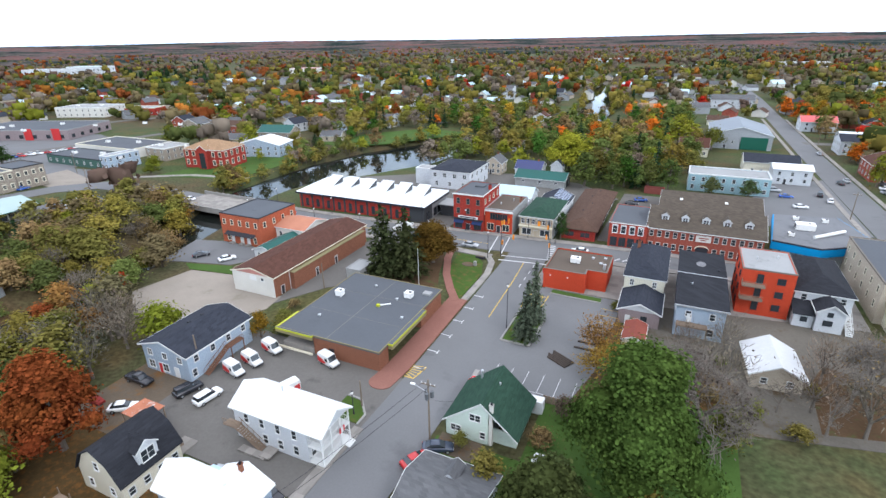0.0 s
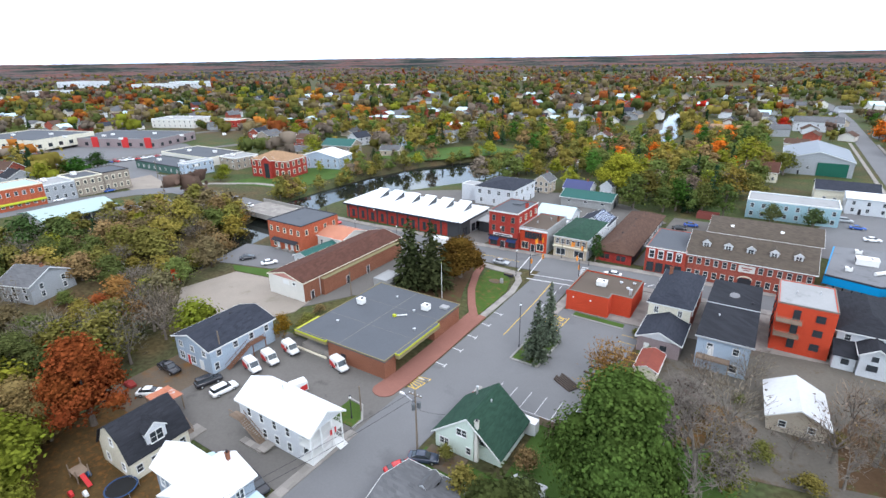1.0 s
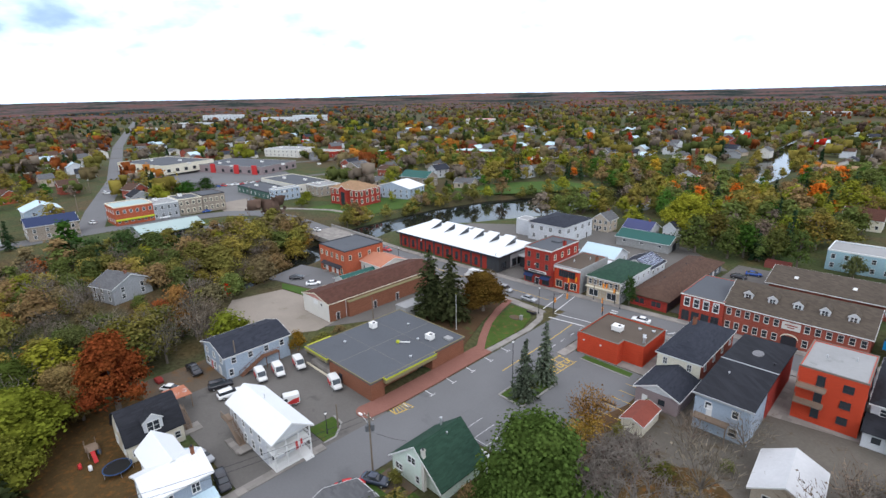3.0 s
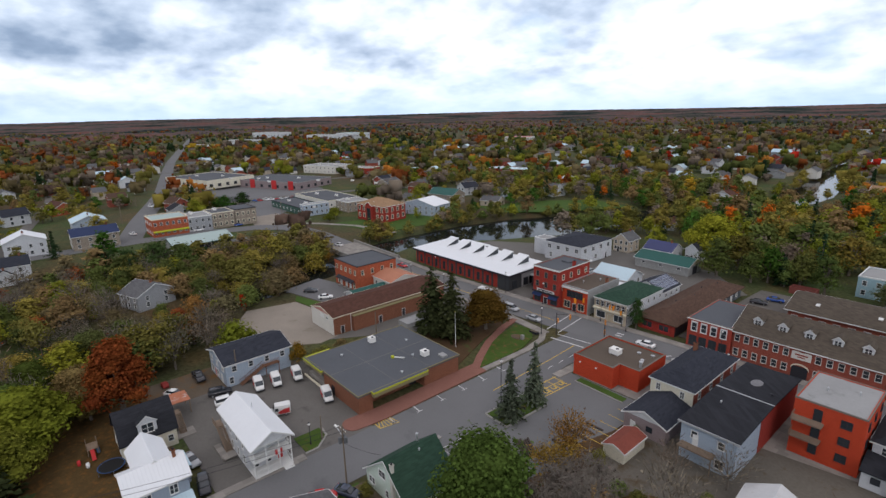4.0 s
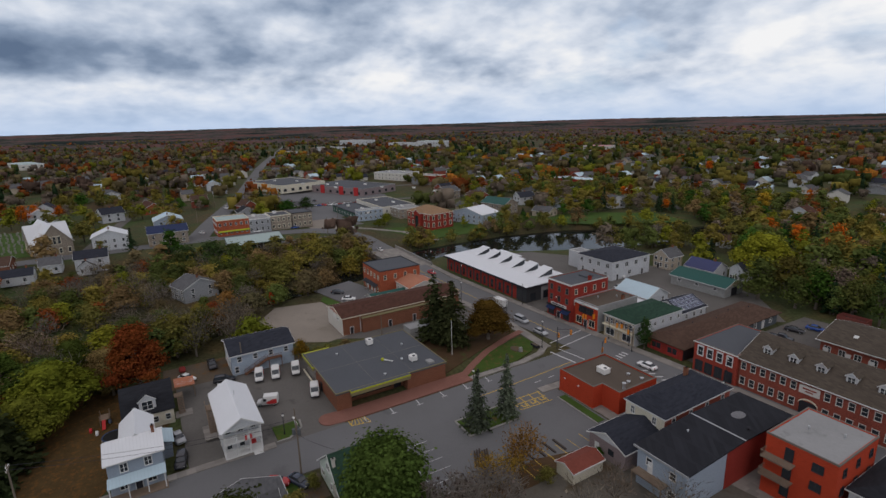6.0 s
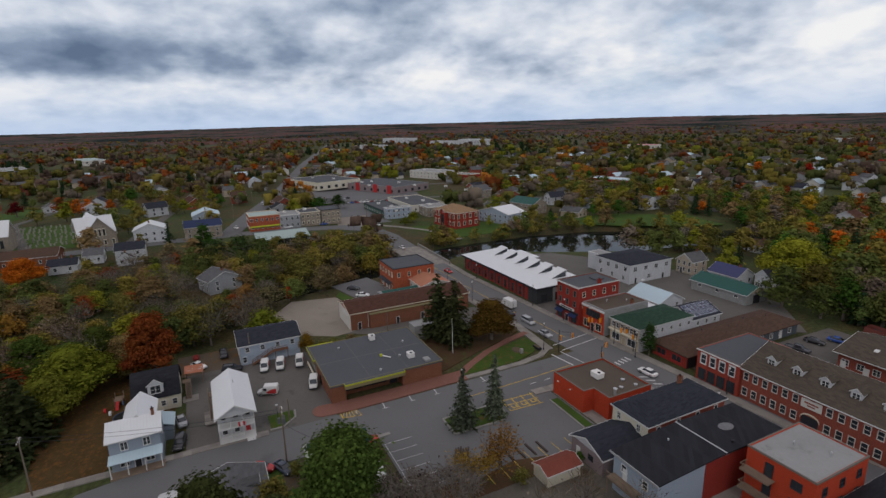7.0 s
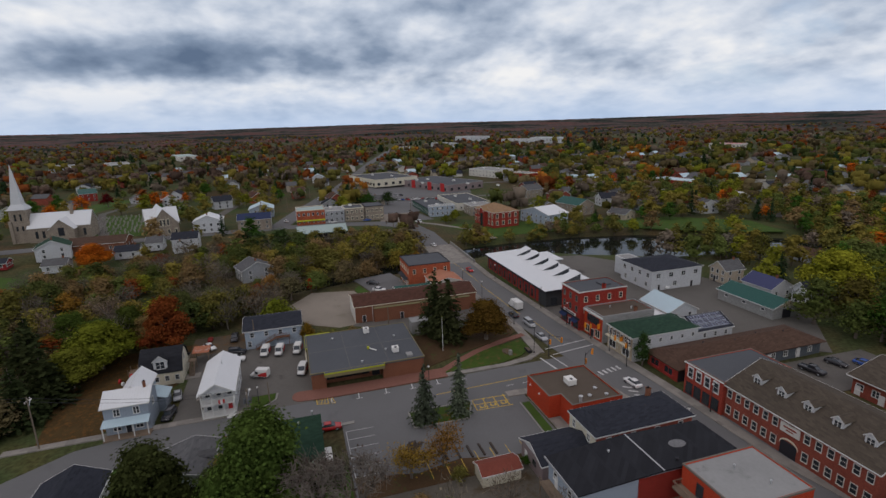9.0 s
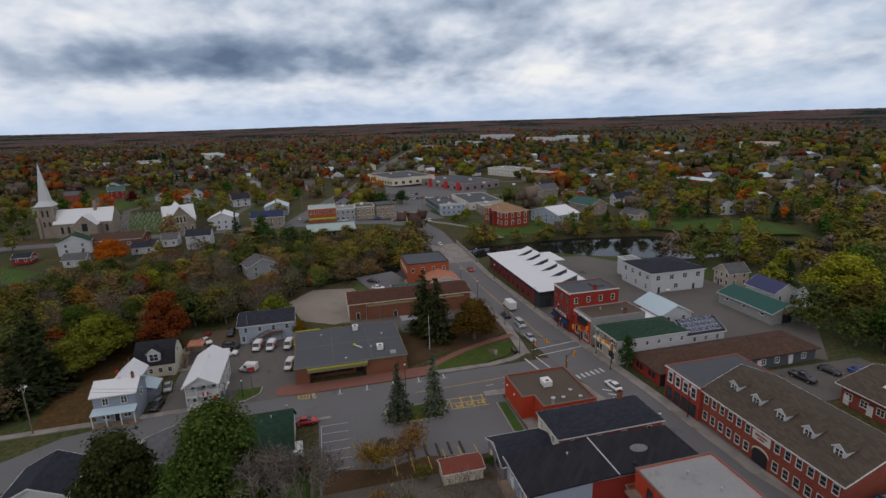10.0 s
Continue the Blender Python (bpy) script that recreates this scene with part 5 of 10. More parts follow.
rest = thing("long_restaurant", "long low building with brown hipped roof and red front", "restaurant", -28.0, 144.6)
S = (9.8, 42.5)
shell(rest, *S, 3.2, siding("slate_blue_siding", (0.095, 0.11, 0.125)))
part("front_face", Mesh().box(-0.05, -0.12, -0.2, 9.85, -0.003, 3.15), BRICK_R, rest)
part("side_face", Mesh().box(9.803, 0, -0.2, 9.9, 12, 3.15), DARK, rest)
hip(rest, *S, 3.1, 2.3, BROWN_SH, over=0.8, trim=BROWN_SH)
for u in (2.5, 7.0):
    window(rest, S, "s", u, 1.5, 2.6, 1.5, "shop", RED, depth=0.12)
windows(rest, S, "e", 7, 1.6, 1.1, 1.3, "pair", lo=14, hi=41)
for u in (17, 26, 35):
    door(rest, S, "e", u + 0.4, mat=WHITE)
for x, y in ((4, 12), (5.5, 20), (4, 28), (5.6, 35)):
    vent(rest, x, y, 4.9, 0.14, 0.4, DARK)

innred = thing("brick_store", "two-storey orange brick store with arched pale windows", "store", -14.4, 142.9)
S = (10.0, 17.5)
shell(innred, *S, 7.2, brick("deep_red_brick", (0.29, 0.052, 0.034)))
flat_roof(innred, *S, 7.1, TAN_ROOF_DARK, COPING, up=0.15, t=0.2)
for k in range(4):
    window(innred, S, "s", 1.6 + 2.25 * k, 5.2, 1.15, 2.0, "bold", WHITE)
for k in range(4):
    window(innred, S, "s", 1.5 + 2.3 * k, 1.6, 1.6, 2.4, "shop", DARK)
part("cornice", Mesh().box(-0.15, -0.3, 6.98, 10.15, -0.003, 7.12), WHITE, innred)
windows(innred, S, "w", 4, 5.2, 0.9, 1.6)

inn = thing("brick_inn", "long two-storey red brick inn with brown roof and white dormers", "inn", -4.3, 143.6)
S = (27.5, 17.0)
shell(inn, *S, 6.8, BRICK_M)
TAUPE_SH = shingle("taupe_shingle", (0.088, 0.072, 0.056))
gable(inn, *S, 6.8, 3.7, "x", TAUPE_SH, BRICK_M, over=0.5)
for k in range(5):
    dormer(inn, 3.8 + 5.0 * k, 3.2, 7.9, "s", 1.8, 1.6, 3.2, SIDE_W, TAUPE_SH)
windows(inn, S, "s", 14, 5.2, 0.9, 1.5, "sash", STUCCO)
for k in range(14):
    u = 27.5 * (k + 0.5) / 14
    if k in (6, 7):
        continue
    window(inn, S, "s", u, 1.8, 0.95, 1.6, "sash", STUCCO)
arch = Mesh()
for k in range(9):
    a0, a1 = math.pi * k / 9, math.pi * (k + 1) / 9
    arch.slab([(13.7 + 1.7 * math.cos(a1), -0.06, 2.2 + 1.1 * math.sin(a1)), (13.7 + 1.7 * math.cos(a1), 0.06, 2.2 + 1.1 * math.sin(a1)), (13.7 + 1.7 * math.cos(a0), 0.06, 2.2 + 1.1 * math.sin(a0)), (13.7 + 1.7 * math.cos(a0), -0.06, 2.2 + 1.1 * math.sin(a0))], 0.3)
# no opening here: a dark panel on the wall paints the archway's shade
part("archway", Mesh().box(12.2, -0.05, -0.1, 15.2, -0.003, 2.7), DARK, inn, "flat dark panel for the shaded carriage archway")
part("arch_ring", arch, CREAM, inn)
part("sign_board", Mesh().box(11.9, -0.2, 4.3, 15.5, -0.1, 6.0), STUCCO, inn, "cream sign board with unreadable writing")
part("sign_mark", Mesh().box(12.5, -0.24, 5.25, 14.9, -0.2, 5.55).box(13.0, -0.24, 4.75, 14.4, -0.2, 5.0), BRICK_M, inn)
windows(inn, S, "n", 10, 5.0, 0.95, 1.4)
motel = thing("motel_wing", "low brick motel wing with brown shingle roof", "motel", -2.2, 175.2)
S = (27.8, 17.5)
shell(motel, *S, 4.1, BRICK_M)
gable(motel, *S, 4.1, 2.5, "x", TAUPE_SH, BRICK_M, over=0.9)
windows(motel, S, "s", 9, 1.9, 1.3, 1.3, "pair")
for k in range(6):
    door(motel, S, "s", 1.2 + 4.6 * k, mat=WHITE)
windows(motel, S, "w", 3, 2.0, 1.3, 1.2, "pair")
for x in (5, 18):
    part("skylight", Mesh().slab([(x, 3.4, 5.35), (x + 0.9, 3.4, 5.35), (x + 0.9, 4.4, 5.63), (x, 4.4, 5.63)], 0.14), WHITE, motel)

theatre = thing("blue_fascia_store", "flat-roofed angular store with bright blue fascia", "store", 0, 0)
outline = [(25, 147.2), (35.4, 144.5), (43.4, 149.6), (48.2, 158.8), (44.3, 174.5), (28, 172)]
inner = [(26.2, 148.6), (35.2, 146.0), (42.6, 150.5), (46.8, 158.8), (43.4, 173.3), (29, 171)]
part("wall", Mesh().prism(inner, -0.3, 5.2), BLOCK_G, theatre)
part("fascia", Mesh().prism(outline, 3.7, 5.6), BLUE, theatre, "bright blue fascia band")
part("roof", Mesh().prism([(25.3, 147.5), (35.3, 144.9), (43.1, 149.9), (47.8, 158.8), (44, 174.1), (28.3, 171.6)], 5.6, 5.75), material("grey_membrane_roof", (0.15, 0.152, 0.158), 0.9, 0.16, 0.12, 2.0, stain=(0.10, 0.10, 0.104), stain_at=0.56), theatre, "stained pale grey flat roof")
part("roof_curb", Mesh().prism([(25, 147.2), (35.4, 144.5), (35.4, 144.9), (25.3, 147.6)], 5.75, 6.0).prism([(35.4, 144.5), (43.4, 149.6), (43.1, 150), (35.3, 144.9)], 5.75, 6.0), DARK, theatre)
roof_unit(theatre, 34, 160, 5.75, 4.5, 3.0, 1.6)
part("duct", Mesh().tube((35, 152.5, 6.2), (43, 160.5, 6.2), 0.45), UNIT, theatre, "long pale roof duct")
for x, y in ((30, 153), (40, 168), (33, 168)):
    roof_unit(theatre, x, y, 5.75, 1.4, 1.2, 0.9)
for k in range(5):
    part("window", Mesh().box(27.2 + 1.8 * k, 148.2 - 0.5 * k, 0.5, 28.6 + 1.8 * k, 148.26 - 0.5 * k + 0.3, 3.2), GLASS, theatre)

# ---- south side of main street ----
bank = thing("red_bank", "single-storey bright orange-red building with brown gravel roof", "bank", -24.6, 110.7)
S = (14.0, 13.8)
def notched(o):
    """The bank's outline, set out by o, with its south-east corner cut back."""
    return [(-o, -o), (9.6 + o, -o), (9.6 + o, 2.6 - o), (14 + o, 2.6 - o), (14 + o, 13.8 + o), (-o, 13.8 + o)]


def notched_ring(o, i, z0, z1):
    m, out, inn_ = Mesh(), notched(o), notched(i)
    for k in range(6):
        n = (k + 1) % 6
        m.add([(*out[k], z0), (*out[n], z0), (*inn_[n], z0), (*inn_[k], z0), (*out[k], z1), (*out[n], z1), (*inn_[n], z1), (*inn_[k], z1)], [(0, 1, 5, 4), (2, 3, 7, 6), (4, 5, 6, 7), (3, 2, 1, 0)])
    return m


part("wall", notched_ring(0, -0.25, -0.3, 4.82), PAINT_RED, bank)
part("roof", Mesh().prism(notched(-0.2), 4.2, 4.5), BROWN_FLAT, bank, "brown gravel flat roof")
part("coping", notched_ring(0.05, -0.3, 4.82, 4.88), COPING, bank)
door(bank, S, "w", 12.4, 1.2, 2.2)
part("entrance", Mesh().box(-0.05, 0.6, 0, -0.003, 2.4, 2.6), DARK, bank)
window(bank, S, "n", 4, 1.9, 3, 2, "shop", DARK)
window(bank, S, "n", 10, 1.9, 3, 2, "shop", DARK)
part("sign_board", Mesh().box(-0.3, 0.3, 3.4, -0.12, 1.6, 4.4), RED, bank)
roof_unit(bank, 6.0, 6.8, 4.5, 2.2, 1.8, 1.2)
for x, y in ((9.6, 10.4), (11.8, 7.8), (12.4, 11.2)):
    vent(bank, x, y, 4.5, 0.28, 0.35)
vent(bank, 13.0, 5.0, 4.5, 0.3, 1.3)
for x in (1.5, 5.5):
    part("wall_lamp", Mesh().box(x, -0.25, 3.2, x + 0.3, -0.003, 3.4), WHITE, bank)

yel = thing("hip_roof_store", "white-rendered brick store with dark hipped roof", "store", -6.6, 110.4)
S = (8.2, 19.6)
shell(yel, *S, 6.5, BRICK_M)
part("rear_face", Mesh().box(0, -0.1, -0.2, 8.2, -0.003, 6.45), SIDE_C, yel)
hip(yel, *S, 6.4, 2.2, SLATE, over=0.4)
for u in (1.6, 6.2):
    window(yel, S, "s", u, 5.1, 0.7, 1.3, "pair", depth=0.1)
windows(yel, S, "e", 4, 5.0, 0.8, 1.4)
windows(yel, S, "n", 3, 5.0, 0.9, 1.4)
shell(yel, 7.8, 9.8, 3.3, SIDE_P, x=0.3, y=-9.8)
gable(yel, 7.8, 9.8, 3.3, 1.7, "y", SLATE, SIDE_W, x=0.3, y=-9.8, over=0.4)
part("door", Mesh().box(1.6, -9.86, 0, 2.6, -9.803, 2.1), WHITE, yel)
part("window", Mesh().box(4.6, -9.86, 1.2, 5.8, -9.803, 2.3), GLASS, yel)
for x, y in ((3.0, 9), (5, 12)):
    vent(yel, x, y, 7.6, 0.2, 0.5, DARK)
chimney(yel, 1.4, 15.5, 6.6, 9.0, 0.7)

bluew = thing("dark_roof_store", "blue-sided store with wide dark low roof", "store", 4.2, 100.2)
S = (8.6, 28.5)
shell(bluew, *S, 6.7, SIDE_B)
part("side_wall", Mesh().box(8.603, 10, -0.2, 8.7, 28.5, 6.6), BRICK_R, bluew)
part("roof", Mesh().slab([(-0.4, -0.5, 6.9), (9.1, -0.5, 6.9), (9.1, 14, 7.5), (-0.4, 14, 7.5)], 0.25).slab([(-0.4, 14.02, 7.5), (9.1, 14.02, 7.5), (9.1, 28.7, 7.0), (-0.4, 28.7, 7.0)], 0.25), BLACK_SH, bluew)
part("roof_stain", Mesh().prism([(4.2 + 1.0 * math.cos(a), 20.5 + 1.5 * math.sin(a)) for a in [k * math.pi / 6 for k in range(12)]], 7.3, 7.335), material("grey_roof_patch", (0.16, 0.16, 0.165), 0.9, 0.3, 1.0, 4.0), bluew, "grey worn roof patch")
part("flashing", Mesh().box(-0.45, 13.9, 7.5, 9.15, 14.12, 7.56), STEEL, bluew)
part("eaves_trim", Mesh().box(-0.46, -0.6, 6.6, 9.16, -0.5, 6.93), STEEL, bluew)
for u in (2.2, 6.4):
    window(bluew, S, "s", u, 5.0, 0.9, 1.2)
window(bluew, S, "s", 6.4, 1.6, 1.2, 1.4)
part("balcony", Mesh().box(0.3, -1.8, 2.9, 5.8, 0, 3.1), DECK, bluew)
railing(bluew, (0.3, -1.75), (5.8, -1.75), 3.1, DECK)
part("post", Mesh().box(0.35, -1.75, -0.1, 0.5, -1.6, 2.9).box(5.6, -1.75, -0.1, 5.75, -1.6, 2.9), DECK, bluew)
part("door", Mesh().box(2.0, -0.06, 3.1, 2.9, -0.003, 5.1), WHITE, bluew)
windows(bluew, S, "w", 5, 4.8, 0.8, 1.2)
vent(bluew, 2.5, 9.0, 7.2, 0.12, 0.4)
vent(bluew, 7.6, 17.5, 7.3, 0.2, 0.4, DARK)

flats = thing("red_apartment_block", "three-storey orange-red apartment block with rear balconies", "apartment block", 15.8, 115.0)
S = (9.6, 12.5)
shell(flats, *S, 10.2, PAINT_RED)
flat_roof(flats, *S, 10.1, PALE_FLAT, COPING, up=0.2, t=0.2)
for z in (8.2, 5.2, 2.2):
    window(flats, S, "s", 7.2, z, 1.3, 1.2, "pair", DARK)
    window(flats, S, "s", 3.4, z, 1.0, 1.9, "plain", DARK)
    windows(flats, S, "w", 3, z, 0.9, 1.2, trim=DARK)
    windows(flats, S, "e", 3, z, 0.9, 1.2, trim=DARK)
for z in (4.0, 7.0):
    part("balcony", Mesh().box(0.2, -1.7, z - 0.2, 4.4, 0, z), DECK, flats)
    railing(flats, (0.2, -1.65), (4.4, -1.65), z, DECK)
    railing(flats, (0.2, -1.65), (0.2, 0), z, DECK)
vent(flats, 3, 6, 10.1, 0.1, 0.6)
vent(flats, 7, 8, 10.1, 0.1, 0.6)

whiteh = thing("white_corner_house", "white clapboard house with dark hipped roof and lean-tos", "house", 26.2, 117.4)
S = (10.0, 20.0)
shell(whiteh, *S, 6.0, SIDE_W)
hip(whiteh, *S, 5.9, 2.4, BLACK_SH)
windows(whiteh, S, "s", 3, 4.8, 0.9, 1.2)
windows(whiteh, S, "w", 5, 4.4, 0.9, 1.2)
windows(whiteh, S, "e", 5, 4.4, 0.9, 1.2)
shell(whiteh, 4.6, 5.0, 4.4, SIDE_W, x=3.4, y=-5.0)
gable(whiteh, 4.6, 5.0, 4.4, 1.5, "y", BLACK_SH, SIDE_W, x=3.4, y=-5.0, ends=(1, 0))
shell(whiteh, 3.4, 4.2, 2.8, SIDE_W, x=-0.2, y=-4.2)
part("lean_roof", Mesh().slab([(-0.5, -4.6, 2.9), (3.35, -4.6, 2.9), (3.35, -0.02, 4.2), (-0.5, -0.02, 4.2)], 0.15), BLACK_SH, whiteh)
part("window", Mesh().box(1.0, -4.3, 1.2, 2.2, -4.203, 2.3), GLASS, whiteh)
part("window", Mesh().box(4.6, -5.1, 1.4, 6.2, -5.003, 2.6).box(5.0, -5.1, 3.4, 6.0, -5.003, 4.4), GLASS, whiteh)
stairs(whiteh, 8.8, -5.2, 0.0, 8.8, -0.6, 2.8, 1.0, (1, 0), WHITE)

olive = thing("tan_block", "tall tan rendered building with dark flat roof", "building", 41.0, 120.5)
S = (12.0, 28.0)
shell(olive, *S, 8.8, SIDE_T)
flat_roof(olive, *S, 8.7, TAN_ROOF_DARK, COPING, up=0.25)
for z in (6.6, 3.4):
    windows(olive, S, "w", 6, z, 0.9, 1.4, trim=CREAM)
    windows(olive, S, "s", 3, z, 0.9, 1.4, trim=CREAM)
shell(olive, 9, 8, 5.4, SIDE_C, x=1.5, y=-8)
gable(olive, 9, 8, 5.4, 2.4, "y", BLACK_SH, SIDE_C, x=1.5, y=-8, ends=(1, 0))

garage = thing("white_roof_garage", "small tan garage with white weathered metal roof", "garage", 16.6, 87.6, yaw=4)
shell(garage, 7.6, 9.4, 2.8, SIDE_T)
gable(garage, 7.6, 9.4, 2.8, 2.0, "y", material("weathered_white_roof", (0.48, 0.48, 0.48), 0.7, 0.12, 0.2, 2.0, stain=(0.4, 0.38, 0.36), stain_at=0.62), SIDE_T, over=0.5)
windows(garage, (7.6, 9.4), "s", 2, 1.6, 0.9, 1.0)
shed2 = thing("red_roof_shed", "small cream shed with rusty red metal roof", "shed", -4.4, 91.0)
shell(shed2, 3.8, 6.8, 2.1, SIDE_C)
gable(shed2, 3.8, 6.8, 2.1, 0.8, "y", material("red_shed_roof", (0.17, 0.05, 0.035), 0.8, 0.2, 0.5, 3.0), SIDE_C, over=0.25)

# ---- houses by the side street ----
gh = thing("green_roof_house", "pale green house with steep dark green shingle roof", "house", -25.6, 57.2)
S = (6.6, 9.4)
shell(gh, 6.6, 9.4, 2.7, SIDE_G)
shell(gh, 4.0, 8.0, 2.3, SIDE_G, x=6.6, y=1.0)
roof = Mesh().slab([(-0.5, -0.4, 2.6), (5.6, -0.4, 7.3), (5.6, 9.8, 7.3), (-0.5, 9.8, 2.6)], 0.18).slab([(5.6, -0.4, 7.3), (11.2, -0.4, 2.3), (11.2, 9.8, 2.3), (5.6, 9.8, 7.3)], 0.18)
part("roof", roof, GREEN_SH, gh, "steep dark green shingle roof")
for yy in (0.0, 9.15):
    part("gable_end", Mesh().add([(0, yy, 2.7), (6.6, yy, 2.7), (6.6, yy, 6.1), (5.6, yy, 7.0), (0, yy, 2.75), (0, yy + 0.25, 2.7), (6.6, yy + 0.25, 2.7), (6.6, yy + 0.25, 6.1), (5.6, yy + 0.25, 7.0)], [(0, 1, 2, 3), (8, 7, 6, 5), (1, 6, 7, 2), (2, 7, 8, 3), (3, 8, 5, 0)]), SIDE_G, gh)
part("fascia", Mesh().slab([(-0.5, -0.46, 2.63), (5.6, -0.46, 7.33), (5.6, -0.4, 7.33), (-0.5, -0.4, 2.63)], 0.25).slab([(5.6, -0.46, 7.33), (11.2, -0.46, 2.33), (11.2, -0.4, 2.33), (5.6, -0.4, 7.33)], 0.25), WHITE, gh)
window(gh, S, "s", 1.6, 1.5, 1.5, 1.0, "pair")
window(gh, S, "s", 4.6, 4.2, 1.6, 1.1, "pair")
window(gh, S, "s", 5.8, 1.4, 0.7, 1.1)
windows(gh, S, "w", 2, 1.5, 1.0, 1.0)
chimney(gh, 7.0, 0.2, 0, 7.2, 0.5, STUCCO)
vent(gh, 2.6, 8.3, 4.8, 0.16, 1.6)
vent(gh, 6.4, 5.8, 6.5, 0.1, 0.4)
part("patio", Mesh().box(-0.5, -4.2, -0.2, 6.0, -0.3, 0.06), DIRT, gh)
part("rear_porch", Mesh().box(8.6, 9.4, -0.1, 12.2, 11.0, 2.2), WHITE, gh)
gr = thing("grey_roof_house", "low house with weathered grey shingle roof", "house", -25.2, 39.6)
S = (10.2, 10.4)
shell(gr, *S, 2.4, SIDE_GR)
gable(gr, *S, 2.4, 1.7, "x", GREY_SH, SIDE_W, over=0.5)
windows(gr, S, "w", 3, 1.5, 1.0, 1.1)
windows(gr, S, "n", 3, 1.5, 1.0, 1.1)
shell(gr, 4.2, 4.4, 2.5, SIDE_W, x=0.5, y=-4.4)
gable(gr, 4.2, 4.4, 2.5, 1.2, "y", material("weathered_white_roof", (0.48, 0.48, 0.48)), SIDE_W, x=0.5, y=-4.4)
dormer(gr, 5.0, 9.3, 2.6, "n", 1.8, 1.0, 2.8, SIDE_W, GREY_SH)
gr2 = thing("dark_roof_bungalow", "bungalow with dark blue-grey shingle roof", "house", -21.2, 22.6)
shell(gr2, 9.2, 9.4, 3.0, SIDE_W)
gable(gr2, 9.2, 9.4, 3.0, 2.2, "x", SLATE, SIDE_W, over=0.45)
windows(gr2, (9.2, 9.4), "n", 2, 1.5, 1.0, 1.1)
windows(gr2, (9.2, 9.4), "w", 2, 1.5, 1.0, 1.1)
wshed = thing("white_garden_shed", "small white garden shed under trees", "shed", -11.4, 52.6)
shell(wshed, 4.0, 3.4, 2.2, SIDE_W)
gable(wshed, 4.0, 3.4, 2.2, 0.9, "x", material("weathered_white_roof", (0.48, 0.48, 0.48)), SIDE_W, over=0.2)

# ---- behind main street ----
wbig = thing("white_hotel", "large white two-storey building with dark hipped roof", "building", -88.0, 180.0)
S = (16.8, 20.5)
shell(wbig, *S, 7.0, SIDE_W)
hip(wbig, 16.8, 20.5, 6.9, 2.0, SLATE)
windows(wbig, S, "s", 4, 5.2, 1.3, 1.5, "pair", trim=WHITE)
windows(wbig, S, "s", 3, 1.9, 1.0, 1.6, "pair", trim=WHITE)
windows(wbig, S, "e", 4, 5.2, 1.5, 1.5, "pair", trim=WHITE)
for u in (3.0, 16.5):
    door(wbig, S, "e", u)
window(wbig, S, "e", 9.5, 1.9, 1.4, 1.5, "pair")
shell(wbig, 8.0, 6.0, 6.4, SIDE_W, x=-8.0, y=3.0)
flat_roof(wbig, 8.0, 6.0, 6.4, PALE_FLAT, WHITE, x=-8.0, y=3.0, up=0.1)
windows(wbig, (16.8, 20.5), "n", 4, 5.2)
pale = thing("pale_roof_house", "white house with pale blue metal roof", "house", -54.0, 162.4)
S = (11.6, 9.5)
shell(pale, *S, 5.2, SIDE_W)
gable(pale, *S, 5.2, 2.4, "x", METAL_B, SIDE_W)
windows(pale, S, "s", 3, 3.8)
windows(pale, S, "e", 2, 3.8)
windows(pale, S, "e", 2, 1.5)
teal = thing("teal_roof_shed", "long grey block shed with teal metal roof", "shed", -57.6, 194.8)
S = (19.6, 10.4)
shell(teal, *S, 3.4, BLOCK_G)
gable(teal, *S, 3.4, 2.0, "x", METAL_T, SIDE_T, over=0.5)
windows(teal, S, "s", 3, 2.2, 1.2, 0.7, "plain")
part("door", Mesh().box(19.62, 3.6, 0, 19.68, 6.8, 2.8), DARK, teal)


def cottage(x, y, w, d, h, rise, axis, wall, roof, label, name="house", category="house", yaw=0.0, rows=(1.6,), n=(3, 2), chim=True):
    """A plain gabled house with windows all round."""
    ob = thing(name, label, category, x, y, yaw=yaw, z=-0.05)
    shell(ob, w, d, h, wall)
    gable(ob, w, d, h, rise, axis, roof, wall, over=0.4)
    for z in rows:
        for face, k in (("s", n[0]), ("n", n[0]), ("e", n[1]), ("w", n[1])):
            windows(ob, (w, d), face, k, z, 0.95, 1.3)
    door(ob, (w, d), "s", w * 0.5 / n[0] + w / n[0] * 0.5)
    if chim:
        chimney(ob, w * 0.5 if axis == "y" else w * 0.8, d * 0.8 if axis == "y" else d * 0.5, h + rise * 0.5, h + rise + 1.0)
    return ob


def block(x, y, w, d, h, wall, roof, coping, label, name="building", category="building", yaw=0.0, rows=(1.7,), n=(5, 3), units=2, win=(1.0, 1.4), style="sash", trim=None):
    """A flat-roofed building with rows of windows."""
    ob = thing(name, label, category, x, y, yaw=yaw, z=-0.05)
    shell(ob, w, d, h, wall)
    flat_roof(ob, w, d, h - 0.1, roof, coping)
    for z in rows:
        for face, k in (("s", n[0]), ("n", n[0]), ("e", n[1]), ("w", n[1])):
            windows(ob, (w, d), face, k, z, *win, style, trim)
    for k in range(units):
        roof_unit(ob, w * (0.3 + 0.4 * k), d * (0.4 + 0.2 * (k % 2)), h - 0.1, 2.2, 1.6, 1.2)
    return ob


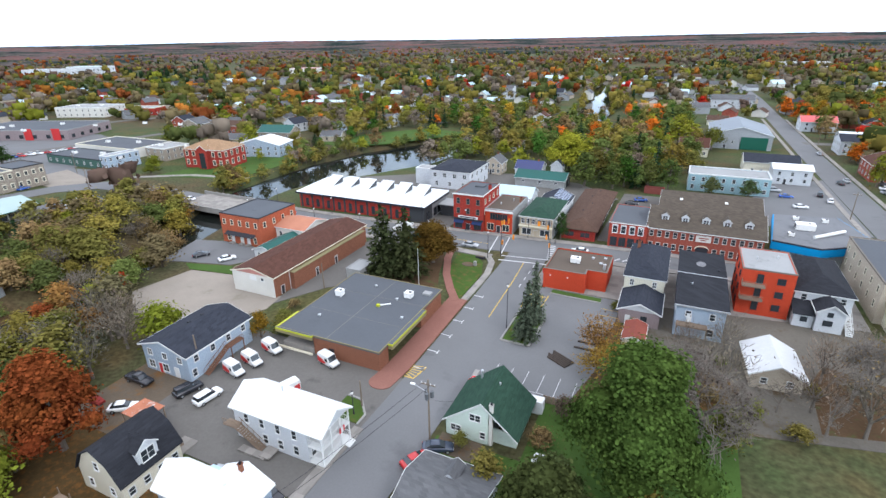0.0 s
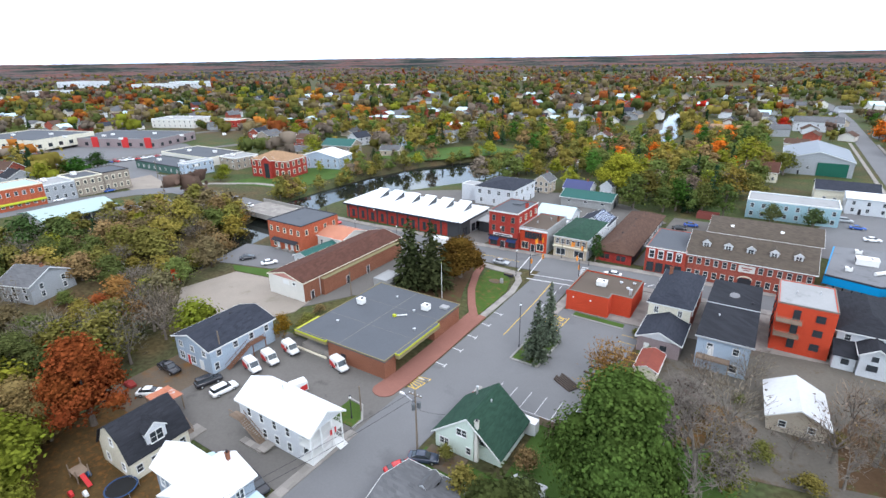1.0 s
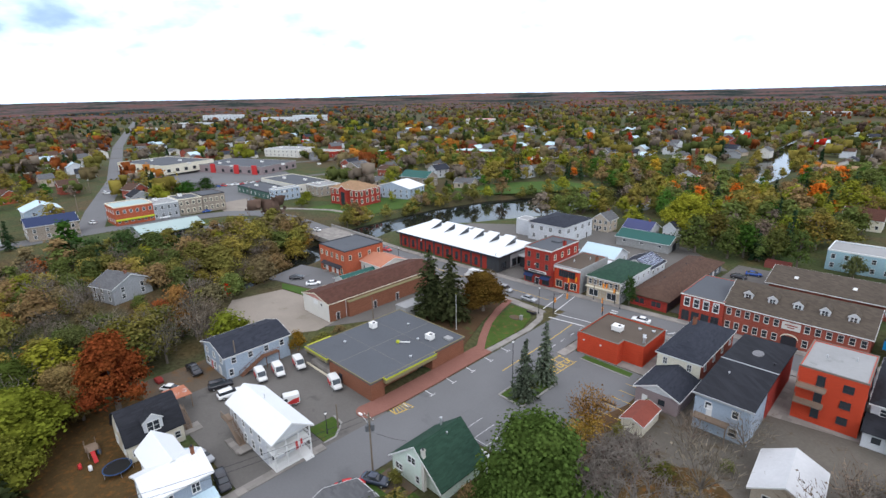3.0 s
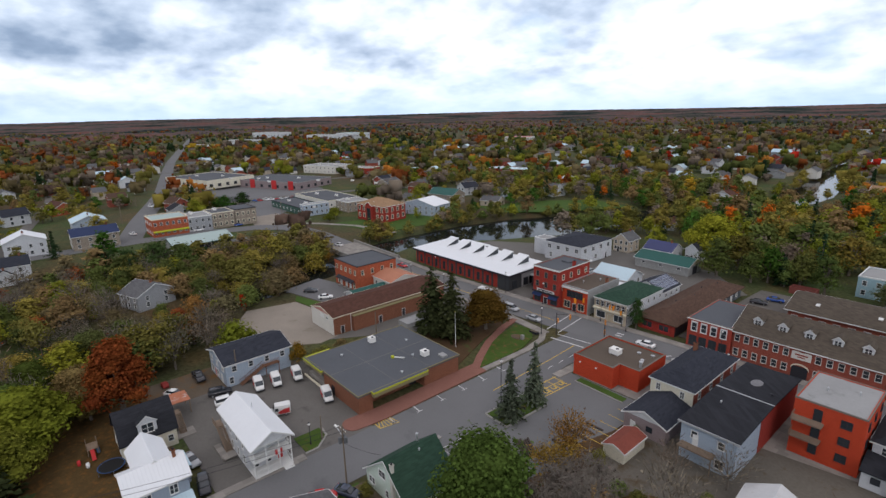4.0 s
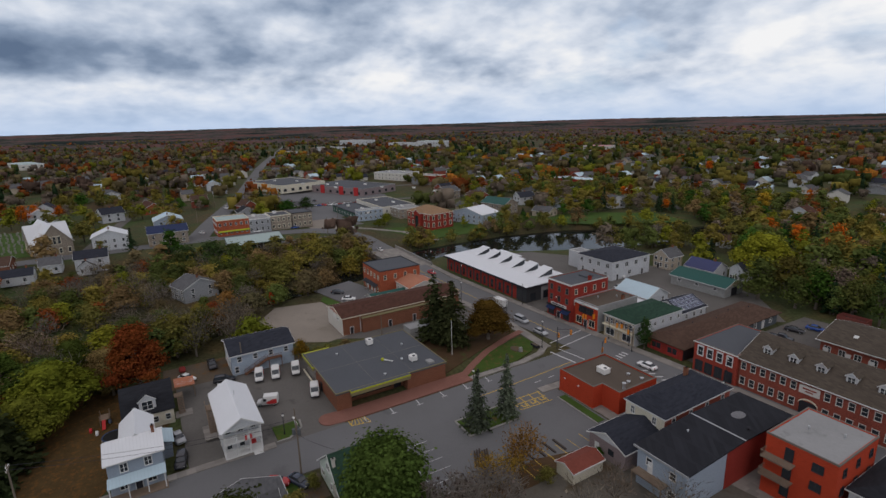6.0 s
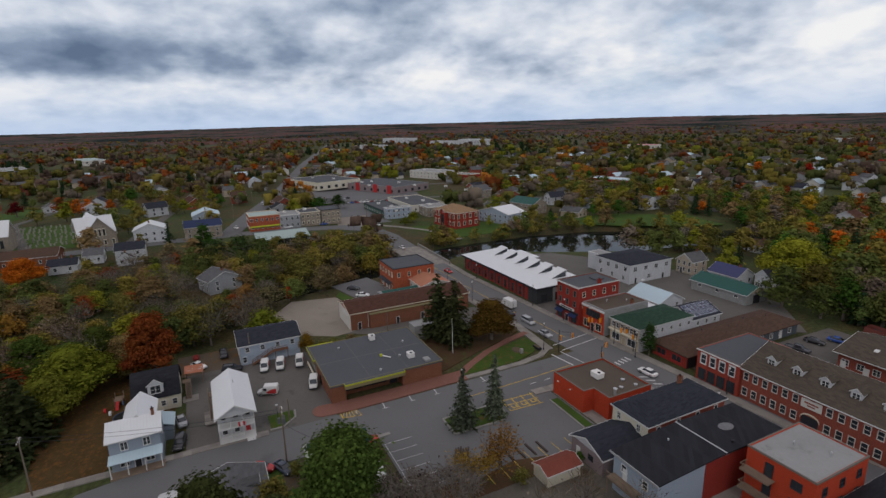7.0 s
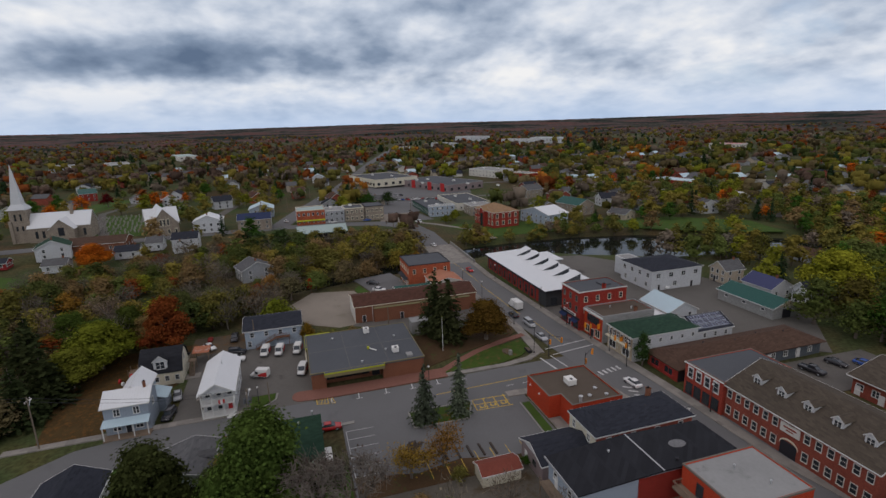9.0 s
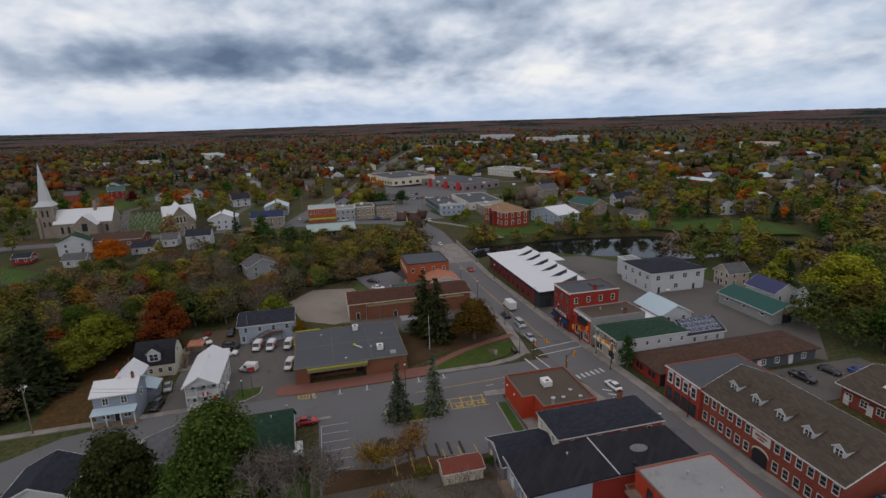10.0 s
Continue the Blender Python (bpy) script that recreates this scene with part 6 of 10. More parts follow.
cottage(-75, 208, 7, 8, 5, 2.6, "y", SIDE_T, GREY_SH, "tan two-storey house with grey roof", rows=(1.6, 4))
cottage(-62, 209, 11, 9, 3.4, 2.6, "x", SIDE_W, material("purple_roof", (0.055, 0.060, 0.125), 0.8, 0.1), "white house with purple-blue metal roof")
cottage(-48, 214, 5, 6, 4.6, 2.2, "y", SIDE_W, SLATE, "small white cottage by the yard")
cottage(-84, 258, 10, 8, 3, 2, "x", SIDE_W, BROWN_SH, "low white house with dark roof by the river")

# ---- trees ----
def leaf_faces(points, normals, size, rng, stretch=1.0):
    """Small folded leaf clumps: one bent quad at each point."""
    n = len(points)
    rnd = rng.normal(size=(n, 3))
    a = np.cross(normals, rnd)
    a /= np.linalg.norm(a, axis=1, keepdims=True) + 1e-9
    b = np.cross(normals, a)
    s = size * rng.uniform(0.6, 1.3, (n, 1))
    fold = normals * s * rng.uniform(-0.25, 0.35, (n, 1))
    v = np.stack([points - a * s, points - b * s * stretch * 0.75 + fold, points + a * s * rng.uniform(0.7, 1.1, (n, 1)), points + b * s * stretch * 0.75 + fold], 1).reshape(-1, 3)
    f = (np.arange(n)[:, None] * 4 + np.arange(4)[None, :])
    return v, f


def mesh_from(name, v, f, mat):
    me = bpy.data.meshes.new(name)
    me.from_pydata(v.tolist(), [], f.tolist())
    me.materials.append(mat)
    me.polygons.foreach_set("use_smooth", [True] * len(me.polygons))
    return me


def quad_ball(n):
    """A round lump of quads, six faces of n by n."""
    pts, faces, at = [], [], {}
    for axis in range(3):
        for sign in (-1, 1):
            grid = {}
            for i in range(n + 1):
                for j in range(n + 1):
                    q = [0, 0, 0]
                    q[axis], q[(axis + 1) % 3], q[(axis + 2) % 3] = sign, 2 * i / n - 1, 2 * j / n - 1
                    key = tuple(round(c, 4) for c in q)
                    if key not in at:
                        at[key] = len(pts)
                        pts.append(Vector(q).normalized())
                    grid[i, j] = at[key]
            for i in range(n):
                for j in range(n):
                    f = (grid[i, j], grid[i + 1, j], grid[i + 1, j + 1], grid[i, j + 1])
                    faces.append(f if sign > 0 else f[::-1])
    return np.array(pts), np.array(faces)


BALLS = {n: quad_ball(n) for n in (1, 2, 3)}


def lumps(centres, radii, rng, n=2, fill=0.8):
    """The dense inner foliage behind the leaves: one uneven lump for each lobe."""
    bv, bf = BALLS[n]
    v = [c + bv * r * fill * rng.uniform(0.78, 1.2, (len(bv), 1)) * np.array([1, 1, 0.85]) for c, r in zip(centres, radii)]
    return np.concatenate(v), np.concatenate([bf + k * len(bv) for k in range(len(v))])


def broad_crown(seed, leaves, size, lobes=9, tall=1.0, ragged=0.25, inner=2, lobe=1.0, fill=0.8):
    """A crown of uneven lobes about 10 m wide that reaches low, with gaps between."""
    rng = np.random.default_rng(seed)
    ang = rng.uniform(0, 2 * np.pi, lobes) * 0.35 + np.arange(lobes) * 2.4
    up_ = (np.arange(lobes) + rng.uniform(0, 1, lobes)) / lobes
    rad = rng.uniform(1.5, 3.2, lobes) * (1.12 - 0.85 * up_)
    c = np.stack([rad * np.cos(ang), rad * np.sin(ang), 2.9 + up_ * 7.0 * tall], 1)
    c[0] = (0, 0, 3.6 + 5.6 * tall)
    c[1] = (0.3, -0.3, 4.6)
    rr = rng.uniform(1.5, 2.4, lobes) * (1.1 - 0.25 * up_)
    rr[:2] = 2.0, 3.0
    rr[2:] *= lobe
    c[2:, :2] *= 1.0 + 0.25 * (1 - lobe)
    pick = rng.choice(lobes, leaves, p=rr ** 2 / (rr ** 2).sum())
    d = rng.normal(size=(leaves, 3))
    d /= np.linalg.norm(d, axis=1, keepdims=True)
    shell_ = rng.uniform(0.55, 1.0, (leaves, 1)) ** 0.5 * (1 + ragged * rng.normal(size=(leaves, 1)) * 0.5)
    p = c[pick] + d * rr[pick][:, None] * shell_ * np.array([1, 1, 0.85])
    nrm = p - np.array([0, 0, 4.4])
    nrm = nrm / np.linalg.norm(nrm, axis=1, keepdims=True) + d * 0.7 + rng.normal(size=p.shape) * 0.5 + np.array([0, 0, 0.3])
    nrm /= np.linalg.norm(nrm, axis=1, keepdims=True)
    keep = p[:, 2] > 0.7
    v, f = leaf_faces(p[keep], nrm[keep], size, rng)
    cv, cf = lumps(c, rr, rng, inner, fill)
    wood = Mesh().tube((0, 0, -0.3), (0.05, 0.02, 3.2), 0.32, 0.22, 7)
    for k in range(lobes):
        wood.tube((0.05, 0.02, 2.4 + 0.9 * rng.random()), tuple(c[k]), 0.15, 0.04, 5)
    return mesh_from("crown", np.concatenate([v, cv]), np.concatenate([f, cf + len(v)]), LEAF), wood.data("trunk", BARK)


def conifer_crown(seed, tiers, per, size, droop=0.35, shape=0.85):
    rng = np.random.default_rng(seed)
    pts, nor = [], []
    for t in range(tiers):
        s = (t + 0.5) / tiers
        z = 1.0 + 9.6 * s
        r = 2.4 * (1 - s) ** shape * rng.uniform(0.85, 1.15) + 0.12
        for a in rng.uniform(0, 2 * np.pi, max(4, int(9 * (1 - s) + 4))):
            rb = r * rng.uniform(0.7, 1.15)
            for k in range(max(2, int(per * (1 - s) + 2))):
                q = (k + rng.random()) / max(2, int(per * (1 - s) + 2))
                pts.append((rb * q * math.cos(a) + rng.normal() * 0.08, rb * q * math.sin(a) + rng.normal() * 0.08, z - droop * rb * q + rng.normal() * 0.1))
                nor.append((0.5 * math.cos(a) + rng.normal() * 0.3, 0.5 * math.sin(a) + rng.normal() * 0.3, 0.9))
    p, nrm = np.array(pts), np.array(nor)
    nrm /= np.linalg.norm(nrm, axis=1, keepdims=True)
    v, f = leaf_faces(p, nrm, size, rng, 0.8)
    return mesh_from("crown", v, f, LEAF), Mesh().tube((0, 0, -0.3), (0, 0, 10.6), 0.24, 0.03, 6).data("trunk", BARK)


def bare_tree(seed, depth=5, leaves=0):
    """A leafless tree of forking limbs, with the few leaves that are left."""
    rng = np.random.default_rng(seed)
    wood, tips = Mesh(), []

    def grow(p, way, length, r, left):
        q = p + way * length
        wood.tube(p, q, r, r * 0.62, 5 if r > 0.05 else 3)
        if left == 0:
            tips.append(q)
            return
        for _ in range(3 if left > 1 else 2):
            w = (way + Vector(rng.normal(size=3) * 0.46) + Vector((0, 0, 0.12))).normalized()
            grow(q, w, length * rng.uniform(0.62, 0.86), r * 0.66, left - 1)

    grow(Vector((0, 0, -0.2)), Vector((0.03, 0, 1)), 2.7, 0.27, depth)
    # fine twigs round every tip
    for q in tips:
        for _ in range(3):
            wood.tube(q - Vector(rng.normal(size=3) * 0.25), q + Vector(rng.normal(size=3) * 0.5) + Vector((0, 0, 0.25)), 0.028, 0.010, 3)
    p = np.array([tips[i % len(tips)] for i in range(max(leaves, 8))]) + rng.normal(size=(max(leaves, 8), 3)) * 0.45
    nrm = rng.normal(size=p.shape)
    nrm /= np.linalg.norm(nrm, axis=1, keepdims=True)
    v, f = leaf_faces(p, nrm, 0.13, rng)
    return mesh_from("crown", v, f, LEAF), wood.data("trunk", TWIG)


def twig_crown(seed, twigs, leaves, lobes=9):
    """A leafless crown: a haze of thin upward twigs, with a few leaves left."""
    rng = np.random.default_rng(seed)
    ang = np.arange(lobes) * 2.4 + rng.uniform(0, 0.8, lobes)
    c = np.stack([rng.uniform(0.8, 3.0, lobes) * np.cos(ang), rng.uniform(0.8, 3.0, lobes) * np.sin(ang), rng.uniform(4.5, 9.5, lobes)], 1)
    p = c[rng.integers(lobes, size=twigs)] + rng.normal(size=(twigs, 3)) * np.array([0.95, 0.95, 1.1])
    way = p - np.array([0, 0, 1.5])
    way = way / np.linalg.norm(way, axis=1, keepdims=True) + rng.normal(size=p.shape) * 0.35
    way *= rng.uniform(0.7, 1.7, (twigs, 1)) / np.linalg.norm(way, axis=1, keepdims=True)
    side = np.cross(way, rng.normal(size=p.shape))
    side *= rng.uniform(0.035, 0.075, (twigs, 1)) / (np.linalg.norm(side, axis=1, keepdims=True) + 1e-9)
    v = np.stack([p - side, p + side, p + way + side * 0.3, p + way - side * 0.3], 1).reshape(-1, 3)
    f = np.arange(twigs)[:, None] * 4 + np.arange(4)[None, :]
    q = c[rng.integers(lobes, size=leaves)] + rng.normal(size=(leaves, 3)) * 1.3
    nrm = rng.normal(size=q.shape)
    nrm /= np.linalg.norm(nrm, axis=1, keepdims=True)
    lv, lf = leaf_faces(q, nrm, 0.24, rng)
    wood = Mesh().tube((0, 0, -0.3), (0.05, 0.02, 3.6), 0.26, 0.18, 6)
    for k in range(lobes):
        wood.tube((0.05, 0.02, 2.6 + 1.0 * rng.random()), tuple(c[k]), 0.13, 0.05, 4)
    return mesh_from("crown", np.concatenate([v, lv]), np.concatenate([f, lf + len(v)]), LEAF), wood.data("trunk", TWIG)


NEAR_TREES = [broad_crown(11 + k, (26000, 9500, 9500)[k], (0.12, 0.18, 0.18)[k], (44, 34, 34)[k], (1.25, 1.1, 0.9)[k], 0.35, 2, 0.62, 0.66) for k in range(3)]
MID_TREES = [broad_crown(31 + k, 1250, 0.31, 18 + k % 3, (1.0, 1.25, 0.8, 1.05, 0.9)[k], 0.75, 1, 0.72, 0.5) for k in range(5)]
LOW_TREES = [broad_crown(61 + k, 340, 0.50, 9, (1.0, 1.2, 0.85)[k], 0.6, 1, 0.85, 0.6) for k in range(3)]
TWIGGY = [twig_crown(71 + k, 420, 90) for k in range(3)]
LEAFY_TWIG = twig_crown(77, 700, 900)
SPRUCES = [conifer_crown(81 + k, 30, 11, 0.30, 0.4) for k in range(2)]
FULL_SPRUCE = [conifer_crown(85 + k, 34, 12, 0.30, 0.3, 0.6) for k in range(2)]
MID_SPRUCE = [conifer_crown(91 + k, 13, 4, 0.5, 0.35) for k in range(2)]
BARE = [bare_tree(101, 6, 900), bare_tree(102, 6, 500), bare_tree(103, 4, 260), bare_tree(104, 4, 160), bare_tree(105, 5, 2400)]
GREEN, LIME, OLIVE, GOLD = (0.046, 0.098, 0.016), (0.175, 0.182, 0.020), (0.134, 0.122, 0.030), (0.32, 0.20, 0.02)
FIRE, SCARLET, RUST, TAN, SMOKE, PINE = (0.50, 0.13, 0.014), (0.46, 0.035, 0.018), (0.20, 0.060, 0.018), (0.190, 0.128, 0.056), (0.172, 0.138, 0.104), (0.026, 0.046, 0.020)
WORDS = {GREEN: "green", LIME: "yellow-green", OLIVE: "dull olive", GOLD: "golden yellow", FIRE: "bright orange", SCARLET: "scarlet red", RUST: "rust-red", TAN: "tan brown", SMOKE: "grey-brown half-bare", PINE: "dark green"}
tree_rng = random.Random(5)


def plant(pair, x, y, height, width, colour, name="tree", label="", group="", z=None):
    """One tree of the given height and crown width; its leaves take the colour, a little varied."""
    natural = 12.4 if name != "spruce_tree" else 10.8
    ob = thing(name, label or WORDS[colour] + (" spruce with drooping branches" if name == "spruce_tree" else " autumn tree with a full crown"), "bush" if name == "bush" else "tree", group=group)
    zz = float(ground_height(np.array(x), np.array(y))) if z is None else z
    wide = width / (9.0 if name != "spruce_tree" else 4.8)
    ob.matrix_basis = pose(x, y, zz, 0, 0, tree_rng.uniform(0, 360)) @ Matrix.Diagonal((wide, wide, height / natural, 1))
    part("trunk", pair[1], None, ob)
    k = tree_rng.uniform(0.8, 1.2)
    crown = part("crown", pair[0], None, ob)
    crown.color = (colour[0] * k * tree_rng.uniform(0.88, 1.12), colour[1] * k, colour[2] * k, 1)
    return ob


# tall trees along the river and before the low market
for x, y, h, w, col, label in ((-156, 97, 12, 14, (0.20, 0.18, 0.036), "tall yellow-olive willow on the river bank"), (-167, 95, 11, 12, (0.17, 0.16, 0.034), "tall yellow-olive willow on the river bank"), (-143, 107, 12, 12, (0.19, 0.165, 0.03), "tall yellow-olive willow on the river bank"),
                               (-150, 111, 10, 11, (0.20, 0.17, 0.035), "tall yellow-olive willow on the river bank"), (-147, 99, 9, 11, (0.19, 0.14, 0.06), "tan half-bare willow on the river bank"), (-180, 60, 14, 16, (0.070, 0.105, 0.032), "broad green tree before the low store"),
                               (-174, 69, 12, 13, (0.075, 0.105, 0.030), "broad green tree before the low store"), (-186, 51, 12, 12, (0.050, 0.075, 0.026), "dark green tree at the wood's edge"), (-192, 44, 11, 12, (0.055, 0.080, 0.028), "dark green tree at the wood's edge")):
    plant(MID_TREES[int(h + w) % 5], x, y, h, w, col, "tree", label)
plant(MID_TREES[1], -115.6, 69.6, 5.4, 2.8, (0.50, 0.05, 0.015), "bush", "narrow flame-red shrub beside the gravel lot")
# bare trees and shrubs round the garage in the yard
for x, y, h, k in ((11.5, 82.5, 11.0, 0), (24.8, 84.0, 10.0, 1), (27.5, 93.0, 9.0, 2), (13.0, 97.5, 8.0, 1), (31.0, 80.5, 11.0, 0), (6.5, 92.5, 7.5, 2), (35.5, 101.0, 9.0, 1)):
    plant(TWIGGY[k], x, y, h, h * 0.95, SMOKE, "bare_tree", "bare grey twiggy tree in the leaf-strewn yard", z=0)
for x, y, h, w, col, label in ((12.4, 92.0, 2.2, 3.2, (0.10, 0.11, 0.03), "low green shrub beside the garage"), (25.6, 88.5, 2.6, 3.6, (0.13, 0.11, 0.035), "low olive shrub beside the garage"), (20.0, 99.5, 2.0, 3.4, (0.15, 0.10, 0.04), "low brown shrub in the yard"), (2.4, 84.5, 2.4, 4.0, (0.10, 0.115, 0.03), "low green shrub at the yard edge")):
    plant(MID_TREES[int(w) % 5], x, y, h, w, col, "bush", label, z=0)
# landmark trees of the centre
plant(NEAR_TREES[0], 0.5, 58.0, 21.5, 20.5, (0.066, 0.104, 0.022), "maple_tree", "large dense green maple tree behind the houses", z=0)
plant(NEAR_TREES[2], -7.5, 41.5, 18.5, 15, (0.058, 0.064, 0.020), "tree", "large olive-green tree beside the grey house", z=0)
plant(BARE[0], 8.6, 67.6, 21.5, 15, (0.12, 0.10, 0.085), "bare_tree", "nearly leafless grey tree beside the green maple", z=0)
plant(BARE[1], 30.0, 86.5, 15.0, 14, TAN, "bare_tree", "bare grey branching tree by the garage", z=0)
plant(LEAFY_TWIG, -8.0, 86.5, 8.5, 8, (0.20, 0.115, 0.03), "bare_tree", "thin brown half-bare tree by the parking lot", z=0)
plant(LEAFY_TWIG, -6.8, 80.5, 7.5, 8, (0.22, 0.15, 0.03), "bare_tree", "small thin yellow-leaved tree by the lot", z=0)
plant(NEAR_TREES[1], -75.6, 31.4, 17.5, 16, RUST, "maple_tree", "large rust-red maple behind the small cream house", z=0)
plant(FULL_SPRUCE[0], -62.2, 101.0, 19.0, 11.0, (0.040, 0.050, 0.020), "spruce_tree", "tall dark spruce on the park lawn", z=0)
plant(FULL_SPRUCE[1], -57.4, 103.4, 18.2, 10.5, (0.040, 0.050, 0.020), "spruce_tree", "tall dark spruce on the park lawn", z=0)
plant(NEAR_TREES[2], -54.8, 113.2, 14.0, 16.5, (0.105, 0.060, 0.013), "maple_tree", "rounded bronze-brown maple in the park", z=0)
plant(SPRUCES[0], -21.9, 87.0, 12.9, 6.0, (0.090, 0.100, 0.066), "spruce_tree", "slim blue-green spruce on the grass island", z=0)
plant(SPRUCES[1], -22.4, 94.3, 14.0, 5.4, (0.090, 0.100, 0.066), "spruce_tree", "slim blue-green spruce on the grass island", z=0)
plant(MID_TREES[1], -27.6, 142.6, 8.6, 5.6, (0.030, 0.056, 0.016), "tree", "narrow green evergreen beside the cream store", z=0)
plant(MID_TREES[0], -70.6, 66.6, 6.8, 5.4, (0.20, 0.12, 0.016), "tree", "small orange-yellow tree behind the vans", z=0)
plant(MID_TREES[3], -67.5, 69.8, 4.2, 6.2, OLIVE, "bush", "wide olive bush beside the post office", z=0)
plant(MID_TREES[2], -70.5, 73.5, 3.6, 5.0, OLIVE, "bush", "wide olive bush beside the post office", z=0)
plant(MID_TREES[2], -72.5, 79.0, 2.8, 4.0, TAN, "bush", "low brown hedge bush along the alley", z=0)
plant(NEAR_TREES[2], -43.0, 226.0, 20.5, 25, (0.21, 0.215, 0.02), "willow_tree", "huge yellow-green willow behind the stores")
plant(MID_TREES[3], -30.0, 216.0, 14.0, 17, (0.12, 0.10, 0.025), "tree", "broad olive-brown tree behind the stores")
plant(MID_TREES[0], -22.4, 55.0, 3.6, 3.2, OLIVE, "bush", "rounded olive bush by the house wall", z=0)
plant(MID_TREES[1], -17.0, 50.5, 5.0, 6.5, OLIVE, "bush", "large olive garden shrub by the house", z=0)
plant(MID_TREES[2], -12.0, 60.0, 4.0, 5.0, TAN, "bush", "brown garden shrub under the trees", z=0)
plant(MID_TREES[4], -10.0, 67.5, 4.6, 5.2, (0.10, 0.07, 0.05), "bush", "dull purple-brown shrub by the fence", z=0)
plant(NEAR_TREES[1], -8.0, 50.0, 9.0, 9.0, (0.07, 0.085, 0.03), "tree", "spreading olive-green garden tree", z=0)
plant(MID_TREES[0], 3.0, 52.0, 7.0, 7.5, (0.16, 0.13, 0.03), "tree", "small yellowing tree in the back garden", z=0)
plant(MID_TREES[0], 12.0, 70.0, 8.0, 8.0, OLIVE, "tree", "small olive tree in the back garden", z=0)
plant(MID_TREES[2], 22.0, 76.0, 3.5, 5.0, OLIVE, "tree", "small green tree in the back garden", z=0)
plant(MID_TREES[2], -3.6, 100.2, 2.2, 2.6, GREEN, "bush", "small green shrub by the shed", z=0)
for x, y, h, w, col, label in ((-84.0, 25.0, 11.0, 13.0, (0.17, 0.13, 0.05), "broad tan-yellow tree behind the yard"), (-77.5, 26.0, 8.5, 9.0, (0.15, 0.11, 0.04), "thin tan-leaved tree behind the yard"), (-72.5, 16.0, 15.0, 21.0, (0.120, 0.140, 0.016), "broad lime-green maple behind the yard"), (-63.5, 12.5, 12.0, 15.0, (0.115, 0.125, 0.018), "yellowing green maple behind the yard"), (-92.0, 18.0, 12.0, 13.0, (0.075, 0.10, 0.02), "broad green tree behind the yard"), (-100.0, 30.0, 11.0, 12.0, (0.085, 0.095, 0.03), "broad dull green tree behind the yard"), (-81.0, 14.0, 13.0, 15.0, (0.06, 0.09, 0.02), "broad green tree beside the yard"), (-88.0, 5.0, 12.0, 14.0, (0.06, 0.095, 0.018), "broad dark green tree by the woodland")):
    plant(NEAR_TREES[1 + int(w) % 2], x, y, h, w, col, "tree", label, z=0)
for x, y, h, w in ((-57.0, 10.0, 14.0, 12.0), (-63.0, 4.0, 16.0, 12.0), (-49.0, 8.0, 13.0, 11.0), (-52.0, 1.0, 15.0, 12.0), (-72.0, 2.0, 16.0, 13.0), (-45.0, 3.0, 12.0, 10.0)):
    plant(SPRUCES[int(x) % 2], x, y, h, w, (0.034, 0.046, 0.018), "spruce_tree", "large dark spruce by the street bend", z=0)
for x, y, h, w, col in ((-3.5, 88.0, 3.0, 4.0, OLIVE), (1.5, 80.0, 3.5, 5.0, TAN), (6.0, 84.0, 3.0, 4.5, OLIVE), (10.5, 80.5, 4.0, 5.0, TAN), (16.0, 79.0, 3.6, 5.0, OLIVE), (-7.5, 106.0, 1.6, 3.0, OLIVE)):
    plant(MID_TREES[int(h) % 5], x, y, h, w, col, "bush", WORDS.get(col, "yellow-brown") + " autumn shrub at the yard edge", z=0)
for x, y, h in ((13.0, 76.0, 10.0), (20.0, 82.0, 8.0), (26.0, 79.0, 9.0), (34.0, 92.0, 8.0)):
    plant(BARE[2 + int(x) % 2], x, y, h, h * 0.9, SMOKE, "bare_tree", "bare grey twiggy tree in the dirt yard", z=0)
plant(NEAR_TREES[2], -184.0, -18.5, 14.0, 18, FIRE, "maple_tree", "brilliant orange maple by the church lane")
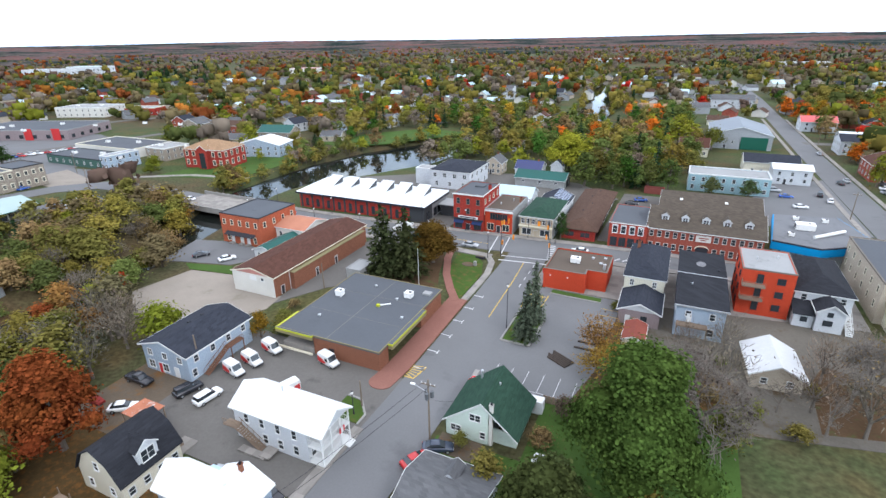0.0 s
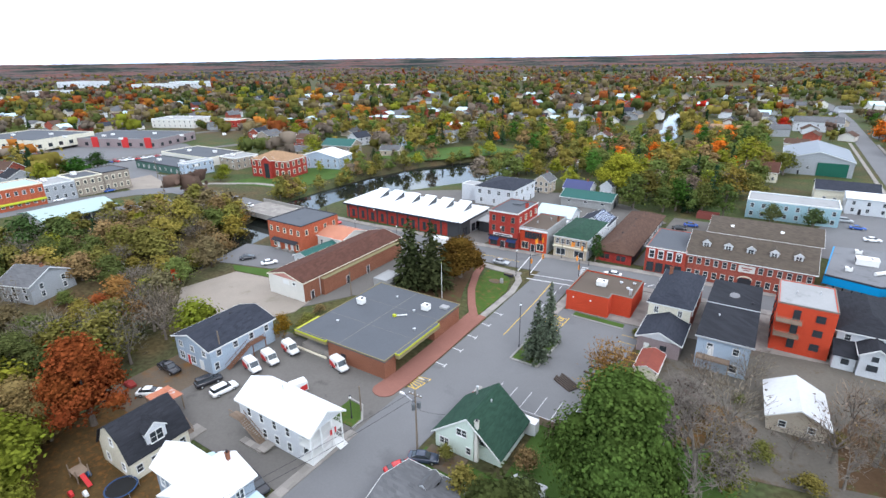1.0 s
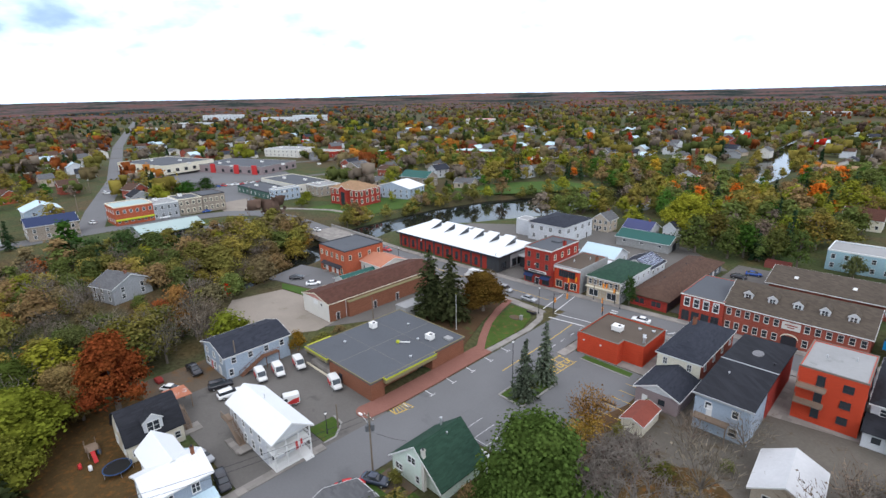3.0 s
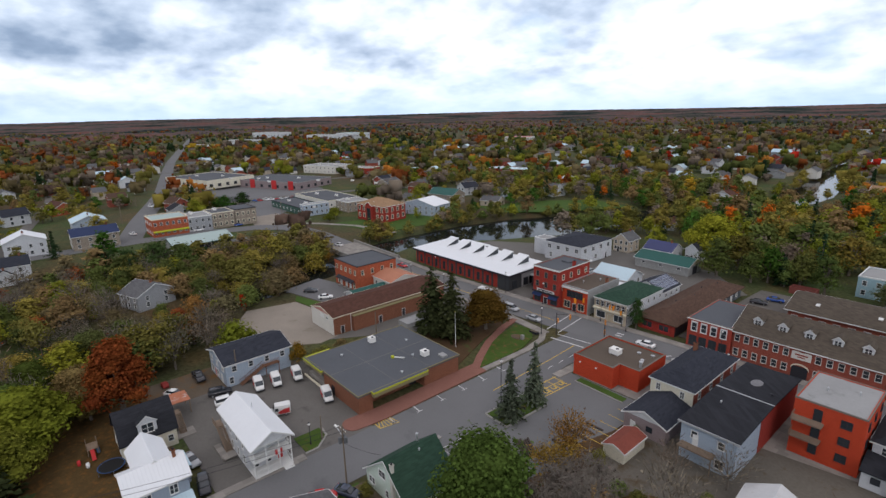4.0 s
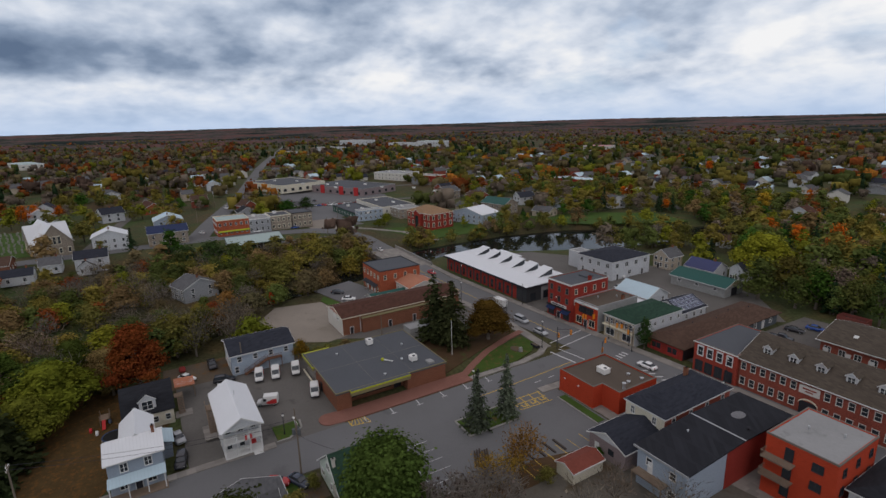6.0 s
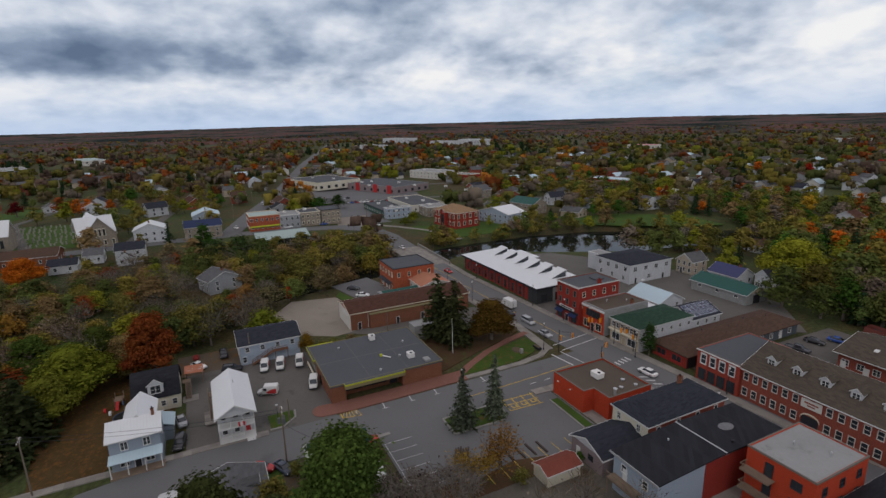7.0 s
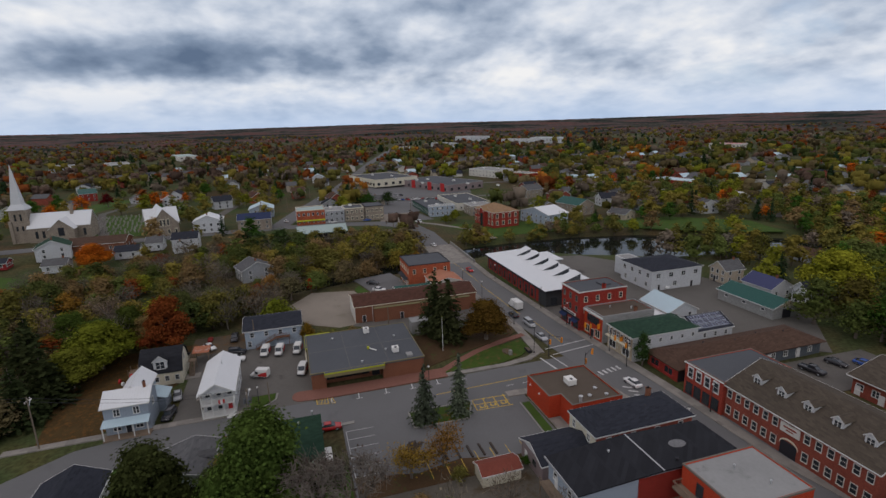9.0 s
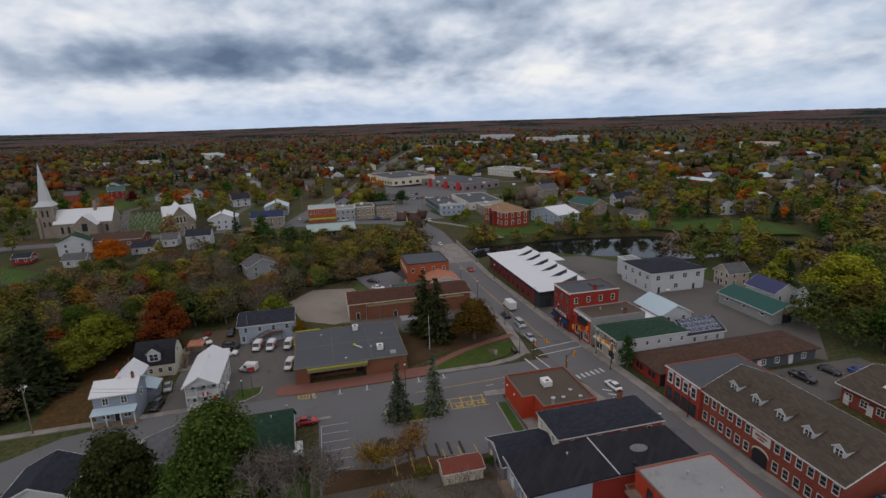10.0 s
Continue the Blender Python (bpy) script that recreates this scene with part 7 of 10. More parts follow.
for x, y, h, w, col in ((-40, 274, 17, 11, FIRE), (-30, 282, 9, 7, SCARLET), (-21, 254, 15, 15, GREEN), (-1, 300, 17, 19, LIME), (15, 296, 15, 16, (0.15, 0.15, 0.03)), (-4, 240, 11, 13, SMOKE), (-22, 218, 10, 14, OLIVE), (-95, 236, 14, 13, SMOKE), (-88, 246, 13, 12, OLIVE), (12, 470, 13, 12, SCARLET), (70, 410, 13, 15, FIRE), (84, 430, 14, 14, GOLD), (74, 285, 13, 13, FIRE), (92, 340, 13, 14, RUST),
                        (100, 440, 15, 18, RUST), (112, 455, 13, 12, FIRE), (-235, 575, 13, 12, SCARLET), (-185, 560, 13, 16, FIRE), (-170, 520, 12, 10, FIRE), (-350, 620, 12, 16, FIRE), (-355, 300, 14, 14, (0.26, 0.12, 0.02)),
                        (-300, 350, 13, 14, GOLD), (-205, 330, 14, 15, (0.15, 0.11, 0.02)), (-275, 560, 12, 14, FIRE), (-230, 430, 10, 11, SCARLET), (-340, -70, 15, 14, FIRE), (-330, -85, 15, 13, FIRE), (-395, -70, 14, 12, (0.12, 0.012, 0.014)),
                        (-370, -30, 12, 10, FIRE), (-385, -12, 11, 9, FIRE), (-690, 120, 10, 22, FIRE), (-710, 145, 10, 20, SCARLET), (-420, 60, 11, 12, RUST), (-150, 400, 13, 10, RUST), (-210, 210, 14, 16, LIME), (-265, 205, 12, 16, (0.14, 0.14, 0.02)),
                        (-255, 215, 13, 14, OLIVE), (-290, 120, 12, 17, GREEN), (-300, 135, 11, 14, (0.04, 0.07, 0.02)), (-222, 160, 9, 10, LIME), (-215, 152, 7, 8, (0.13, 0.14, 0.02)), (13, 207, 9, 9, (0.085, 0.105, 0.04)), (25, 207, 9, 9, (0.085, 0.105, 0.04)), (44, 165, 4, 5, GREEN)):
    plant(MID_TREES[tree_rng.randrange(5)], x, y, h, w, col, "tree", WORDS.get(col, "mixed olive and gold") + " autumn tree standing out among others")

# ---- vehicles ----
TYRE = Mesh()
HUB = Mesh().tube((0, -0.115, 0), (0, 0.115, 0), 0.19, 0.19, 10).data("rim", STEEL)
TYRE = Mesh().tube((0, -0.11, 0), (0, 0.11, 0), 0.33, 0.33, 14).data("tyre", BLACK)
LAMP_W = material("headlamp_glass", (0.6, 0.6, 0.58), 0.2, 0.02, spec=0.6)
LAMP_R = material("tail_lamp_red", (0.35, 0.02, 0.02), 0.3, 0.02, spec=0.5)


def loft(rows):
    """A rounded body from cross-sections along x: each (x, half width, bottom, shoulder, top, half width at top)."""
    m = Mesh()
    ring_ = []
    for x, w, z0, zs, z1, wt in rows:
        ring_.append([(x, -w * 0.94, z0), (x, -w, z0 + 0.12), (x, -w, zs), (x, -wt, z1 - 0.03), (x, -wt * 0.8, z1), (x, wt * 0.8, z1), (x, wt, z1 - 0.03), (x, w, zs), (x, w, z0 + 0.12), (x, w * 0.94, z0)])
    n = 10
    for r in ring_:
        m.v += r
    for i in range(len(ring_) - 1):
        for k in range(n):
            m.f.append((i * n + k, i * n + (k + 1) % n, (i + 1) * n + (k + 1) % n, (i + 1) * n + k))
    m.f += [tuple(range(n - 1, -1, -1)), tuple((len(ring_) - 1) * n + k for k in range(n))]
    return m


KINDS = {
    # length, body sections, glasshouse sections, roof sections, wheelbase half
    "sedan": ([(-2.3, 0.78, 0.35, 0.62, 0.85, 0.72), (-2.1, 0.86, 0.28, 0.7, 0.98, 0.78), (-1.2, 0.9, 0.22, 0.72, 0.98, 0.8), (1.0, 0.9, 0.22, 0.7, 0.95, 0.8), (2.0, 0.86, 0.25, 0.62, 0.82, 0.74), (2.3, 0.74, 0.32, 0.5, 0.68, 0.64)],
              [(-1.75, 0.72, 0.95, 0.96, 1.0, 0.7), (-1.05, 0.76, 0.95, 1.0, 1.38, 0.6), (0.3, 0.76, 0.94, 1.0, 1.4, 0.6), (1.05, 0.72, 0.92, 0.94, 0.97, 0.7)], (-1.0, 0.25, 1.4, 0.58), 1.38),
    "suv": ([(-2.35, 0.82, 0.4, 0.8, 1.0, 0.78), (-2.2, 0.92, 0.32, 0.85, 1.08, 0.84), (1.0, 0.94, 0.28, 0.85, 1.08, 0.86), (2.1, 0.9, 0.32, 0.8, 1.0, 0.8), (2.38, 0.78, 0.38, 0.6, 0.82, 0.68)],
            [(-2.15, 0.78, 1.04, 1.1, 1.12, 0.74), (-1.9, 0.8, 1.04, 1.1, 1.66, 0.66), (0.4, 0.8, 1.04, 1.1, 1.7, 0.68), (1.15, 0.76, 1.04, 1.06, 1.1, 0.74)], (-1.95, 0.4, 1.7, 0.66), 1.42),
    "pickup": ([(-2.75, 0.86, 0.5, 0.9, 1.08, 0.84), (-2.6, 0.94, 0.42, 0.95, 1.12, 0.88), (1.3, 0.96, 0.36, 0.95, 1.14, 0.88), (2.5, 0.92, 0.4, 0.9, 1.06, 0.82), (2.78, 0.8, 0.46, 0.7, 0.9, 0.7)],
               [(-0.75, 0.8, 1.1, 1.14, 1.2, 0.76), (-0.6, 0.8, 1.1, 1.14, 1.78, 0.66), (0.7, 0.8, 1.1, 1.14, 1.8, 0.68), (1.4, 0.76, 1.1, 1.12, 1.15, 0.74)], (-0.62, 0.7, 1.8, 0.66), 1.75),
    "van": ([(-2.5, 0.84, 0.4, 0.9, 1.1, 0.8), (-2.35, 0.94, 0.32, 0.95, 1.15, 0.88), (1.2, 0.96, 0.28, 0.92, 1.12, 0.88), (2.3, 0.9, 0.32, 0.75, 0.95, 0.78), (2.5, 0.76, 0.38, 0.6, 0.78, 0.66)],
            [(-2.35, 0.8, 1.1, 1.15, 1.2, 0.76), (-2.2, 0.82, 1.1, 1.15, 1.75, 0.7), (0.6, 0.82, 1.1, 1.15, 1.78, 0.7), (1.6, 0.76, 1.05, 1.08, 1.12, 0.72)], (-2.2, 0.6, 1.78, 0.7), 1.5),
}
CAR_MESH = {}


def vehicle(kind, x, y, yaw, colour, label, name="", z=0.012):
    """A parked car: painted body and roof, glass, four wheels, lamps."""
    if kind not in CAR_MESH:
        body, cab, top, half = KINDS[kind]
        a, b, zt, wt = top
        roof_ = loft([(a - 0.1, wt * 0.9, zt - 0.05, zt - 0.02, zt, wt * 0.85), (a + 0.1, wt + 0.02, zt - 0.06, zt - 0.03, zt + 0.05, wt * 0.9), (b - 0.1, wt + 0.02, zt - 0.06, zt - 0.03, zt + 0.05, wt * 0.9), (b + 0.1, wt * 0.9, zt - 0.05, zt - 0.02, zt + 0.01, wt * 0.85)])
        CAR_MESH[kind] = (loft(body).data("body", CAR_PAINT, True), loft(cab).data("window_band", GLASS), roof_.data("roof", CAR_PAINT, True), half,
                          Mesh().box(-0.03, -0.16, -0.07, 0.03, 0.16, 0.07).data("headlight", LAMP_W), Mesh().box(-0.03, -0.14, -0.1, 0.03, 0.14, 0.1).data("tail_light", LAMP_R))
    bm_, cm, rm, half, hl, tl = CAR_MESH[kind]
    ob = thing(name or {"sedan": "car", "suv": "car", "pickup": "pickup_truck", "van": "minivan"}[kind], label, "truck" if kind == "pickup" else "car", x, y, z, yaw)
    for nm, me in (("body", bm_), ("window_band", cm), ("roof", rm)):
        p = part(nm, me, None, ob)
        p.color = (*colour, 1)
    front = KINDS[kind][0][-1][0]
    rear = KINDS[kind][0][0][0]
    for sx in (-half, half):
        for sy in (-0.84, 0.84):
            w = part("wheel", TYRE, None, ob, at=pose(sx, sy, 0.33))
            part("rim", HUB, None, w)
    for sy in (-0.6, 0.6):
        part("headlight", hl, None, ob, at=pose(front - 0.04, sy, 0.68))
        part("tail_light", tl, None, ob, at=pose(rear + 0.03, sy, 0.78))
    return ob


W_, S_, K_, R_, B_, N_ = (0.72, 0.72, 0.71), (0.36, 0.37, 0.38), (0.02, 0.02, 0.024), (0.40, 0.02, 0.02), (0.03, 0.08, 0.30), (0.035, 0.045, 0.07)
for kind, x, y, yaw, col, label in (
        ("pickup", -79.9, 46.8, 0, K_, "black pickup parked on the dirt drive"), ("suv", -69.6, 48.2, 75, K_, "black sport utility car parked by the white house"), ("suv", -65.0, 48.2, 82, W_, "white sport utility car parked by the white house"),
        ("sedan", -75.6, 40.8, 35, W_, "white car with a rear wing parked behind the small house"), ("sedan", -50.0, 37.2, 10, S_, "silver car parked beside the blue house"), ("suv", -41.9, 37.0, -10, K_, "black jeep parked beside the blue house"),
        ("sedan", -107.2, 93.0, 60, W_, "white car parked behind the corner building"), ("sedan", -116.0, 92.2, 55, K_, "dark car parked behind the corner building"),
        ("sedan", -26.0, 68.6, 88, R_, "red car parked behind the green-roofed house"), ("sedan", -25.2, 53.4, 25, N_, "dark blue car parked on the front drive"), ("sedan", -27.0, 50.0, 60, R_, "red car parked at the kerb"),
        ("sedan", -49.8, 127.4, 2, S_, "silver car waiting near the crossing"), ("van", -59.5, 128.6, 2, S_, "silver minivan on main street"), ("sedan", -67.6, 127.2, 182, K_, "dark car on main street"),
        ("sedan", -20.5, 134.6, 184, W_, "white car on main street past the crossing"), ("pickup", -11.4, 176.0, 10, K_, "black pickup behind the restaurant"), ("sedan", -9.5, 190.0, 12, B_, "blue car in the motel yard"), ("sedan", -12.2, 184.5, 12, K_, "dark car in the motel yard"),
        ("sedan", 37.5, 213.6, 5, B_, "bright blue car in the large lot"), ("sedan", 40.2, 201.6, 10, W_, "white car in the large lot"), ("suv", 48.8, 220.0, 80, K_, "dark car in the large lot"), ("sedan", 50.6, 212.6, 80, W_, "white car in the large lot"),
        ("sedan", 59.0, 241.0, 95, K_, "dark car on the residential road"), ("sedan", 61.8, 246.0, 95, S_, "grey car on the residential road"), ("suv", 34.5, 221.0, 5, S_, "grey car in the large lot"), ("sedan", 62.0, 300.0, 92, S_, "grey car on the residential road"),
        ("suv", 71.5, 232.0, 15, S_, "grey car in a side lot"), ("sedan", 72.5, 238.0, 15, W_, "white car in a side lot"), ("sedan", 74.0, 244.0, 15, K_, "dark car in a side lot"), ("sedan", 72.0, 212.0, 10, R_, "red car at the kerb"),
        ("suv", -224.8, 138.6, 200, W_, "white car turning off the bridge road"), ("sedan", -164.5, 130.0, 182, W_, "white car crossing the bridge"), ("sedan", -118.0, 131.4, 2, R_, "dark red car at the kerb of main street"),
        ("pickup", -201.5, 110.0, 150, W_, "white pickup in the riverside lot"), ("sedan", -199.0, 104.0, 150, W_, "white car in the riverside lot"), ("sedan", -196.5, 99.0, 150, K_, "dark car in the riverside lot"), ("sedan", -243.8, 112.0, 95, B_, "blue pickup at the kerb"),
        ("sedan", -246.5, 92.0, 92, W_, "white car on the curving street"), ("sedan", -262.0, 64.6, 196, W_, "white car on the long straight road"), ("suv", -350.0, 90.5, 16, W_, "white car on the long straight road"), ("sedan", -186.0, -36.0, 40, W_, "white car near the church"), ("sedan", -181.0, -28.0, 40, S_, "silver car near the church"), ("suv", -192.0, -30.0, 20, W_, "white car near the church"), ("suv", -73.0, 186.0, 20, W_, "white car behind the white hotel"), ("sedan", -64.0, 176.0, 90, S_, "silver car behind the stores")):
    vehicle(kind, x, y, yaw, col, label)
lot_rng = random.Random(8)
for k in range(14):
    row, col = divmod(k, 12)
    vehicle(lot_rng.choice(["sedan", "suv", "sedan", "pickup"]), -318 - 26 * row + col * 1.0 + lot_rng.uniform(-0.3, 0.3), 146 + 3.6 * col + 4 * row + lot_rng.uniform(-0.3, 0.3), 15 + 180 * (k % 2), lot_rng.choice([W_, S_, K_, R_, B_, S_, W_]), "car parked in the shopping centre lot")
for k in range(7):
    vehicle(lot_rng.choice(["sedan", "suv"]), -284 + 3.2 * (k % 11) + lot_rng.uniform(-0.4, 0.4), 186 + 1.4 * (k % 11) + 17 * (k // 11), 108 + lot_rng.uniform(-4, 4), lot_rng.choice([W_, S_, K_, R_, W_]), "car parked behind the far stores")


def mail_van(x, y, yaw):
    """A boxy right-hand-drive mail van, white with a red sweep on its sides."""
    ob = thing("mail_van", "boxy white mail van with red side stripe, parked", "van", x, y, 0.0, yaw, group="parked mail vans")
    part("body", loft([(-2.15, 0.9, 0.45, 1.7, 2.15, 0.78), (-2.0, 0.95, 0.4, 1.75, 2.25, 0.84), (0.75, 0.95, 0.4, 1.75, 2.25, 0.84), (0.95, 0.93, 0.4, 1.3, 1.5, 0.86), (1.25, 0.9, 0.4, 1.0, 1.15, 0.8), (2.0, 0.84, 0.42, 0.85, 1.02, 0.72), (2.15, 0.74, 0.46, 0.7, 0.9, 0.64)]), WHITE, ob)
    part("windscreen", Mesh().slab([(0.78, -0.78, 2.12), (1.22, -0.76, 1.24), (1.22, 0.76, 1.24), (0.78, 0.78, 2.12)], 0.04), GLASS, ob)
    for s in (-1, 1):
        m = Mesh()
        y0, y1 = sorted((s * 0.955, s * 0.985))
        m.add([(-2.0, y0, 0.62), (-0.2, y0, 0.55), (0.3, y0, 0.95), (-0.9, y0, 1.5), (-2.0, y0, 1.7), (-2.0, y1, 0.62), (-0.2, y1, 0.55), (0.3, y1, 0.95), (-0.9, y1, 1.5), (-2.0, y1, 1.7)], [(0, 1, 2, 3, 4), (9, 8, 7, 6, 5), (0, 5, 6, 1), (1, 6, 7, 2), (2, 7, 8, 3), (3, 8, 9, 4), (4, 9, 5, 0)])
        part("stripe", m, RED, ob, "red side stripe")
        part("side_window", Mesh().box(0.1, y0 - 0.0, 1.25, 0.75, y1, 1.85), GLASS, ob)
    part("rear_door", Mesh().box(-2.2, -0.7, 0.6, -2.15, 0.7, 1.95), WHITE, ob)
    part("bumper", Mesh().box(2.1, -0.8, 0.4, 2.25, 0.8, 0.62), DARK, ob)
    for sx in (-1.3, 1.35):
        for sy in (-0.84, 0.84):
            w = part("wheel", TYRE, None, ob, at=pose(sx, sy, 0.33))
            part("rim", HUB, None, w)
    for sy in (-0.6, 0.6):
        part("headlight", CAR_MESH["suv"][4], None, ob, at=pose(2.15, sy, 0.78))
    return ob


for x, y, yaw in ((-66.4, 55.4, -12), (-65.6, 59.0, -12), (-65.0, 63.6, -13), (-52.4, 64.4, -15), (-53.8, 54.6, 249)):
    mail_van(x, y, yaw)
truck = thing("box_truck", "small white box truck driving on main street", "truck", -73.5, 130.6, 0.012, 182)
part("cargo_box", Mesh().box(-3.2, -1.1, 0.8, 1.2, 1.1, 3.0), WHITE, truck)
part("cab", loft([(1.25, 0.95, 0.5, 1.2, 2.0, 0.82), (1.9, 0.96, 0.45, 1.2, 2.1, 0.84), (2.5, 0.94, 0.45, 1.1, 1.4, 0.84), (3.2, 0.85, 0.5, 0.9, 1.1, 0.74)]), WHITE, truck)
part("windscreen", Mesh().slab([(2.0, -0.8, 2.05), (2.52, -0.8, 1.42), (2.52, 0.8, 1.42), (2.0, 0.8, 2.05)], 0.04), GLASS, truck)
for sx in (-2.2, 2.3):
    for sy in (-0.9, 0.9):
        part("wheel", TYRE, None, truck, at=pose(sx, sy, 0.33))

# ---- poles, lamps, signals ----
TRANSF = material("dark_grey_drum", (0.10, 0.105, 0.11), 0.6, 0.1)


def utility_pole(x, y, h, label="weathered wooden utility pole with transformers", drums=0, lamp=None, arm=0.0):
    ob = thing("utility_pole", label, "utility pole", x, y, 0)
    part("pole", Mesh().tube((0, 0, -0.5), (0, 0, h), 0.17, 0.11, 8), POLE_WOOD, ob)
    if arm:
        part("crossarm", Mesh().box(-1.1, -0.06, h - 0.9, 1.1, 0.06, h - 0.75), POLE_WOOD, ob)
        for k in (-1.0, -0.4, 0.4, 1.0):
            part("insulator", Mesh().tube((k, 0, h - 0.75), (k, 0, h - 0.55), 0.06, 0.04, 6), UNIT, ob)
    for k in range(drums):
        a = 2.1 * k + 0.5
        part("transformer", Mesh().tube((0.5 * math.cos(a), 0.5 * math.sin(a), h - 3.0), (0.5 * math.cos(a), 0.5 * math.sin(a), h - 2.0), 0.28, 0.28, 10), TRANSF, ob)
    if lamp:
        part("lamp_arm", Mesh().tube((0, 0, h - 2.2), (lamp[0], lamp[1], h - 1.6), 0.05, 0.05, 5), STEEL, ob)
        part("lamp_head", Mesh().box(lamp[0] - 0.35, lamp[1] - 0.16, h - 1.72, lamp[0] + 0.35, lamp[1] + 0.16, h - 1.55), UNIT, ob)
    return ob


utility_pole(-26.9, 54.2, 11.2, drums=3, lamp=(-2.6, 0.3), arm=1)
utility_pole(-38.2, 15.2, 11.0, "grey wooden utility pole with street lamp and cables", lamp=(-2.4, -0.6), arm=1)
utility_pole(-71.6, 52.8, 8.2, "plain wooden utility pole beside the white house")
utility_pole(-72.4, 89.6, 6.4, "short wooden pole in the alley")
utility_pole(-40.5, 57.0, 5.0, "short wooden pole by the grass corner")
for x, y, h in ((52.4, 193.7, 9.0), (68.0, 260.0, 9.0), (66.5, 330.0, 9.0), (-250, 140, 9), (-247, 30, 9), (-300, 66, 9), (-360, 84, 9), (-430, 104, 9), (-520, 122, 9), (-215, 122, 9)):
    utility_pole(x, y, h, "far wooden utility pole at the roadside", arm=1)


def street_lamp(x, y, h=7.0, yaw=0):
    ob = thing("street_lamp", "black street lamp post with a pale globe", "street lamp", x, y, 0, yaw, group="street lamps of main street")
    part("post", Mesh().tube((0, 0, -0.2), (0, 0, 0.7), 0.16, 0.12, 8).tube((0, 0, 0.7), (0, 0, h), 0.08, 0.06, 8), DARK, ob)
    part("globe", Mesh().tube((0, 0, h), (0, 0, h + 0.18), 0.12, 0.24, 8).tube((0, 0, h + 0.18), (0, 0, h + 0.5), 0.24, 0.1, 8), UNIT, ob)
    part("cap", Mesh().tube((0, 0, h + 0.5), (0, 0, h + 0.62), 0.22, 0.03, 8), DARK, ob)
    return ob


for x, y, h in ((-26.6, 89.3, 9.4), (-42.4, 121.4, 7.2), (-28.2, 138.6, 6.5), (-36.5, 139.6, 6.5), (-61.5, 124.6, 6.8), (-70.5, 138.0, 6.5), (-84.0, 123.4, 6.5), (-104, 136.4, 5.5), (-6.0, 142.0, 6.0), (-0.5, 131.2, 6.0), (-46.8, 140.2, 6.5), (-55.8, 138.6, 6.5), (-100, 122.2, 6.5), (-128, 123, 6), (-128, 137, 6), (-40.6, 54.8, 4.0), (-36.5, 43.2, 0.0)):
    if h:
        street_lamp(x, y, h)


def traffic_signal(x, y, yaw, reach):
    ob = thing("traffic_signal", "yellow traffic signal on a dark mast arm", "traffic light", x, y, 0, yaw, group="traffic signals at the crossing")
    part("mast", Mesh().tube((0, 0, -0.2), (0, 0, 6.2), 0.11, 0.08, 8), DARK, ob)
    part("arm", Mesh().tube((0, 0, 5.6), (reach, 0, 6.1), 0.06, 0.05, 6), DARK, ob)
    for r_ in (reach, 0.35):
        head = part("signal_head", Mesh().box(r_ - 0.2, -0.18, 4.6 if r_ == reach else 3.4, r_ + 0.2, 0.18, 5.9 if r_ == reach else 4.6), ORANGE, ob)
        for k in range(3):
            part("lens", Mesh().tube((r_, -0.2, (4.82 if r_ == reach else 3.6) + 0.42 * k), (r_, -0.18, (4.82 if r_ == reach else 3.6) + 0.42 * k), 0.14, 0.14, 8), DARK, head)
    return ob


traffic_signal(-39.6, 124.0, 35, 3.4)
traffic_signal(-27.0, 126.4, 120, 3.4)
traffic_signal(-44.6, 139.4, -60, 3.4)
traffic_signal(-30.6, 140.4, 210, 3.2)
flagpole = thing("flagpole", "tall white flagpole on the park lawn", "flagpole", -52.2, 100.0)
part("pole", Mesh().tube((0, 0, -0.2), (0, 0, 9.5), 0.07, 0.04, 8), WHITE, flagpole)
part("ball", Mesh().tube((0, 0, 9.5), (0, 0, 9.65), 0.09, 0.03, 8), YELLOW, flagpole)
part("base", Mesh().tube((0, 0, 0), (0, 0, 0.3), 0.25, 0.2, 10), CONCRETE, flagpole)


def cable(points, sag, r=0.025):
    m = Mesh()
    a, b = Vector(points[0]), Vector(points[1])
    side = (b - a).cross(Vector((0, 0, 1))).normalized() * r
    for k in range(11):
        s = k / 10
        q = a.lerp(b, s) - Vector((0, 0, sag * 4 * s * (1 - s)))
        m.v += [tuple(q + side), tuple(q - side), tuple(q + Vector((0, 0, 1.7 * r)))]
    m.f += [(3 * k + i, 3 * k + (i + 1) % 3, 3 * k + 3 + (i + 1) % 3, 3 * k + 3 + i) for k in range(10) for i in range(3)] + [(2, 1, 0), (30, 31, 32)]
    solid("power_cable", m, DARK, "thin sagging black overhead power cable", "cable")


for dx in (-0.9, 0.4):
    cable([(-38.2 + dx, 15.2, 10.3), (-26.9 + dx, 54.2, 10.4)], 1.0)
    cable([(-38.2 + dx, 15.2, 10.3), (-60 + dx, -40, 10.3)], 1.2)
cable([(-26.9, 54.2, 8.0), (-25.6, 60, 3.6)], 0.3)
cable([(-71.6, 52.8, 7.8), (-71.4, 56, 5.0)], 0.2)

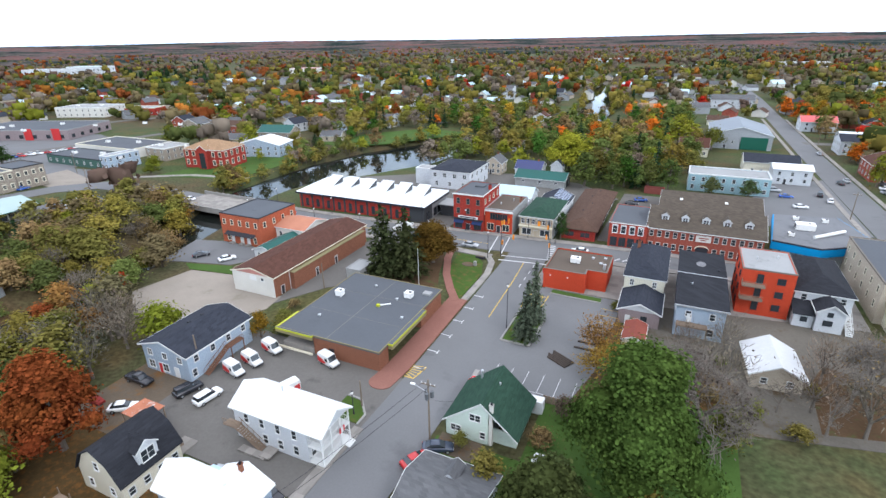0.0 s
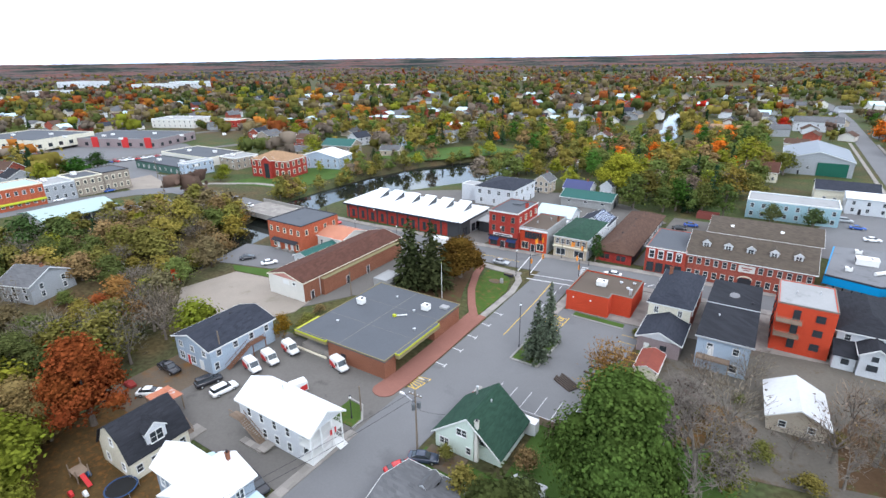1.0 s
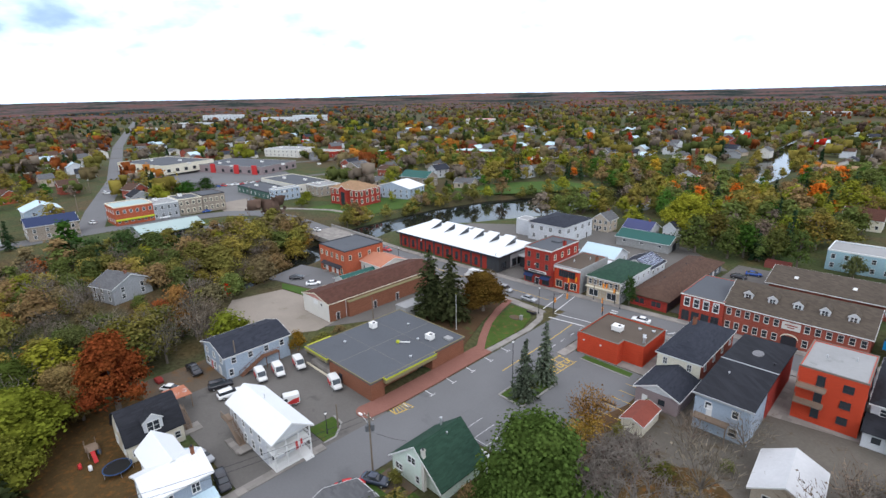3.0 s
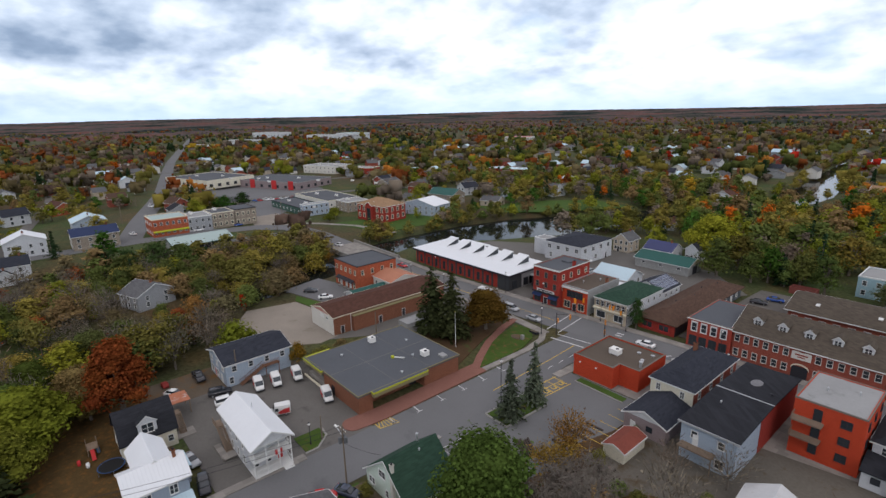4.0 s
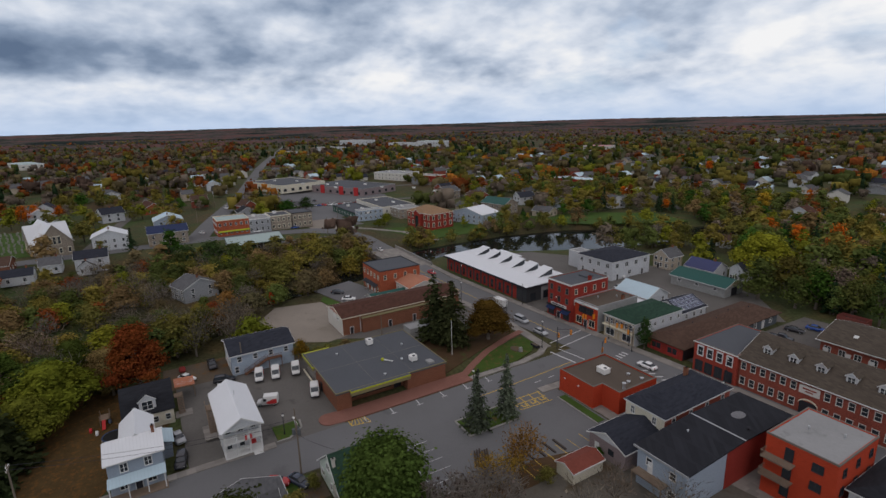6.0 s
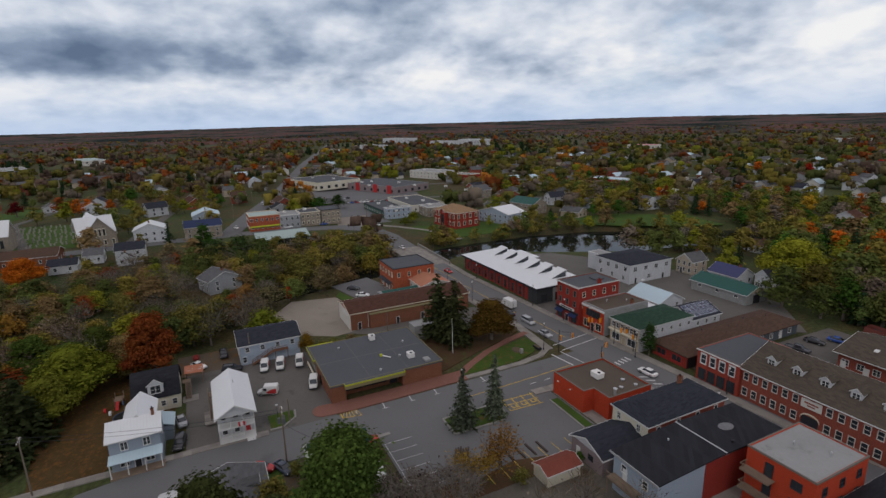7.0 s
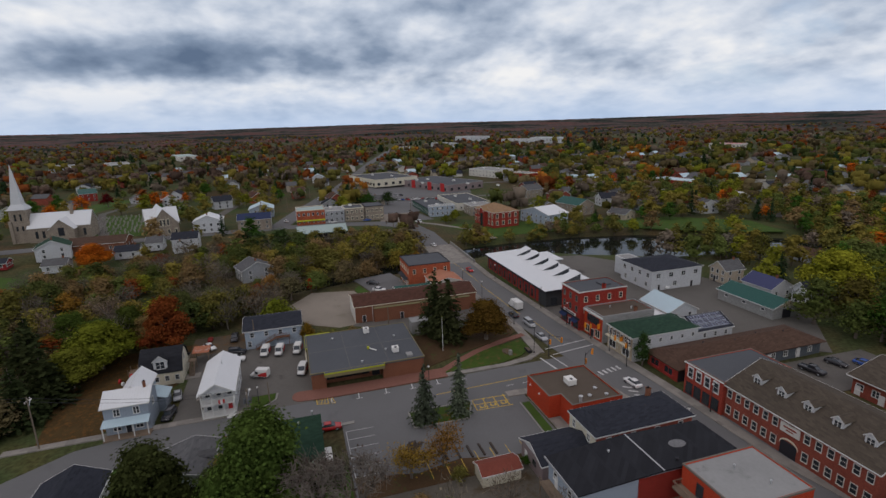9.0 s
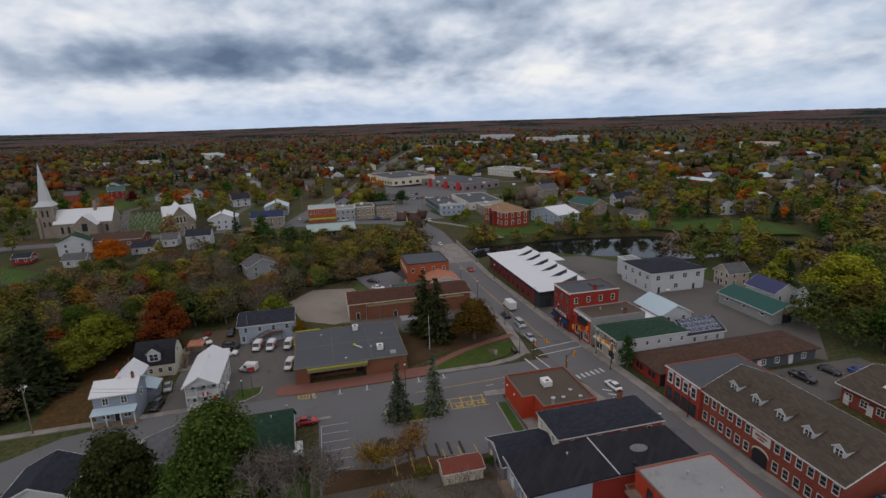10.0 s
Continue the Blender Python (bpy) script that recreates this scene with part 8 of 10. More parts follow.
# ---- small things ----
box = thing("planter", "low dark planter by the crossing", "planter", -44.2, 120.6)
part("tub", Mesh().box(-1.2, -0.5, 0, 1.2, 0.5, 0.6), DARK, box)
part("soil", Mesh().box(-1.1, -0.4, 0.6, 1.1, 0.4, 0.64), DIRT, box)
memorial = thing("flower_bed", "round brown flower bed with a pale stone", "flower bed", -45.6, 115.4)
part("bed", Mesh().prism([(1.7 * math.cos(k * math.pi / 8), 1.3 * math.sin(k * math.pi / 8)) for k in range(16)], 0, 0.22), DIRT, memorial)
part("stone", Mesh().box(1.6, -0.4, 0.1, 2.3, 0.3, 1.3), KERB, memorial)
tramp = thing("trampoline", "round black trampoline with dark blue rim in the yard", "trampoline", -57.2, 26.6)
circle = [(2.1 * math.cos(k * math.pi / 10), 2.1 * math.sin(k * math.pi / 10)) for k in range(20)]
part("mat", Mesh().prism([(x * 0.9, y * 0.9) for x, y in circle], 0.8, 0.83), BLACK, tramp)
rim = Mesh()
for (xa, ya), (xb, yb) in zip(circle, circle[1:] + circle[:1]):
    rim.slab([(xa, ya, 0.9), (xb, yb, 0.9), (xb * 0.91, yb * 0.91, 0.9), (xa * 0.91, ya * 0.91, 0.9)], 0.06)
part("rim", rim, material("dark_blue_vinyl", (0.03, 0.06, 0.13), 0.55, 0.15), tramp)
for k in range(0, 20, 4):
    part("leg", Mesh().tube((*circle[k], -0.1), (*circle[k], 0.85), 0.04), STEEL, tramp)
play = thing("play_set", "wooden climbing frame in the leafy yard", "play set", -66.5, 24.0)
for x, y in ((0, 0), (2.4, 0), (0, 1.6), (2.4, 1.6)):
    part("post", Mesh().box(x, y, -0.1, x + 0.12, y + 0.12, 2.2), DECK, play)
part("platform", Mesh().box(0, 0, 1.1, 2.5, 1.7, 1.2), DECK, play)
part("slide", Mesh().slab([(2.5, 0.4, 1.2), (4.6, 0.4, 0.2), (4.6, 1.0, 0.2), (2.5, 1.0, 1.2)], 0.06), RED, play)
SLATE_TOY = material("faded_blue_plastic", (0.05, 0.11, 0.2), 0.6, 0.15)
BARN_TOY = material("dull_red_paint", (0.2, 0.03, 0.025), 0.65, 0.2)
for x, y, col, label in ((-62.5, 22.5, RED, "red plastic toy on the leafy yard"), (-60.8, 23.6, WHITE, "white plastic toy on the leafy yard"), (-64.5, 25.6, SLATE_TOY, "dull blue plastic toy on the leafy yard"), (-81.5, 40.2, BARN_TOY, "dull red garden trailer by the drive")):
    k = 0.5 if y < 30 else 1.3
    t = thing("toy" if k < 1 else "trailer", label, "toy" if k < 1 else "trailer", x, y)
    part("body", loft([(-k, k * 0.5, 0.1, 0.4, 0.6, k * 0.4), (0, k * 0.6, 0.1, 0.5, 0.9, k * 0.45), (k, k * 0.45, 0.1, 0.4, 0.5, k * 0.35)]), col, t)
skip = thing("dumpster", "brown metal dumpster enclosure in the motel yard", "dumpster", -9.5, 201.5)
part("body", Mesh().ring(0, 0, 7, 3.5, 0.2, -0.1, 2.0), material("brown_fence", (0.16, 0.05, 0.04), 0.8, 0.2), skip)
part("bin", Mesh().box(1, 0.6, 0, 3, 2.6, 1.3), DARK, skip)
part("bin", Mesh().box(4, 0.6, 0, 6, 2.6, 1.3), DARK, skip)
fence = thing("wooden_fence", "low grey wooden fence behind the green-roofed house", "fence", -14.0, 69.6)
for k in range(16):
    part("board", Mesh().box(0.7 * k, 0, -0.1, 0.7 * k + 0.62, 0.06, 1.5), DECK, fence)
part("rail", Mesh().box(0, 0.06, 0.4, 11.2, 0.14, 0.5), DECK, fence)
OLD_TIMBER = material("dark_old_timber", (0.06, 0.048, 0.04), 0.95, 0.3, 1.0, 5.0)
stack = thing("timber_stack", "stack of dark weathered timber on the parking lot", "timber stack", -12.8, 80.2, yaw=60)
for k in range(6):
    part("beam", Mesh().box(0.45 * k, 0, 0, 0.45 * k + 0.3, 4.2 + 0.3 * (k % 3), 0.3), OLD_TIMBER, stack)
for x, y in ((-12.6, 87.5), (-12.3, 89.8), (-11.9, 92.0), (-11.7, 94.2), (-11.4, 96.4)):
    t = thing("timber_beam", "dark weathered timber beam lying on the asphalt", "timber beam", x, y)
    part("beam", Mesh().box(0, 0, 0, 3.4, 0.35, 0.25), OLD_TIMBER, t)

# ---- the town across the river ----
block(-262, 71.0, 15, 15.4, 8.2, BRICK_O, material("pale_green_metal", (0.30, 0.37, 0.35), 0.5, 0.08), CREAM, "red brick store with yellow awning and pale roof", "store", "store", rows=(6.0, 2.0), n=(4, 6), units=0)
aw = thing("awning", "long bright yellow shop awning", "awning", -246.9, 71.0)
part("cloth", Mesh().slab([(0, 0, 3.4), (1.6, 0, 2.5), (1.6, 15.4, 2.5), (0, 15.4, 3.4)], 0.12), YELLOW, aw)
part("valance", Mesh().box(1.55, 0, 2.1, 1.65, 15.4, 2.5), YELLOW, aw)
block(-261, 87, 14, 11.4, 7.0, SIDE_GR, PALE_FLAT, WHITE, "pale grey two-storey shop row", "store", "store", rows=(5.2, 1.8), n=(3, 4), units=1)
block(-262, 99.5, 14, 11, 7.4, STONE, TAN_ROOF_DARK, CREAM, "tan stone two-storey shop", "store", "store", rows=(5.4, 1.8), n=(3, 4), units=1, style="bold", trim=CREAM)
block(-262, 111.5, 15, 11, 8.0, STONE, TAN_ROOF_DARK, DARK, "dark stone two-storey corner shop with arched windows", "store", "store", rows=(5.6, 1.9), n=(4, 4), units=0, style="bold", trim=CREAM)
low = thing("low_market", "long low open-fronted store with pale green roof", "store", -222, 71)
shell(low, 18, 22, 3.4, BLOCK_G)
gable(low, 18, 22, 3.4, 1.8, "y", material("pale_green_metal", (0.30, 0.37, 0.35)), STUCCO, over=1.2, trim=material("dark_green_paint", (0.02, 0.09, 0.06), 0.6, 0.1))
windows(low, (18, 22), "e", 8, 1.7, 2.0, 1.8, "shop", DARK)
flatg = block(-288, 150, 42, 16, 4.2, material("dark_green_wall", (0.06, 0.11, 0.09), 0.8, 0.1), TAN_ROOF_DARK, DARK, "long low dark green store with grey roof", "store", "store", rows=(2.0,), n=(8, 3), units=3)
block(-246.2, 150, 5.5, 16, 6.4, SIDE_B, PALE_FLAT, WHITE, "pale blue two-storey false-front shop", "store", "store", rows=(4.8, 1.7), n=(2, 5), units=0)
block(-300, 172, 46, 24, 4.6, STUCCO, TAN_ROOF_DARK, CREAM, "wide tan flat-roofed store block", "store", "store", rows=(1.9,), n=(8, 4), units=4)
block(-246, 174, 14, 15, 6.0, STONE, PALE_FLAT, WHITE, "tan two-storey shop with white front", "store", "store", rows=(4.6, 1.7), n=(3, 4), units=1)
library = thing("brick_town_hall", "red brick two-storey hall with tan hipped roof and tall windows", "town hall", -212, 169, yaw=8)
S = (22, 16)
shell(library, *S, 8.6, BRICK_R)
hip(library, *S, 8.5, 3.6, TAN_SH)
for z in (6.5, 2.6):
    windows(library, S, "s", 6, z, 1.3, 2.0, "bold", CREAM)
    windows(library, S, "e", 4, z, 1.3, 2.0, "bold", CREAM)
    windows(library, S, "w", 4, z, 1.3, 2.0, "bold", CREAM)
part("entrance_bay", Mesh().box(9.5, -2.2, -0.2, 14.5, 0, 9.0), BRICK_R, library)
gable(library, 5, 3.4, 9.0, 1.8, "y", TAN_SH, BRICK_R, x=9.5, y=-2.2, ends=(1, 0))
part("entrance_glass", Mesh().box(10.5, -2.28, 0.2, 13.5, -2.203, 7.4), GLASS, library)
cottage(-207, 196, 24, 15, 6.0, 3.0, "y", SIDE_B, METAL_W, "large pale blue building with white metal roof", "building", "building", yaw=14, rows=(1.8, 4.4), n=(6, 4), chim=False)
cottage(-222, 228, 20, 13, 6.4, 3.2, "x", STONE, METAL_T, "stone building with teal metal roof", "building", "building", yaw=12, rows=(1.8, 4.6), n=(5, 3), chim=False)
cottage(-292, 234, 13, 14, 6.4, 3.4, "y", STONE, GREY_SH, "square stone house with grey roof", "house", "house", yaw=10, rows=(1.8, 4.6), n=(4, 4))
cottage(-268, 246, 14, 10, 5.0, 2.6, "x", BRICK_M, BROWN_SH, "brown brick house with dark roof", "house", "house", yaw=10, rows=(1.8,))
cottage(-315, 246, 10, 12, 5.8, 3.0, "y", BRICK_M, SLATE, "dark brick house behind the stores", "house", "house", yaw=12, rows=(1.8, 4.4))
mall = block(-470, 128, 60, 44, 6.5, SIDE_C, TAN_ROOF_DARK, CREAM, "large flat-roofed pale yellow shopping centre", "shopping_centre", "store", yaw=16, rows=(2.4,), n=(10, 6), units=5, win=(2.6, 2.2), style="shop", trim=DARK)
mall2 = block(-408, 168, 70, 40, 6.0, SIDE_P, TAN_ROOF_DARK, PALE_FLAT, "large flat-roofed store with red entrance panels", "shopping_centre", "store", yaw=22, rows=(2.2,), n=(8, 5), units=6, win=(2.4, 2.0), style="shop", trim=DARK)
for u in (18, 42, 60):
    part("entrance_panel", Mesh().box(u, -0.5, 0, u + 5, -0.02, 7.0), RED, mall2, "bright red entrance panel")
block(-462, 256, 42, 26, 7.4, STUCCO, PALE_FLAT, WHITE, "white three-storey block with flat roof", "building", "building", yaw=20, rows=(5.4, 1.9), n=(8, 5), units=2)
block(-418, 284, 26, 16, 5.6, BRICK_R, PALE_FLAT, CREAM, "red brick flat-roofed block", "building", "building", yaw=20, rows=(1.9,), n=(5, 3), units=1)
block(-305, 368, 40, 16, 5.4, BRICK_R, METAL_B, WHITE, "red-walled store with pale blue roof", "building", "building", yaw=10, rows=(1.9,), n=(7, 3), units=0)
for x, y, w, d, h, lab in ((-1330, 530, 90, 50, 16, "large white arena hall far beyond the town"), (-1110, 575, 110, 40, 12, "long pale school building far beyond the town"), (-1085, 640, 70, 40, 14, "pale green school wing far beyond the town"), (-1130, 402, 70, 30, 9, "pale far warehouse beyond the town"), (-1035, 292, 60, 26, 7, "pale far warehouse beyond the town"),
                           (-900, -215, 60, 30, 8, "long pale factory shed beyond the trees"), (-885, -285, 55, 30, 8, "long pale factory shed beyond the trees"), (-1090, -150, 90, 30, 8, "far factory with green roof"), (-640, 750, 50, 26, 9, "far building with pink-red roof"), (-200, 1225, 80, 26, 7, "far pale commercial building"), (140, 1060, 70, 26, 8, "far pale commercial building"), (-520, 1150, 60, 22, 7, "far pale commercial building")):
    block(x, y, w, d, h, SIDE_W if "pale" in lab or "white" in lab else STUCCO, material("pale_green_metal", (0.30, 0.37, 0.35)) if "green" in lab else (material("pink_metal_roof", (0.45, 0.10, 0.10), 0.5, 0.1) if "pink" in lab else PALE_FLAT), WHITE, lab, "building", "building", yaw=18, rows=(h * 0.6,), n=(8, 4), units=0, win=(3, 2), style="plain")

# the church and the hall beside it
church = thing("stone_church", "grey stone church with white metal roof and tall spire", "church", -266, -74.5, yaw=3)
part("tower", Mesh().ring(-3.6, -3.6, 3.6, 3.6, 0.6, -0.3, 17.0).box(-3.4, -3.4, 16.5, 3.4, 3.4, 17.0), STONE, church)
for cx, cy in ((-3.6, -3.6), (3.6, -3.6), (3.6, 3.6), (-3.6, 3.6)):
    part("buttress", Mesh().box(cx - 0.7, cy - 0.7, -0.3, cx + 0.7, cy + 0.7, 11.5), STONE, church)
for face in ("s", "e", "n", "w"):
    for z, h_ in ((13.2, 3.4), (7.5, 2.4)):
        for o in (-1.2, 1.2):
            a = radians(FACES[face])
            x, y = (o * math.cos(a) + 3.62 * math.sin(a), o * math.sin(a) - 3.62 * math.cos(a))
            w = part("window", window_meshes(0.9, h_, "bold", STONE)[0], None, church, at=pose(x, y, z, 0, 0, FACES[face]))
            part("louvre", window_meshes(0.9, h_, "bold", STONE)[1], None, w)
flare, tip = 4.3, 40.0
part("spire", Mesh().add([(-flare, -flare, 17.0), (flare, -flare, 17.0), (flare, flare, 17.0), (-flare, flare, 17.0), (-2.3, -2.3, 19.8), (2.3, -2.3, 19.8), (2.3, 2.3, 19.8), (-2.3, 2.3, 19.8), (0, 0, tip)],
                         [(3, 2, 1, 0), (0, 1, 5, 4), (1, 2, 6, 5), (2, 3, 7, 6), (3, 0, 4, 7), (4, 5, 8), (5, 6, 8), (6, 7, 8), (7, 4, 8)]), material("pale_spire_metal", (0.50, 0.51, 0.52), 0.5, 0.1), church, "pale metal-clad spire")
part("finial", Mesh().tube((0, 0, 39.6), (0, 0, 42.2), 0.08), DARK, church)
shell(church, 15, 27, 7.6, STONE, x=-9.5, y=3.6)
gable(church, 15, 27, 7.6, 6.4, "y", METAL_WY, STONE, x=-9.5, y=3.6, over=0.4)
shell(church, 6, 11, 6.8, STONE, x=5.5, y=14)
gable(church, 10, 11, 6.8, 5.0, "x", METAL_W, STONE, x=1.5, y=14, over=0.3, ends=(0, 1))
for u in (7, 10, 24, 28):
    part("window", Mesh().box(5.5, u - 0.6, 2.0, 5.58, u + 0.6, 5.6), GLASS, church)
part("window", Mesh().prism([(0, 0), (0.01, 0), (0.01, 0.01), (0, 0.01)], 0, 0.01).box(11.52, 18.2, 3.5, 11.6, 20.8, 7.6), GLASS, church)
chimney(church, -1.0, 22.0, 12, 18.5, 1.4, STONE)
hall2 = thing("stone_hall", "grey stone gabled hall with white metal roof", "hall", -270, -15.3, yaw=18)
S = (24, 13.4)
shell(hall2, *S, 6.4, STONE)
gable(hall2, 24, 13.4, 6.4, 8.0, "x", METAL_W, STONE, over=0.5)
gable(hall2, 12, 15.4, 6.4, 7.0, "y", METAL_WY, STONE, x=5, y=-1, over=0.4)
for o in (5.0, 6.7, 8.4):
    window(hall2, S, "e", o, 7.2, 1.0, 3.2, "bold", CREAM)
windows(hall2, S, "e", 4, 2.4, 1.0, 2.0, "bold", CREAM)
windows(hall2, S, "s", 5, 2.8, 1.0, 2.4, "bold", CREAM)
cottage(-260, 14, 12, 14, 6.4, 3.0, "x", SIDE_W, METAL_W, "white two-storey house with white roof", rows=(1.7, 4.4), n=(3, 4))
cottage(-215, 10, 9, 11, 5.4, 2.6, "y", SIDE_W, SLATE, "white house with dark purple-grey roof", rows=(1.7, 4.0))
cottage(-207, 11, 6, 6, 3.0, 2.2, "x", SIDE_W, SLATE, "small white wing with dark roof")
cottage(-208, -14, 8, 10, 3.0, 2.2, "y", SIDE_W, SLATE, "low white cottage with dark roof")
cottage(-221, -3, 8, 7, 3.4, 2.4, "y", SIDE_W, GREY_SH, "white cottage with grey roof")
cottage(-222, -52, 12, 13, 5.4, 3.2, "x", SIDE_W, GREEN_SH, "white house with green roof near the church", rows=(1.7, 4.2), yaw=15)
cottage(-206, -64, 6, 7, 2.6, 1.6, "y", material("red_barn_board", (0.24, 0.03, 0.03), 0.8, 0.1), SLATE, "small red barn near the church", chim=False)
cottage(-192, -38, 7, 9, 3.0, 2.2, "y", SIDE_W, GREY_SH, "small white house by the lane")
cottage(-236, -40, 14, 24, 3.6, 2.4, "y", BRICK_B, BROWN_SH, "long low brown building by the church", chim=False)
cottage(-146, 42, 10, 12, 4.6, 2.8, "x", SIDE_GR, GREY_SH, "grey house half hidden among trees", rows=(1.6, 3.6), yaw=20)
cottage(-256, 38, 12, 17, 6.0, 2.6, "y", STONE, material("navy_shingle", (0.03, 0.04, 0.085), 0.9, 0.15), "tan house with navy blue roof", rows=(1.7, 4.2), n=(3, 4))
cottage(-300, 42, 14, 14, 5.6, 2.8, "x", SIDE_B, METAL_B, "pale blue house at the street corner", rows=(1.7, 4.2))
cottage(-463, -112, 22, 12, 6.2, 3.0, "y", BRICK_R, METAL_T, "red brick house with green roof beyond the cemetery", rows=(1.7, 4.4), yaw=20, n=(4, 3))
cottage(-376, 34, 16, 12, 3.6, 3.6, "x", BRICK_O, RUST_SH, "orange brick bungalow with red roof", yaw=15)
cottage(-418, -60, 12, 9, 3.2, 2.4, "x", SIDE_W, GREY_SH, "white cottage beyond the cemetery", yaw=15)

# gravestones in rows
stones = Mesh()
srng = random.Random(3)
for r_ in range(11):
    for c_ in range(14):
        x, y = -332 + 6.4 * r_ + srng.uniform(-1, 1), -52 + 2.6 * c_ + 1.2 * r_ + srng.uniform(-0.6, 0.6) - 10
        h = srng.uniform(0.6, 1.6)
        stones.box(x - 0.15, y - 0.4, -0.2, x + 0.15, y + 0.4, h)
solid("gravestones", stones, KERB, "rows of small pale gravestones in the churchyard", "gravestone", "stuff")

# right-hand quarter along the residential road
long_apt = block(5, 212, 27, 13, 6.4, material("teal_siding", (0.26, 0.38, 0.42), 0.7, 0.08, pattern="boards", size=(0.16, 0.16), line=0.75), PALE_FLAT, WHITE, "long teal apartment building with pale roof", "apartment_block", "apartment block", rows=(4.6, 1.7), n=(8, 3), units=0)
cottage(35, 234, 13, 11, 5.8, 1.2, "x", SIDE_W, METAL_W, "white building with white metal roof", "building", "building", rows=(1.7, 4.2), chim=False)
cottage(26, 248, 20, 14, 5.0, 2.4, "x", SIDE_C, SLATE, "cream building with dark blue-grey roof", "building", "building", chim=False)
arena = cottage(14, 302, 28, 40, 7.0, 4.0, "y", SIDE_GR, material("grey_metal_roof", (0.17, 0.185, 0.205), 0.5, 0.1), "large grey metal hall with dark ridge", "warehouse", "warehouse", rows=(3.5,), n=(4, 6), chim=False)
part("rolling_door", Mesh().box(14, -0.3, 0, 26, -0.1, 6.2), material("dark_green_paint", (0.02, 0.09, 0.06)), arena)
cottage(0, 276, 13, 10, 4.6, 3.6, "x", SIDE_C, RUST_SH, "cream house with brown gables", rows=(1.7,), n=(4, 2))
cottage(70, 250, 16, 17, 6.4, 3.0, "y", BRICK_M, RUST_SH, "red brick house with orange-red roof", rows=(1.7, 4.6), n=(4, 4))
cottage(78, 224, 16, 16, 5.0, 2.6, "y", SIDE_W, BROWN_SH, "white house with brown roof", rows=(1.7, 4.0), n=(4, 4))
cottage(70, 303, 16, 15, 6.4, 2.6, "x", SIDE_W, SLATE, "white two-storey house with dark roof", rows=(1.7, 4.6), n=(4, 4))
cottage(76, 330, 22, 15, 4.0, 2.0, "x", SIDE_W, METAL_W, "long low white-roofed house", n=(5, 3))
cottage(64, 372, 18, 14, 5.6, 2.8, "x", SIDE_W, material("pink_metal_roof", (0.45, 0.10, 0.10), 0.5, 0.1), "white house with pink-red metal roof", rows=(1.7, 4.2))
cottage(18, 470, 30, 20, 6.6, 3.2, "x", SIDE_W, GREY_SH, "large pale house at the end of the road", rows=(1.7, 4.6), n=(5, 3))
cottage(-32, 420, 24, 16, 5.0, 2.0, "x", BRICK_O, TAN_SH, "orange-roofed brick house among trees", rows=(1.7,), n=(5, 3))
cottage(-92, 345, 10, 9, 5.0, 2.8, "y", SIDE_W, RUST_SH, "white gabled house by the river", rows=(1.7, 3.8))

# far houses, in a few kinds
far_kinds = []
kind_rng = random.Random(4)
for w, d, h, rise, wall, roof_, lab in ((9, 11, 5.2, 3.0, SIDE_W, GREY_SH, "white clapboard house with grey roof"), (10, 12, 5.4, 3.2, SIDE_W, SLATE, "white house with dark roof"), (11, 9, 3.2, 2.6, SIDE_B, GREY_SH, "pale blue bungalow with grey roof"), (9, 10, 5.2, 3.0, BRICK_M, BROWN_SH, "red brick house with brown roof"),
                                        (12, 9, 3.2, 2.4, SIDE_C, BROWN_SH, "cream bungalow with brown roof"), (10, 11, 5.0, 2.8, SIDE_W, METAL_W, "white house with white metal roof"), (12, 10, 3.4, 2.4, SIDE_T, GREY_SH, "tan bungalow with grey roof"), (10, 10, 5.2, 2.8, SIDE_GR, BLACK_SH, "grey house with black roof")):
    far_kinds.append((w, d, h, rise, wall, roof_, lab))


def far_house(kind, x, y, yaw):
    w, d, h, rise, wall, roof_, lab = far_kinds[kind]
    ob = thing("house", lab + " in the far town", "house", x, y, float(ground_height(x, y)), yaw, group="houses of the far town")
    shell(ob, w, d, h, wall, z=-0.6)
    gable(ob, w, d, h, rise, "y" if kind % 2 else "x", roof_, wall, over=0.5)
    for z in ((1.7, 4.1) if h > 4 else (1.7,)):
        for face, (px, py) in (("s", (w * 0.3, 0)), ("s", (w * 0.7, 0)), ("e", (w, d * 0.3)), ("e", (w, d * 0.7))):
            part("window", window_meshes(1.1, 1.4, "plain", WHITE)[1], None, ob, at=pose(px, py, z, 0, 0, FACES[face]))
    chimney(ob, w * 0.5, d * 0.5, h + rise - 0.5, h + rise + 0.9)
    return ob


far_first = {}


def place_house(kind, x, y, yaw):
    if kind not in far_first:
        far_first[kind] = far_house(kind, x, y, yaw)
    else:
        copy_thing(far_first[kind], pose(x, y, float(ground_height(x, y)), 0, 0, yaw))

